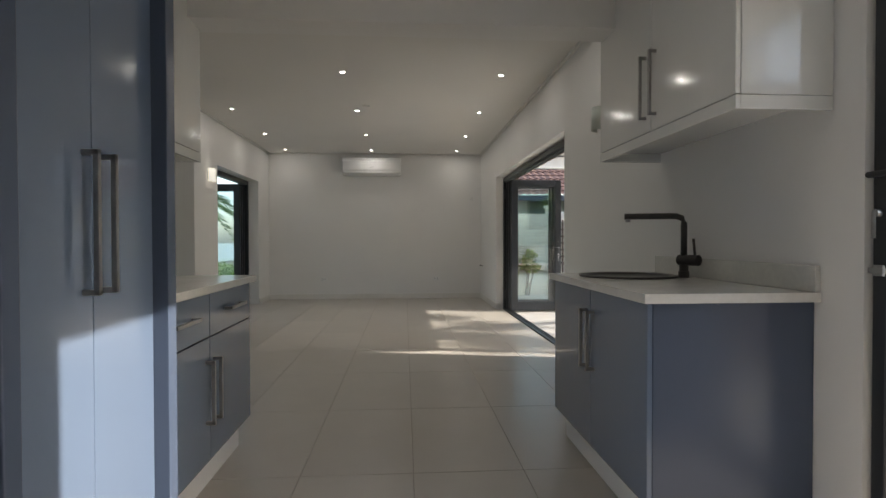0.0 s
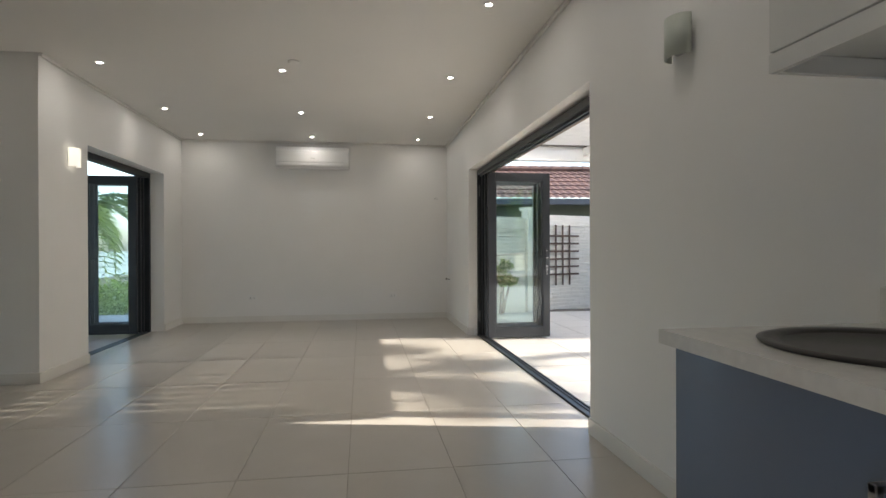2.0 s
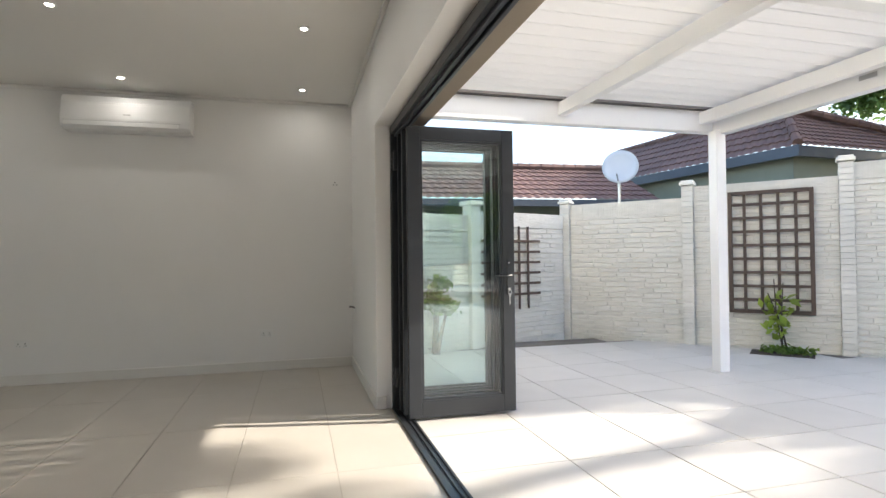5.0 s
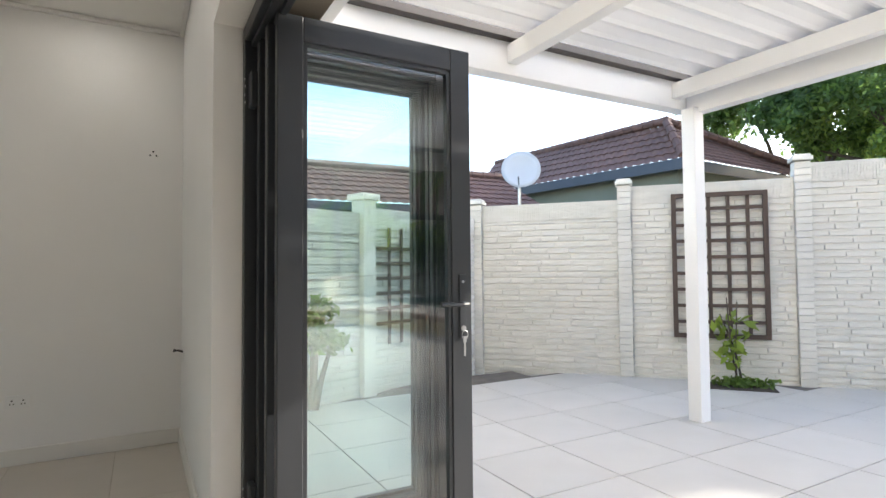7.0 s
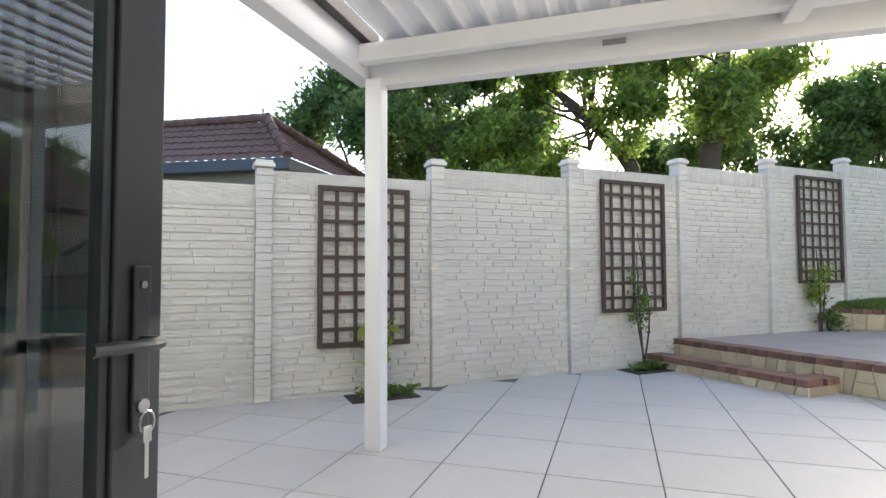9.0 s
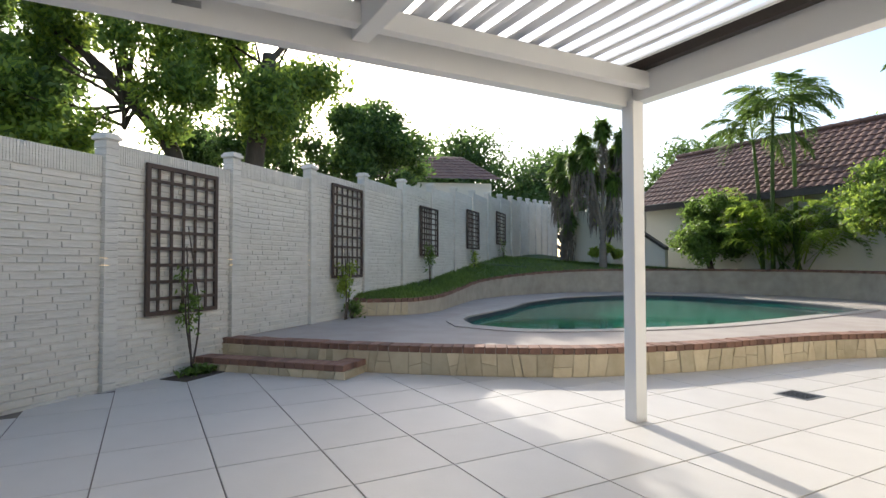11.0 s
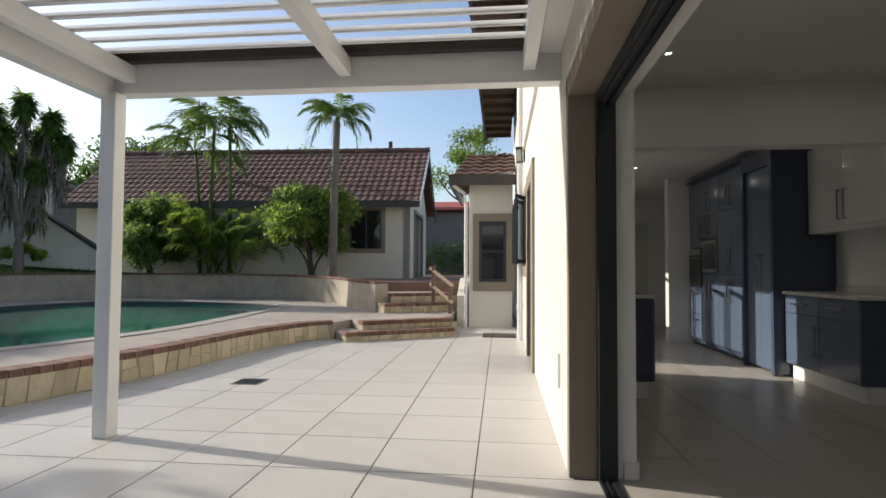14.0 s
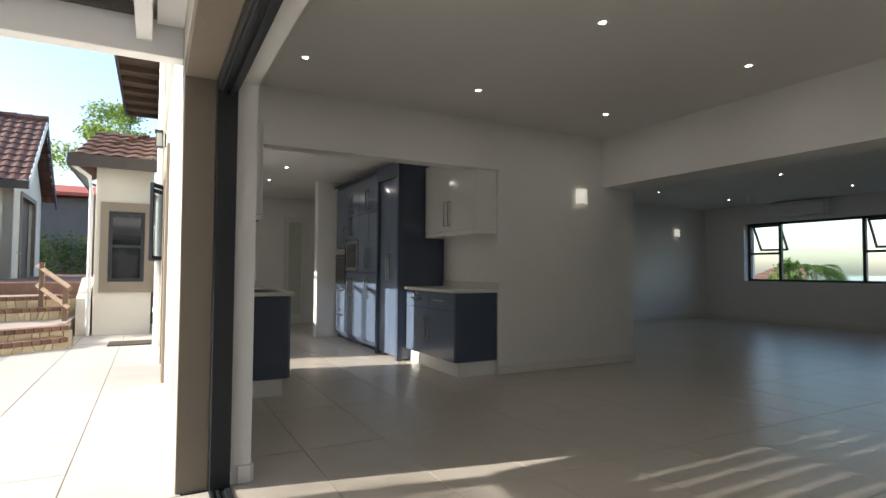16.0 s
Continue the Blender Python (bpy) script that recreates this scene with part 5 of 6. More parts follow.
for u in (0.93, 1.42, 1.92):
    gbox("window_frame", u - 0.025, u + 0.025, 0.06, 0.13, 1.78, 3.0, M_FRAME, win)
# gable end
GP = [(0.25, 0.4), (1.05, 0.4), (1.05, 3.0), (3.2, 3.0), (3.2, 0.4), (GD, 0.4), (GD, GE), (GD / 2, GR), (0.0, GE), (0.0, 0.4)]
gv_ = [garden(0.0, v, z) for v, z in GP] + [garden(0.22, v, z) for v, z in GP]
part("gable_wall", mesh_from("gable_wall", gv_, [tuple(range(10)), tuple(range(19, 9, -1))] + [(i, (i + 1) % 10, 10 + (i + 1) % 10, 10 + i) for i in range(10)]), M_EXT, gh)
# no door leaf here: a dark brown sheet paints the doorway's inner shade
gbox("doorway_shade", 0.12, 0.17, 1.05, 3.2, 0.4, 3.0, M_GUTTER, None, "dark sheet for the shade inside the open doorway")
for v0, v1, z0, z1 in ((0.9, 1.05, 0.86, 3.12), (3.2, 3.35, 0.86, 3.12), (1.05, 3.2, 3.0, 3.12)):
    gbox("door_surround", -0.04, 0.05, v0, v1, z0, z1, M_TAUPE, None, "taupe plaster surround")
ov = 0.35
tile_slope("roof_front", garden(-ov, -0.4, GE - 0.08), garden(GL + ov, -0.4, GE - 0.08), garden(GL + ov, GD / 2, GR + 0.08), garden(-ov, GD / 2, GR + 0.08), gh)
tile_slope("roof_back", garden(GL + ov, GD + 0.4, GE - 0.08), garden(-ov, GD + 0.4, GE - 0.08), garden(-ov, GD / 2, GR + 0.08), garden(GL + ov, GD / 2, GR + 0.08), gh)
ridge_tiles(gh, garden(-ov, GD / 2, GR + 0.13), garden(GL + ov, GD / 2, GR + 0.13))
gbox("fascia", -ov, GL + ov, -0.42, -0.38, GE - 0.26, GE - 0.06, M_GUTTER, None, "brown eave fascia")
for s_, (v0, v1) in enumerate(((-0.4, GD / 2), (GD + 0.4, GD / 2))):
    vs = [garden(u, v, z) for u in (-ov - 0.02, -ov + 0.02) for v, z in ((v0, GE - 0.26), (v1, GR - 0.1), (v1, GR + 0.12), (v0, GE - 0.04))]
    part("bargeboard", mesh_from("bargeboard", vs, BOXF), M_FASCIA if s_ else M_TRIM, gh, "painted gable board")
tp_ = thing("garden_tap", pose(*garden(-0.03, 0.35, 1.5)), "small outside tap on the gable wall", "tap")
part("spout", tube_mesh("spout", [(0, 0, 0), (-0.06, -0.02, 0), (-0.1, -0.03, -0.03)], 0.012, 8), M_STEEL, tp_)

# white house behind the lawn, with a sloping parapet
wh_ = thing("white_house", pose(22.9, -12.8, 0, 0, 0, 17), "shaded white house behind the garden trees", "house")
bpart("wall", [(-3.5, -1.7, 0, 5.0, 0.5, 4.0)], M_EXT, wh_, 0.0)
bpart("roof", [(-3.7, -1.5, -0.3, 5.2, 4.0, 4.15)], M_DISH, wh_, 0.02)
bpart("window", [(-2.9, -2.2, -0.03, 0.02, 2.6, 3.3)], M_GLASSD, wh_, 0.0)
low = thing("garden_wall", pose(15.3, -7.05, 0, 0, 0, 15), "white garden wall with a sloping brown coping", "garden wall")
vs = [(x, y, z) for y in (0, 0.22) for x, z in ((-0.6, 0.7), (3.2, 0.7), (3.2, 3.1), (1.6, 3.1), (-0.6, 1.6))]
part("wall", mesh_from("wall", vs, [(0, 1, 2, 3, 4), (9, 8, 7, 6, 5)] + [(i, i + 5, (i + 1) % 5 + 5, (i + 1) % 5) for i in range(5)]), M_EXT, low)
vs = [(x, y, z) for y in (-0.05, 0.27) for x, z in ((-0.6, 1.6), (1.6, 3.1), (1.6, 3.2), (-0.6, 1.7))]
part("coping", mesh_from("coping", vs, [(0, 1, 2, 3), (7, 6, 5, 4)] + [(i, i + 4, (i + 1) % 4 + 4, (i + 1) % 4) for i in range(4)]), M_GUTTER, low, "sloping brown coping")
fs_ = tagged(part("stairs_far", boxes_mesh("stairs_far", [(0, 1.6, 0.4 * i, 3.0, 1.0, 1.75 + 0.2 * i) for i in range(5)]), M_YARD), "brick steps at the far end of the lawn", "steps", kind="structure")
fp = wpt(22.0, 0.1)
fs_.matrix_basis = pose(float(fp[0]) - 1.5, float(fp[1]) - 0.5, 0, 0, 0, 222)

# far red roof and grey store
rd = thing("store_building", pose(4.2, -21.5, 0), "grey store with a flat red roof behind the yard", "outbuilding")
bpart("wall", [(-2.0, 4.0, -3, 0, 0.5, 4.3)], mat("grey_render", (0.20, 0.19, 0.18), 0.85, col2=(0.17, 0.16, 0.15), scale=2), rd, 0.0)
bpart("roof", [(-2.2, 4.4, -3.2, 0.5, 4.35, 4.45)], M_ROOFR, rd, 0.01, "red metal roof")
vs = [(-2.2, 0.5, 4.45), (4.4, 0.5, 4.45), (4.4, -3.2, 5.2), (-2.2, -3.2, 5.2), (-2.2, 0.5, 4.5), (4.4, 0.5, 4.5), (4.4, -3.2, 5.25), (-2.2, -3.2, 5.25)]
part("roof_sheet", mesh_from("roof_sheet", vs, BOXF), M_ROOFR, rd)

# annexe at the south end of the house
an = thing("house_annexe", pose(0, 0, 0), "cream annexe of the house with a small tiled roof", "annexe")
bpart("wall", [(2.5, 3.36, -5.6, -2.7, -0.1, 2.95)], M_EXT, an, 0.01)
aw = bpart("window", [(2.66, 3.12, -2.72, -2.69, 0.95, 2.05)], M_GLASSD, an, 0.0, "dark sash window")
bpart("window_frame", [(2.62, 2.68, -2.71, -2.66, 0.9, 2.1), (3.1, 3.16, -2.71, -2.66, 0.9, 2.1), (2.68, 3.1, -2.71, -2.66, 0.9, 0.96), (2.68, 3.1, -2.71, -2.66, 2.04, 2.1), (2.68, 3.1, -2.71, -2.67, 1.48, 1.53)], M_FRAME, aw, 0.003)
bpart("window_surround", [(2.45, 2.62, -2.705, -2.66, 0.72, 2.25), (3.16, 3.28, -2.705, -2.66, 0.72, 2.25), (2.62, 3.16, -2.705, -2.66, 0.72, 0.9), (2.62, 3.16, -2.705, -2.66, 2.1, 2.25)], M_TAUPE, aw, 0.003)
tile_slope("roof_tiles", (2.43, -2.35, 2.95), (3.72, -2.35, 2.95), (3.5, -4.2, 3.75), (2.43, -4.2, 3.75), an)
tile_slope("roof_side", (3.72, -2.35, 2.95), (3.72, -5.8, 2.95), (2.6, -5.8, 3.75), (2.6, -4.0, 3.75), an)
bpart("fascia", [(2.44, 3.74, -2.38, -2.34, 2.78, 2.98), (3.70, 3.74, -5.8, -2.38, 2.78, 2.98)], M_GUTTER, an, 0.004)
part("downpipe", tube_mesh("downpipe", [(3.66, -2.45, 2.8), (3.45, -2.62, 2.65), (3.42, -2.66, 2.4), (3.42, -2.66, 0.0)], 0.035, 10), M_PERG, an)
dpp = thing("downpipe", pose(XF + 0.06, -0.9, 0), "white rainwater downpipe on the house wall", "downpipe")
part("pipe", tube_mesh("pipe", [(0, 0, 0), (0, 0, 5.0)], 0.045, 12), M_PERG, dpp)
for z in (0.5, 1.7, 3.1, 4.4):
    part("bracket", tube_mesh("bracket", [(0, 0, z), (0, 0, z + 0.06)], 0.056, 12), M_PERG, dpp)
# upper roof eave
ev = thing("house_eave", pose(0, 0, 0), "dark timber eave and soffit of the upper roof", "eave")
bpart("soffit", [(2.44, 3.15, -7.6, 4.3, 5.02, 5.06)], M_TREL, ev, 0.0)
bpart("fascia", [(3.15, 3.19, -7.65, 4.3, 4.95, 5.15)], M_FASCIA, ev, 0.004)
for i in range(17):
    bpart("rafter", [(2.44, 3.14, -7.4 + 0.7 * i, -7.33 + 0.7 * i, 4.92, 5.02)], M_TREL, ev, 0.004)
tile_slope("roof_tiles", (3.2, -7.6, 5.1), (3.2, 4.3, 5.1), (0.0, 4.3, 6.8), (0.0, -7.6, 6.8), ev)
tagged(part("wall_outside_far", boxes_mesh("wall_outside_far", [(0.0, XO + 0.03, -8.0, -3.72, -0.1, 5.4)]), M_EXT), "cream plastered far wall of the house", "wall", kind="structure")
# casement windows of the kitchen, opened outwards
for y0, y1 in ((-0.55, 0.55), (-1.75, -0.75)):
    kw = thing("casement_window", pose(XF - 0.01, y0, 1.2), "black casement window opened outwards", "window", "kitchen windows")
    w = y1 - y0
    bpart("window_surround", [(0, 0.03, -0.14, 0, -0.16, 1.19), (-0.02, 0.03, w, w + 0.14, -0.16, 1.19), (-0.02, 0.03, 0, w, -0.16, 0), (-0.02, 0.03, 0, w, 1.05, 1.19)], M_TAUPE, kw, 0.004)
    bpart("window_frame", [(-0.1, -0.05, 0, 0.04, 0, 1.05), (-0.1, -0.05, w - 0.04, w, 0, 1.05), (-0.1, -0.05, w / 2 - 0.025, w / 2 + 0.025, 0, 1.05), (-0.1, -0.05, 0.04, w - 0.04, 0, 0.04), (-0.1, -0.05, 0.04, w - 0.04, 1.01, 1.05)], M_FRAME, kw, 0.003)
    for s_ in (0.04, w / 2 + 0.04):
        sh = bpart("sash", [(0, 0.035, 0, 0.04, 0, 0.97), (0.39, 0.425, 0, 0.04, 0, 0.97), (0.035, 0.39, 0, 0.04, 0, 0.05), (0.035, 0.39, 0, 0.04, 0.92, 0.97)], M_FRAME, kw, 0.003)
        sh.matrix_basis = pose(0.03, s_, 0.04, 0, 0, 68)
        gp = part("pane", mesh_from("pane", [(0.03, 0.02, 0.05), (0.4, 0.02, 0.05), (0.4, 0.02, 0.92), (0.03, 0.02, 0.92)], [(0, 1, 2, 3)]), M_GLASS, sh)
        gp.visible_shadow = False
lt = thing("wall_lantern", pose(XF - 0.004, -0.35, 2.82) @ Matrix.Scale(0.75, 4), "black outdoor wall lantern", "wall lamp")
bpart("lantern_frame", [(0, 0.03, -0.05, 0.05, 0.0, 0.3), (0.03, 0.2, -0.09, 0.09, 0.26, 0.3), (0.05, 0.19, -0.07, 0.07, -0.02, 0.0)] + [(x, x + 0.014, y, y + 0.014, 0, 0.26) for x in (0.06, 0.17) for y in (-0.066, 0.052)], M_FRAME, lt, 0.002)
bpart("lantern_glass", [(0.076, 0.168, -0.05, 0.05, 0.0, 0.25)], M_FROST, lt, 0.0)
bpx = thing("outlet_box", pose(XF - 0.002, 4.55, 0.5), "flat white cover plate on the outside wall", "socket")
bpart("box", [(0, 0.02, -0.045, 0.045, -0.11, 0.11)], M_PLASTIC, bpx, 0.004)
dm = thing("doormat", pose(2.62, -1.35, 0.0), "grey doormat on the paving by the wall", "doormat")
bpart("mat", [(-0.15, 0.42, -0.25, 0.25, 0.0, 0.018)], M_GUTTER, dm, 0.004)
dr = thing("drain_grate", pose(5.25, 2.85, 0.0), "dark metal floor drain grate in the patio", "drain")
bpart("frame", [(-0.14, 0.14, -0.14, -0.12, 0, 0.006), (-0.14, 0.14, 0.12, 0.14, 0, 0.006), (-0.14, -0.12, -0.12, 0.12, 0, 0.006), (0.12, 0.14, -0.12, 0.12, 0, 0.006)], M_HANDLE, dr, 0.001)
for i in range(6):
    bpart("bar", [(-0.12, 0.12, -0.105 + 0.038 * i, -0.085 + 0.038 * i, 0, 0.005)], M_FRAME, dr, 0.001)
hr = thing("handrail", pose(0, 0, 0), "weathered timber handrail beside the garden steps", "handrail")
for p in ((4.12, -3.1, 0.5), (3.72, -2.55, 0.05)):
    bpart("post", [(p[0] - 0.035, p[0] + 0.035, p[1] - 0.035, p[1] + 0.035, p[2] - 0.1, p[2] + 0.72)], M_RAILW, hr, 0.004)
for dz in (0.0, -0.33):
    a, b = Vector((4.2, -3.22, 1.16 + dz)), Vector((3.64, -2.42, 0.80 + dz))
    part("rail", tube_mesh("rail", [a, b], 0.045, 4), M_RAILW, hr)
rw = thing("ramp_wall", pose(0, 0, 0), "white rendered side wall of the garden steps", "garden wall")
vs = [(x, y, z) for x in (3.42, 3.6) for y, z in ((-4.6, -0.1), (-2.75, -0.1), (-2.75, 0.62), (-3.6, 0.95), (-4.6, 0.95))]
part("wall", mesh_from("wall", vs, [(0, 1, 2, 3, 4), (9, 8, 7, 6, 5)] + [(i, i + 5, (i + 1) % 5 + 5, (i + 1) % 5) for i in range(5)]), M_EXT, rw)

up_ = thing("utility_pole", pose(7.6, -15.5, 0.8), "dark timber utility pole with overhead wires", "utility pole")
part("pole", tube_mesh("pole", [(0, 0, 0), (0, 0, 6.0)], 0.11, 8, 0.09), M_BARK, up_)
for dz in (5.2, 5.6):
    part("wire", tube_mesh("wire", smooth_line([np.array((0, 0, dz)), np.array((9, 1.5, dz - 0.35)), np.array((20, 4, dz + 0.3))], 6), 0.012, 5), M_SLOT, up_)

# neighbour's house beyond the wall
nh = thing("neighbour_house", pose(0, 0, 0), "neighbour's sage house with a brown tiled hip roof", "house")
C0, C1, C2 = (12.3, 14.4), (11.4, 22.0), (19.5, 14.9)
EZ = 3.55
pk, pk2 = (14.6, 17.0, 5.55), (13.8, 24.0, 5.2)
tile_slope("roof_west", (*C0, EZ), (*C1, EZ), (pk2[0], pk2[1], pk2[2]), (pk[0] - 1.3, pk[1] - 1.3, 4.72), nh)
tile_slope("roof_south", (*C2, EZ), (*C0, EZ), (13.2, 15.6, 4.72), (17.0, 16.6, 4.9), nh)
ridge_tiles(nh, (12.35, 14.45, EZ + 0.1), (13.25, 15.6, 4.8))
ridge_tiles(nh, (13.25, 15.6, 4.82), (13.9, 24.0, 5.28))
ridge_tiles(nh, (13.25, 15.6, 4.82), (19.4, 15.2, 3.9))
tile_slope("roof_wing", (2.0, 17.9, 2.58), (10.9, 17.2, 2.58), (10.9, 19.4, 3.72), (2.0, 20.0, 3.72), nh)
ridge_tiles(nh, (2.0, 20.0, 3.8), (11.0, 19.4, 3.8))
vs = [(12.55, 14.75, -0.5), (19.5, 15.2, -0.5), (19.5, 22, -0.5), (11.75, 22, -0.5), (12.55, 14.75, EZ), (19.5, 15.2, EZ), (19.5, 22, EZ), (11.75, 22, EZ)]
part("wall", mesh_from("wall", vs, BOXF), M_GREENW, nh)
bpart("wing_wall", [(2.0, 11.8, 18.3, 19.8, -0.5, 2.6)], M_GREENW, nh, 0.0)
wgw = bpart("wing_window", [(4.6, 5.3, 18.26, 18.3, 1.2, 1.75)], M_PERG, nh, 0.0, "bright small window")
for a, b in ((C0, C1), (C0, C2)):
    a, b = np.array(a), np.array(b)
    d = (b - a) / np.linalg.norm(b - a)
    part("fascia", strip_wall_mesh("fascia", [a - d * 0.05, b], 0.05, EZ - 0.22, EZ + 0.03), M_FASCIA, nh, "dark blue gutter and fascia")
part("wing_fascia", strip_wall_mesh("wing_fascia", [(2.0, 17.88), (10.9, 17.18)], 0.05, 2.42, 2.60), M_FASCIA, nh)
ds = thing("satellite_dish", pose(7.70, 14.35, 1.94), "grey satellite dish on a pole behind the wall", "satellite dish")
part("pole", tube_mesh("pole", [(0, 0, -2.3), (0, 0, 0.75)], 0.03, 10), M_STEEL, ds)
dh = part("reflector", disc_mesh("reflector", [(0.02, 0.0), (0.16, 0.012), (0.27, 0.04), (0.35, 0.075), (0.35, 0.083), (0.27, 0.05), (0.16, 0.022), (0.02, 0.01)], 32), M_DISH, ds, smooth=True)
dh.matrix_basis = look((0, -0.05, 0.95), (4.6, 6.5, -1.2))
part("feed_arm", tube_mesh("feed_arm", [(-0.05, -0.06, 0.65), (-0.28, -0.35, 0.78)], 0.014, 8), M_HANDLE, ds)

# far roofs behind the boundary wall
nr = thing("far_house", pose(29, -6, 0, 0, 0, -20), "distant house with a dark tiled roof", "house")
bpart("wall", [(-3, 3, -2.5, 4, 0, 5.2)], M_EXT, nr, 0.0)
tile_slope("roof", (-3.5, 4.6, 5.3), (-3.5, -3.1, 5.3), (0, -1.6, 7.1), (0, 3, 7.1), nr, M_ROOF, 0.5, 0.5)
for px, py, w in ((-33, -12.0, 6), (-52, -6, 12), (-60, 14, 10)):
    h_ = thing("far_house", pose(px, py, -7.0), "white house with a terracotta roof down the hill", "house", "houses down the hill")
    bpart("wall", [(-3, 3, -w / 2, w / 2, 0, 6.6)], M_PERG, h_, 0.0)
    tile_slope("roof", (3.4, -w / 2 - 0.4, 6.6), (3.4, w / 2 + 0.4, 6.6), (0, w / 2 - 2, 8.4), (0, -w / 2 + 2, 8.4), h_, M_ROOF, 0.5, 0.5)


# ---------------------------------------------------------------- plants
def leaf_cloud(name, blobs, n, size, m, parent, shell=0.55, seed=1, droop=0.0, aspect=2.2):
    """Many small bent leaves filling uneven clumps (centre, radii)."""
    r = np.random.RandomState(seed)
    vol = np.array([b[1][0] * b[1][1] * b[1][2] for b in blobs]) ** 0.67
    idx = r.choice(len(blobs), n, p=vol / vol.sum())
    C = np.array([b[0] for b in blobs])[idx]
    R = np.array([b[1] for b in blobs])[idx]
    d = r.normal(size=(n, 3))
    d /= np.linalg.norm(d, axis=1)[:, None]
    rad = shell + (1 - shell) * r.rand(n) ** 0.6
    rad *= 1 + 0.24 * r.normal(size=n)
    P = C + d * R * rad[:, None]
    a = r.normal(size=(n, 3)) + np.array((0, 0, -droop))
    a /= np.linalg.norm(a, axis=1)[:, None]
    b = np.cross(a, r.normal(size=(n, 3)))
    b /= np.linalg.norm(b, axis=1)[:, None]
    s = size * (0.6 + 0.8 * r.rand(n))[:, None]
    u, v = a * s, b * s / aspect
    nn = np.cross(a, b) * s * 0.15
    V = np.stack([P - u * 0.5, P + v * 0.5 + nn, P + u * 0.5, P - v * 0.5 + nn], 1).reshape(-1, 3)
    me = bpy.data.meshes.new(name)
    me.vertices.add(4 * n)
    me.vertices.foreach_set("co", V.ravel())
    me.loops.add(4 * n)
    me.loops.foreach_set("vertex_index", np.arange(4 * n))
    me.polygons.add(n)
    me.polygons.foreach_set("loop_start", np.arange(0, 4 * n, 4))
    me.polygons.foreach_set("loop_total", np.full(n, 4))
    me.update(calc_edges=True)
    ob = part(name, me, m, parent)
    ob["kind"] = "stuff"
    return ob


def limb(parent, pts, r, r2, name="limb", m=M_BARK):
    pts = smooth_line([np.array(p) for p in pts], 4)
    return part(name, tube_mesh(name, pts, r, 9, r2), m, parent, smooth=True)


def tree(x, y, z, h, spread, label, m, seed, n=9000, size=0.2, bare=0.35, mats=None, nblob=14):
    r = random.Random(seed)
    th = thing("tree", pose(x, y, z), label, "tree", "garden trees")
    limb(th, [(0, 0, -0.2), (0.05 * h * r.uniform(-1, 1), 0.03 * h * r.uniform(-1, 1), h * bare * 0.6), (0.04 * h * r.uniform(-1, 1), 0, h * bare)], 0.035 * h, 0.024 * h, "trunk")
    blobs = []
    for i in range(nblob):
        a = 2 * math.pi * (i + r.random()) / nblob * 2.4
        q = r.uniform(0.15, 1.0)
        zz = h * (bare + 0.1 + (0.92 - bare) * (1 - 0.75 * q * q) * r.uniform(0.45, 1.0))
        px, py = spread * q * math.cos(a), spread * q * math.sin(a)
        rr = spread * r.uniform(0.2, 0.36) * (1.0 if nblob < 40 else 0.62)
        blobs.append(((px, py, zz), (rr, rr, rr * 0.72)))
        if i % (2 if nblob < 40 else 7) == 0:
            k = 1.0 if nblob < 40 else 1.9
            bend = (r.uniform(-0.16, 0.16) * spread, r.uniform(-0.16, 0.16) * spread)
            limb(th, [(0, 0, h * bare * 0.92), (px * 0.3 + bend[0], py * 0.3 + bend[1], h * bare + (zz - h * bare) * 0.4), (px * 0.6, py * 0.6, h * bare + (zz - h * bare) * 0.62), (px, py, zz)], 0.011 * h * k, 0.003 * h)
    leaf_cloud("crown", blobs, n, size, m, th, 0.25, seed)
    # lighter leaves further out: sunlight on the crown put into their colour
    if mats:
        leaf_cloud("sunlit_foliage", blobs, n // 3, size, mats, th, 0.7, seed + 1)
    return th


GAPS = ((9.3, 5.6, 0.75), (3.2, 4.9, 0.7), (6.1, 4.7, 0.6), (5.9, 6.3, 0.5), (11.6, 6.9, 0.6))
r_ = random.Random(77)
NEAR, UPR = [], []
while len(NEAR) + len(UPR) < 84:
    y, z, rr = r_.uniform(2.3, 12.2), r_.uniform(4.5, 9.4), r_.uniform(0.5, 0.85)
    if (y < 3.6 and z > 5.8) or (y < 5.4 and z > 7.6) or (y > 10.5 and z > 7.5) or any((y - a) ** 2 + (z - b) ** 2 < (c + 0.45 * rr) ** 2 for a, b, c in GAPS):
        continue
    (NEAR if y > 6.9 else UPR).append(((r_.uniform(-1.5, 1.5), y, z), (rr * 1.3, rr, rr * 0.75)))
UPR += [((r_.uniform(-0.5, 0.5), y, z), (0.5, 0.45, 0.22)) for y, z in ((2.3, 8.6), (3.0, 8.9), (3.6, 8.5), (4.3, 8.8), (2.8, 8.3))]


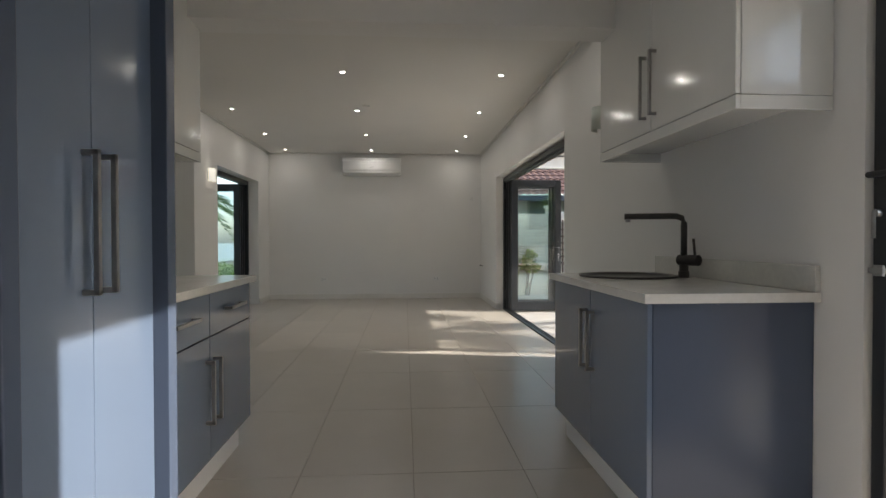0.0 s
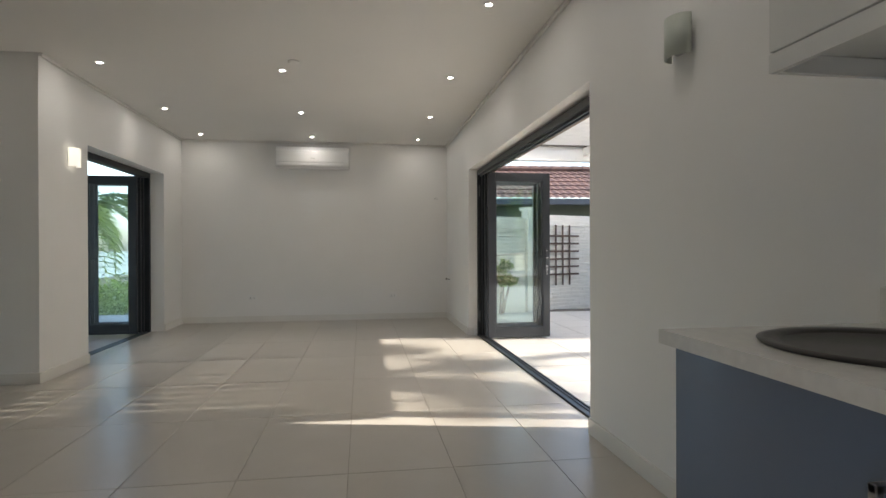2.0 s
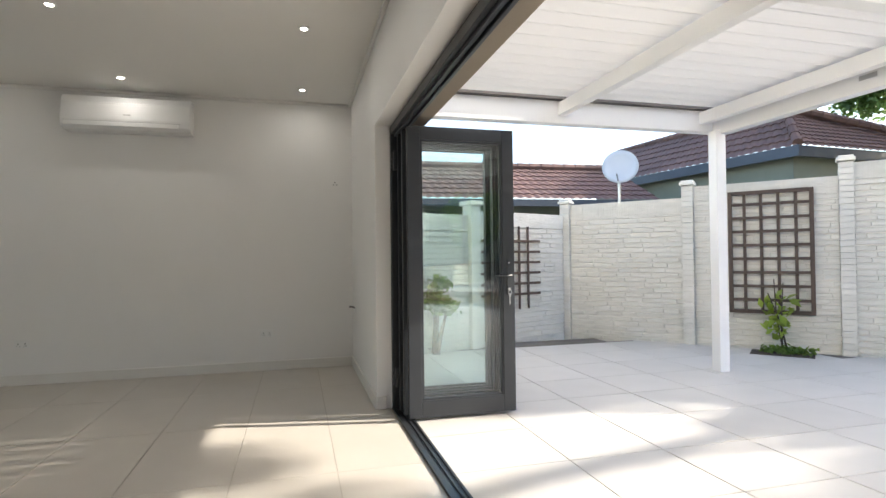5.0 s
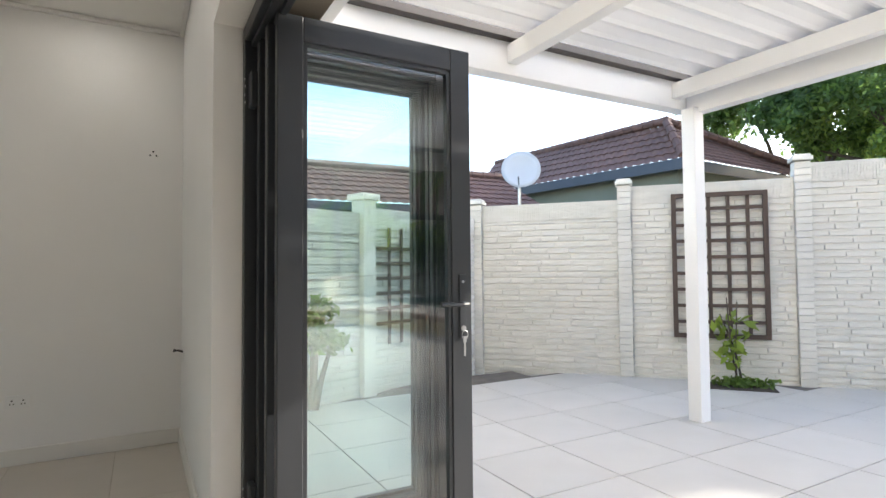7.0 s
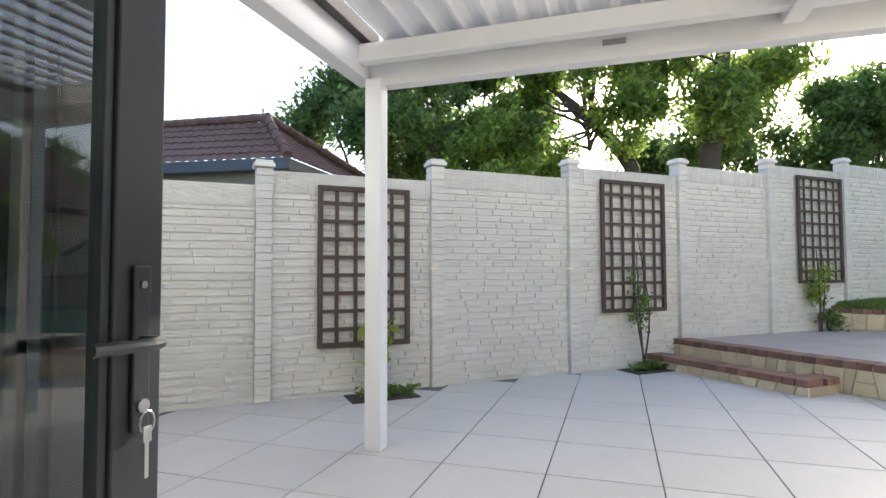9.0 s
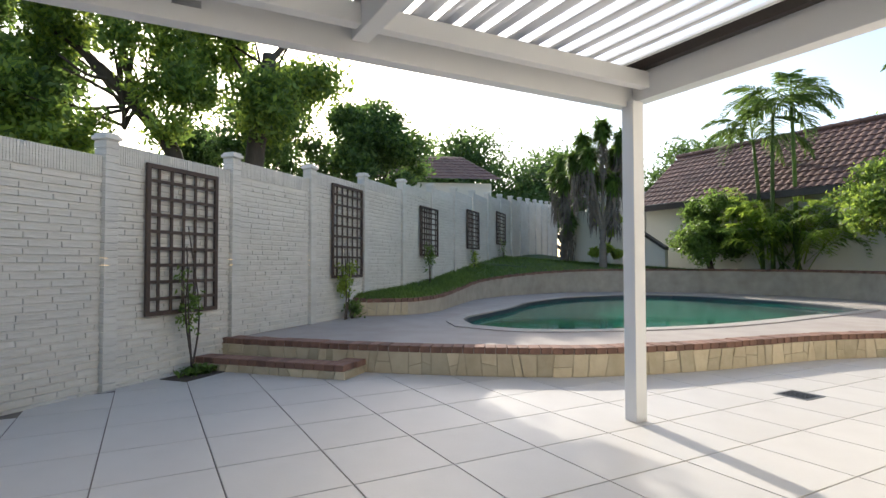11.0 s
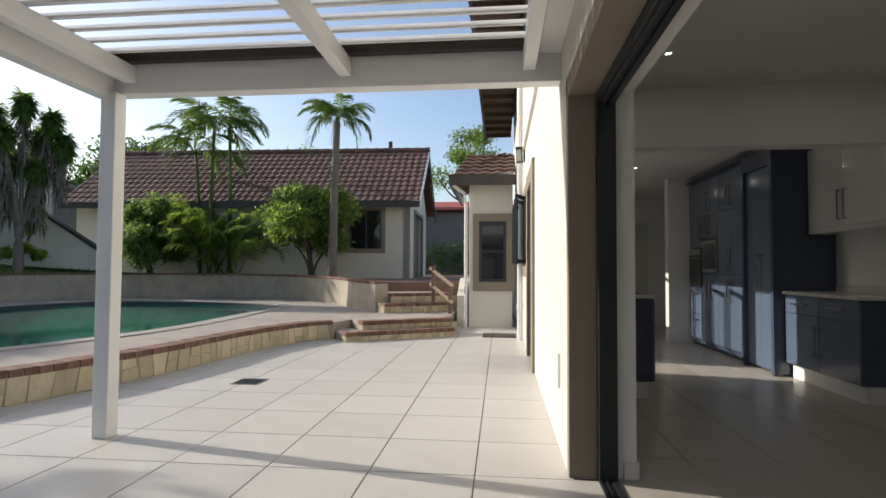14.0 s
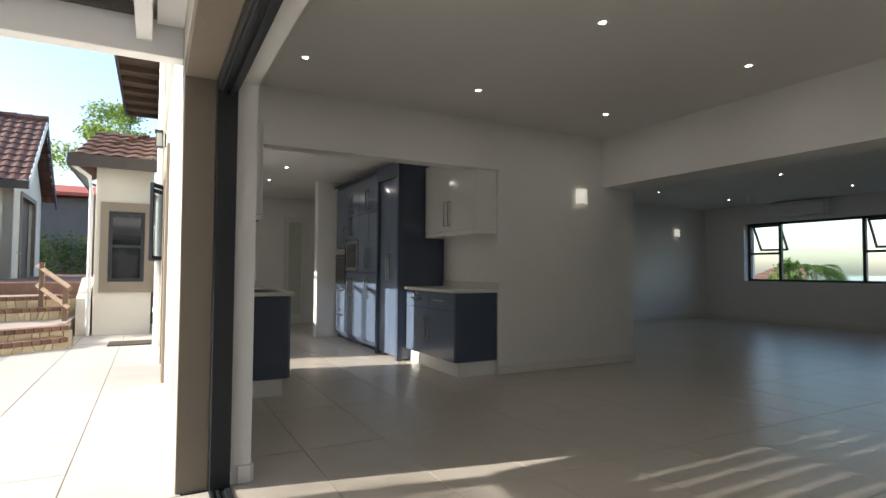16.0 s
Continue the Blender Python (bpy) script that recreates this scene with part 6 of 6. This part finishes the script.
def shade_tree(y0, lines, blobs, n, seed, label):
    th = thing("tree", pose(18.6, y0, 1.0), label, "tree", "garden trees")
    loc = [((b[0][0], b[0][1] - y0, b[0][2] - 1.0), b[1]) for b in blobs]
    for pts, r0, r1 in lines:
        limb(th, [(x, y - y0, z - 1.0) for x, y, z in pts], r0, r1, "trunk" if r0 > 0.2 else "limb")
    rr = random.Random(seed)
    root = lines[0][0][-1]
    for b in loc[::4]:
        a = (root[0] * 0.7, (root[1] - y0) * 0.7, (root[2] - 1.0) * rr.uniform(0.7, 0.95))
        m_ = tuple(a[k] * 0.45 + b[0][k] * 0.55 + rr.uniform(-0.35, 0.35) for k in range(3))
        limb(th, [a, m_, b[0]], 0.05, 0.015, "branch")
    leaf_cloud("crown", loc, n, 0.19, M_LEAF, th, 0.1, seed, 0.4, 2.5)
    # paler second layer of leaves paints the sunlit part of the crown
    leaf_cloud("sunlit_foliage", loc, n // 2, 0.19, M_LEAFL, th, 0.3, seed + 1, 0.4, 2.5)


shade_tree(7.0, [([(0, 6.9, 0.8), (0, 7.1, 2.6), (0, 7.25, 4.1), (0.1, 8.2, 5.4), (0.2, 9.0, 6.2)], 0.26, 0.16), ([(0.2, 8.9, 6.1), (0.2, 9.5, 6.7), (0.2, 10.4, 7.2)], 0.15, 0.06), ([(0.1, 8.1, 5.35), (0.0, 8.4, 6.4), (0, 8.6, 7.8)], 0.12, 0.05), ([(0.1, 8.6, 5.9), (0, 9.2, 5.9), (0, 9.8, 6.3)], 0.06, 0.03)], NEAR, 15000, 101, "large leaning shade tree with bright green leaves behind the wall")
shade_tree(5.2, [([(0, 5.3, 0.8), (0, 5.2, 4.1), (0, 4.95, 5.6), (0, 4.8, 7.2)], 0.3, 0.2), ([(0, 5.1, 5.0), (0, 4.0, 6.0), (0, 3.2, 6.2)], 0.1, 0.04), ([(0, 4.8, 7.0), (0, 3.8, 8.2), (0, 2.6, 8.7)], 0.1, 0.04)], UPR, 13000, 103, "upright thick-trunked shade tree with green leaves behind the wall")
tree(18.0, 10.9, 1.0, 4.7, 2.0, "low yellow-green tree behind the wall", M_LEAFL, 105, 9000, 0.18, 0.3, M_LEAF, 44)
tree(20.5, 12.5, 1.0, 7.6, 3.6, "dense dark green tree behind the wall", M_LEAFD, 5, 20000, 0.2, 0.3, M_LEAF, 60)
tree(22.5, 17.0, 0.5, 9.0, 4.2, "dark broad-leaved tree beyond the neighbour's roof", M_LEAFD, 6, 20000, 0.26, 0.3)
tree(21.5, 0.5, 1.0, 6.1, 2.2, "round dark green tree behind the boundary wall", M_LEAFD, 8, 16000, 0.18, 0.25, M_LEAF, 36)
tree(24.5, 4.0, 1.0, 6.4, 3.4, "green tree behind the boundary wall", M_LEAFD, 18, 14000, 0.2, 0.3)
tree(37.0, -12.0, 1.0, 9.0, 6.0, "distant dark tree on the skyline", M_LEAFD, 9, 16000, 0.34, 0.12, None, 34)
tree(34.0, -20.0, 1.0, 8.4, 6.0, "distant dark tree on the skyline", M_LEAFD, 10, 16000, 0.34, 0.1, None, 34)
tree(26.0, -24.0, 1.0, 7.6, 5.0, "distant green tree on the skyline", M_LEAFD, 11, 16000, 0.34, 0.1, None, 34)
tree(4.6, -28.0, 0.8, 9.6, 3.6, "airy green tree behind the outbuilding", M_LEAF, 12, 5000, 0.22, 0.35)
tree(13.0, -21.0, 0.8, 6.8, 3.2, "yellow-green tree behind the outbuilding", M_LEAFL, 13, 5000, 0.2, 0.3)
tree(19.0, -16.0, 0.8, 6.2, 3.0, "dark green tree behind the outbuilding", M_LEAFD, 14, 5000, 0.22, 0.25)
tree(-28.3, -10.5, -7.5, 10.2, 2.6, "green tree seen through the dining room window", M_LEAF, 15, 5000, 0.3, 0.4)


def shrub(name, x, y, z, blobs, n, size, m, label, seed, stems=5, m2=None):
    th = thing(name, pose(x, y, z), label, "shrub")
    r = random.Random(seed)
    for i in range(stems):
        b = blobs[i % len(blobs)][0]
        limb(th, [(r.uniform(-0.1, 0.1), r.uniform(-0.1, 0.1), -0.1), (b[0] * 0.3, b[1] * 0.3, b[2] * 0.5), b], 0.045, 0.012, "stem")
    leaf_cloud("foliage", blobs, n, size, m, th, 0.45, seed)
    # outermost leaves take a lighter colour in place of sun on the bush
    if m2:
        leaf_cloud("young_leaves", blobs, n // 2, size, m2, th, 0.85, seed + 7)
    return th


def ball_blobs(w, h0, h1, n, seed):
    r = random.Random(seed)
    out = []
    for i in range(n):
        a, q = r.uniform(0, 6.28), math.sqrt(r.random())
        z = r.uniform(h0, h1)
        k = 1 - 0.5 * abs((z - (h0 + h1) / 2) / (h1 - h0)) * 2 * 0.6
        out.append(((w * q * k * math.cos(a), w * q * k * math.sin(a), z), (w * 0.36, w * 0.36, w * 0.30)))
    return out


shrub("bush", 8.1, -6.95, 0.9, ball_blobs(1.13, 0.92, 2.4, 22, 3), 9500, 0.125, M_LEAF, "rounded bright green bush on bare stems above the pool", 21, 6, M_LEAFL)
shrub("bush", 13.4, -7.5, 0.9, ball_blobs(1.2, 0.5, 2.25, 18, 4), 10000, 0.13, M_LEAF, "dark green bush under the palms", 22, 4)
shrub("bush", 15.9, -5.6, 1.0, ball_blobs(0.5, 0.3, 2.0, 8, 5), 2500, 0.14, M_LEAFL, "yellow-green shrub against the white wall", 23, 3)


def frond_mesh(name, length, droop, n=34, w=0.42, seed=0, rise=0.62, hang=(0.25, 0.75)):
    """A feather palm frond: a bent rib with hanging leaflets to both sides, along +x."""
    r = random.Random(seed)
    vs, fs = [], []
    rib = []
    for i in range(n + 1):
        t = i / n
        rib.append(np.array((length * (t - 0.16 * droop * t * t), 0, length * (rise * t - droop * t * t))))
    for i in range(n):
        a, b = rib[i], rib[i + 1]
        k = len(vs)
        wr = 0.012 * (1 - 0.8 * i / n)
        vs += [a + (0, wr, 0), a - (0, wr, 0), b - (0, wr, 0), b + (0, wr, 0)]
        fs.append((k, k + 1, k + 2, k + 3))
        t = i / n
        if t < 0.14:
            continue
        ll = w * (math.sin(math.pi * (0.18 + 0.78 * t)) ** 0.6) * r.uniform(0.8, 1.15)
        for sgn in (-1, 1):
            tip = a + np.array((ll * r.uniform(0.45, 0.7), sgn * ll * 0.72, -ll * r.uniform(*hang)))
            mid = a * 0.5 + tip * 0.5 + np.array((0, 0, 0.10 * ll))
            wd_ = np.array((0.012, 0, 0.002))
            k = len(vs)
            vs += [a - wd_ * 0.6, a + wd_ * 0.6, mid + wd_, mid - wd_, tip]
            fs += [(k, k + 1, k + 2, k + 3), (k + 3, k + 2, k + 4)]
    return mesh_from(name, vs, fs)


FR = [frond_mesh("frond", 1.0, dr_, 36, 0.30, i) for i, dr_ in enumerate((1.1, 1.4, 1.75, 0.95))]
FRL = [frond_mesh("frond", 1.0, dr_, 40, 0.25, i + 9, 1.7, (-0.15, 0.3)) for i, dr_ in enumerate((0.95, 1.2, 1.45, 1.1))]
FRD = [f_.copy() for f_ in FRL]
FRU = [frond_mesh("frond", 1.0, dr_, 44, 0.3, i + 19, 1.05, (0.2, 0.7)) for i, dr_ in enumerate((1.1, 1.35, 1.6, 1.2))]
for f_, g_, u_, d_ in zip(FR, FRL, FRU, FRD):
    f_.materials.append(M_PALM)
    d_.materials.append(M_LEAF)
    u_.materials.append(M_PALM)
    g_.materials.append(M_LEAFL)


def palm(x, y, z, h, r0, fl, nf, label, seed, lean=(0, 0), bark=M_PBARK, up=0.0):
    r = random.Random(seed)
    th = thing("palm_tree", pose(x, y, z), label, "palm tree", "palms")
    pts = [(0, 0, -0.2), (lean[0] * 0.3, lean[1] * 0.3, h * 0.5), (lean[0], lean[1], h)]
    limb(th, pts, r0, r0 * 0.7, "trunk", bark)
    for i in range(nf):
        ob = part("frond", (FRU if up > 0.1 else FR)[r.randrange(4)], None, th)
        sc = fl * r.uniform(0.8, 1.15)
        ob.matrix_basis = Matrix.Translation((lean[0], lean[1], h)) @ Euler((r.uniform(-0.2, 0.2), r.uniform(-0.45, 0.45) - (0.1 if up > 0.1 else up), 2 * math.pi * i / nf + r.uniform(-0.3, 0.3))).to_matrix().to_4x4() @ Matrix.Scale(sc, 4)
    return th


palm(7.27, -6.23, 0.9, 4.25, 0.13, 1.2, 20, "tall single-stemmed palm by the outbuilding", 31, (-0.1, 0.05), M_PBARK, 0.3)
for i, (dx, dy, hh) in enumerate(((0, 0, 3.75), (-0.45, -0.4, 3.95), (0.3, -0.2, 3.2))):
    palm(11.75 + dx * 1.2, -7.95 + dy * 0.6, 0.9, hh * 1.2, 0.065, 1.8, 10, "slender clustered palm with arching fronds", 40 + i, (0.15 * i - 0.1, 0.05), M_PALM, 0.4)
ar = thing("areca_palm", pose(11.4, -7.9, 0.9), "bushy yellow-green areca palm clump above the pool", "palm tree", "palms")
r_ = random.Random(9)
for i in range(75):
    ob = part("frond", (FRD, FRL, FRL, FRL)[r_.randrange(4)][r_.randrange(4)], None, ar)
    q = r_.random()
    ob.matrix_basis = Matrix.Translation((r_.uniform(-0.75, 0.75), r_.uniform(-0.25, 0.25), 0.05 + 1.1 * q)) @ Euler((r_.uniform(-0.2, 0.2), r_.uniform(-0.15, 0.4), r_.uniform(0, 6.28))).to_matrix().to_4x4() @ Matrix.Scale(r_.uniform(1.35, 2.05), 4)
for i in range(7):
    limb(ar, [(r_.uniform(-0.4, 0.4), r_.uniform(-0.3, 0.3), -0.1), (r_.uniform(-0.4, 0.4), r_.uniform(-0.3, 0.3), 0.8), (r_.uniform(-0.5, 0.5), r_.uniform(-0.3, 0.3), 1.5)], 0.03, 0.02, "stem", M_PALM)


def dracaena(x, y, z, heads, label, seed, trunk=1.2):
    r = random.Random(seed)
    th = thing("dracaena", pose(x, y, z), label, "tree", "garden trees")
    limb(th, [(0, 0, -0.2), (0.03, 0, trunk * 0.5), (0, 0, trunk)], 0.13, 0.10, "trunk", M_PBARK)
    for hx, hy, hz in heads:
        limb(th, [(0, 0, trunk * 0.9), (hx * 0.5, hy * 0.5, trunk + (hz - trunk) * 0.45), (hx, hy, hz)], 0.06, 0.04, "branch", M_PBARK)
        vs, fs = [], []
        for i in range(460):
            a = r.uniform(0, 6.28)
            el = r.uniform(-1.1, 0.75)
            ln = r.uniform(0.26, 0.52)
            o = np.array((hx, hy, hz + r.uniform(-0.3, 0.15)))
            d = np.array((math.cos(a) * math.cos(el), math.sin(a) * math.cos(el), math.sin(el)))
            sd = np.array((-math.sin(a), math.cos(a), 0)) * 0.04
            m_ = o + d * ln * 0.55
            t = o + d * ln + np.array((0, 0, -0.12))
            k = len(vs)
            vs += [o - sd * 0.5, o + sd * 0.5, m_ + sd, m_ - sd, t]
            fs += [(k, k + 1, k + 2, k + 3), (k + 3, k + 2, k + 4)]
        part("leaf_rosette", mesh_from("leaf_rosette", vs, fs), M_LEAF, th)
        vs, fs = [], []
        for i in range(150):
            a, q = r.uniform(0, 6.28), r.uniform(0.05, 0.22)
            o = np.array((hx * 0.95 + 0.05 * math.cos(a), hy * 0.95 + 0.05 * math.sin(a), hz - r.uniform(0.3, 1.5)))
            t = o + np.array((q * math.cos(a), q * math.sin(a), -r.uniform(0.35, 0.7)))
            m_ = o * 0.5 + t * 0.5 + np.array((0.6 * q * math.cos(a), 0.6 * q * math.sin(a), 0.08))
            sd = np.array((-math.sin(a), math.cos(a), 0)) * 0.016
            k = len(vs)
            vs += [o - sd, o + sd, m_ + sd, m_ - sd, t]
            fs += [(k, k + 1, k + 2, k + 3), (k + 3, k + 2, k + 4)]
        part("dead_foliage", mesh_from("dead_foliage", vs, fs), M_PBARK, th, "hanging grey-brown dead leaves")["kind"] = "stuff"
    return th


dracaena(15.4, -5.0, 0.95, [(0, 0, 4.6), (0.55, 0.33, 4.25), (-0.55, -0.3, 4.2), (0.8, 0.45, 3.7), (-0.8, -0.45, 3.6), (0.1, 0.5, 3.7), (0.0, -0.5, 3.8), (0.35, 0.1, 3.0), (-0.3, -0.2, 2.9)], "many-headed dracaena tree with drooping straps", 51, 1.3)
dracaena(18.0, -5.6, 1.3, [(0, 0, 3.7), (0.3, 0.1, 3.2), (-0.35, 0.2, 2.9), (0.1, -0.2, 2.3), (-0.2, -0.1, 1.6)], "shaggy dracaena against the white wall", 52, 0.6)


def climber(s, z, h, n, seed, flip=1, label="young climbing shrub at the foot of the trellis", sz=0.075, wide=0.28):
    p = wpt(s, 0.16)
    th = thing("climbing_plant", pose(float(p[0]), float(p[1]), z, 0, 0, wang), label, "plant", "plants along the wall")
    r = random.Random(seed)
    bl = []
    for i in range(3):
        a = [(0.03 * i, 0, -0.05), (r.uniform(-0.1, 0.1), -0.03, h * 0.4), (r.uniform(-wide, wide) * 0.6, -0.02, h * r.uniform(0.7, 1.0))]
        limb(th, a, 0.012, 0.005, "stem")
        for k in range(4):
            t = r.uniform(0.25, 1)
            bl.append(((a[2][0] * t + r.uniform(-0.1, 0.1), r.uniform(-0.1, 0.05), h * t * r.uniform(0.8, 1.02)), (wide * 0.4, 0.1, 0.12)))
    leaf_cloud("leaves", bl, n, sz, M_LEAFL if seed % 2 else M_LEAF, th, 0.2, seed)
    return th


def bed(s, w=0.62, d=0.34):
    p = wpt(s, 0.25)
    b_ = thing("planting_bed", pose(float(p[0]), float(p[1]), 0, 0, 0, wang), "dark soil cut-out in the paving with low grass", "planting bed", "planting beds")
    bpart("soil", [(-w / 2, w / 2, -d / 2, d / 2, -0.05, 0.006)], M_SOIL, b_, 0.003)
    leaf_cloud("grass_tuft", [((0.05, 0.02, 0.04), (w * 0.42, d * 0.4, 0.05))], 260, 0.07, M_LEAF, b_, 0.1, int(s * 10) + 3)
    return b_


bed(0.85)
bed(3.95)
climber(0.85, 0.0, 0.85, 62, 61, sz=0.13, label="leafy young shrub in front of the trellis")
climber(3.95, 0.0, 1.55, 190, 62, sz=0.06, wide=0.16)
climber(7.1, TZ, 1.15, 420, 63, sz=0.06, wide=0.2, label="dense green creeper at the foot of the trellis")
climber(7.3, TZ, 0.25, 260, 68, sz=0.07, wide=0.35, label="low green plant on the terrace by the wall")
climber(10.75, 0.62, 1.0, 260, 64, sz=0.06, wide=0.3)
climber(14.1, 0.85, 0.75, 240, 65, sz=0.06, wide=0.3)
climber(17.5, 1.05, 0.9, 160, 66, sz=0.06, wide=0.2)
shrub("bush", 3.0, 11.0, -0.35, ball_blobs(0.35, 0.6, 1.3, 6, 6), 500, 0.10, M_LEAF, "small shrub by the return wall", 71, 4)
shd = thing("hedge", pose(4.6, -20.2, 0.8), "dark shaded hedge in front of the store", "hedge")
leaf_cloud("foliage", [((-1.6 + 0.8 * i, 0, 0.9), (0.7, 0.5, 0.9)) for i in range(6)], 3500, 0.14, M_LEAFD, shd, 0.5, 91)
# west garden: hedge, palm
hg = thing("hedge", pose(-6.0, 14.0, -0.5), "thick clipped green hedge beyond the terrace", "hedge")
leaf_cloud("foliage", [((-5.0 + 1.1 * i, -4.6 + 0.95 * i + 0.3 * math.sin(i * 2.1), 0.55), (1.0, 0.9, 0.5 + 0.08 * math.sin(i * 1.7))) for i in range(11)], 22000, 0.09, M_LEAF, hg, 0.6, 81)
leaf_cloud("inner_foliage", [((-5.0 + 1.1 * i, -4.6 + 0.95 * i, 0.4), (1.0, 0.9, 0.5)) for i in range(11)], 9000, 0.11, M_LEAF, hg, 0.5, 82)
palm(-5.8, 15.2, -0.6, 2.5, 0.2, 1.75, 30, "broad feathery palm beyond the hedge", 83, (0.1, 0.0), M_PBARK, 0.05)
palm(-38.0, -13.0, -5.0, 6.2, 0.2, 2.8, 22, "distant palm seen through the window", 84)

# ---------------------------------------------------------------- tiles, laid last
ITW, ITL, G = 0.535, 1.005, 0.0018
TI = boxes_mesh("floor_tile", [(G, ITW - G, G, ITL - G, -0.008, 0.0)], 0.0015)
TI.materials.append(M_FLOOR)
fl = bpy.data.objects["floor"]
rest = []
ix0 = 0.02
for i in range(-5, 5):
    for j in range(-4, 8):
        x, y = ix0 + i * ITW, 3.66 + j * ITL
        if x + ITW < -2.45 or y < -1.0 or y > 10.6:
            rest.append((x, y))
            continue
        if x + ITW > XO - 0.22 or (x < -0.87 and y < 2.7) or y + ITL > 10.6 + 0.35:
            x1, y1 = min(x + ITW, XO - 0.225), min(y + ITL, 10.6)
            if x1 - x > 0.03:
                bpart("floor_tile", [(x + G, x1 - G, y + G, y1 - G, -0.008, 0.0)], M_FLOOR, fl, 0.0)
            continue
        ob = part("floor_tile", TI, None, fl)
        ob.matrix_basis = pose(x, y, 0)
rest += [(ix0 + i * ITW, 3.66 + j * ITL) for i in range(-19, -5) for j in range(-5, 7)] + [(ix0 + i * ITW, 3.66 + j * ITL) for i in range(-2, 4) for j in range(-8, -4)]
rb = [(x + G, min(x + ITW, XO - 0.225) - G, y + G, y + ITL - G, -0.008, 0.0) for x, y in set(rest)]
ob = part("far_floor_tiles", boxes_mesh("far_floor_tiles", rb), M_FLOOR, fl)
tagged(ob, kind="stuff")
PT_ = 0.6
TP = boxes_mesh("paving_tile", [(0.004, PT_ - 0.004, 0.004, PT_ - 0.004, -0.03, 0.0)], 0.003)
TP.materials.append(M_PATIO)
ncount = 0
for i in range(0, 11):
    for j in range(-12, 15):
        x, y = 2.88 + i * PT_, 2.68 + j * PT_
        c = np.array((x + 0.3, y + 0.3))
        dist = (c - WP) @ WN
        # inside the boundary wall, short of the terrace edge
        lim = np.interp(y, [-1.5, -0.4, 0.64, 2.32, 3.72, 4.39, 5.2, 6.02, 7.3], [5.0, 5.9, 6.2, 6.45, 6.85, 7.2, 7.8, 8.1, 8.9])
        if x > lim + 0.15 or dist < -0.15 or y > 11.0:
            continue
        if min((np.array((x + a, y + b)) - WP) @ WN for a in (0, PT_) for b in (0, PT_)) < 0.0:
            bpart("paving_tile", [(x + 0.003, x + PT_ - 0.003, y + 0.003, y + PT_ - 0.003, -0.03, 0.0)], M_PATIO, pat, 0.0)
            continue
        ob = part("paving_tile", TP, None, pat)
        ob.matrix_basis = pose(x, y, 0)
for j in range(-12, 15):
    y = 2.68 + j * PT_
    bpart("paving_tile", [((XF - 0.02 if y + 0.3 < DY0 else XO + 0.01) if not DY0 < y + 0.3 < DY1 else FXo + 0.002, 2.877, y + 0.003, y + PT_ - 0.003, -0.03, 0.0)], M_PATIO, pat, 0.0)
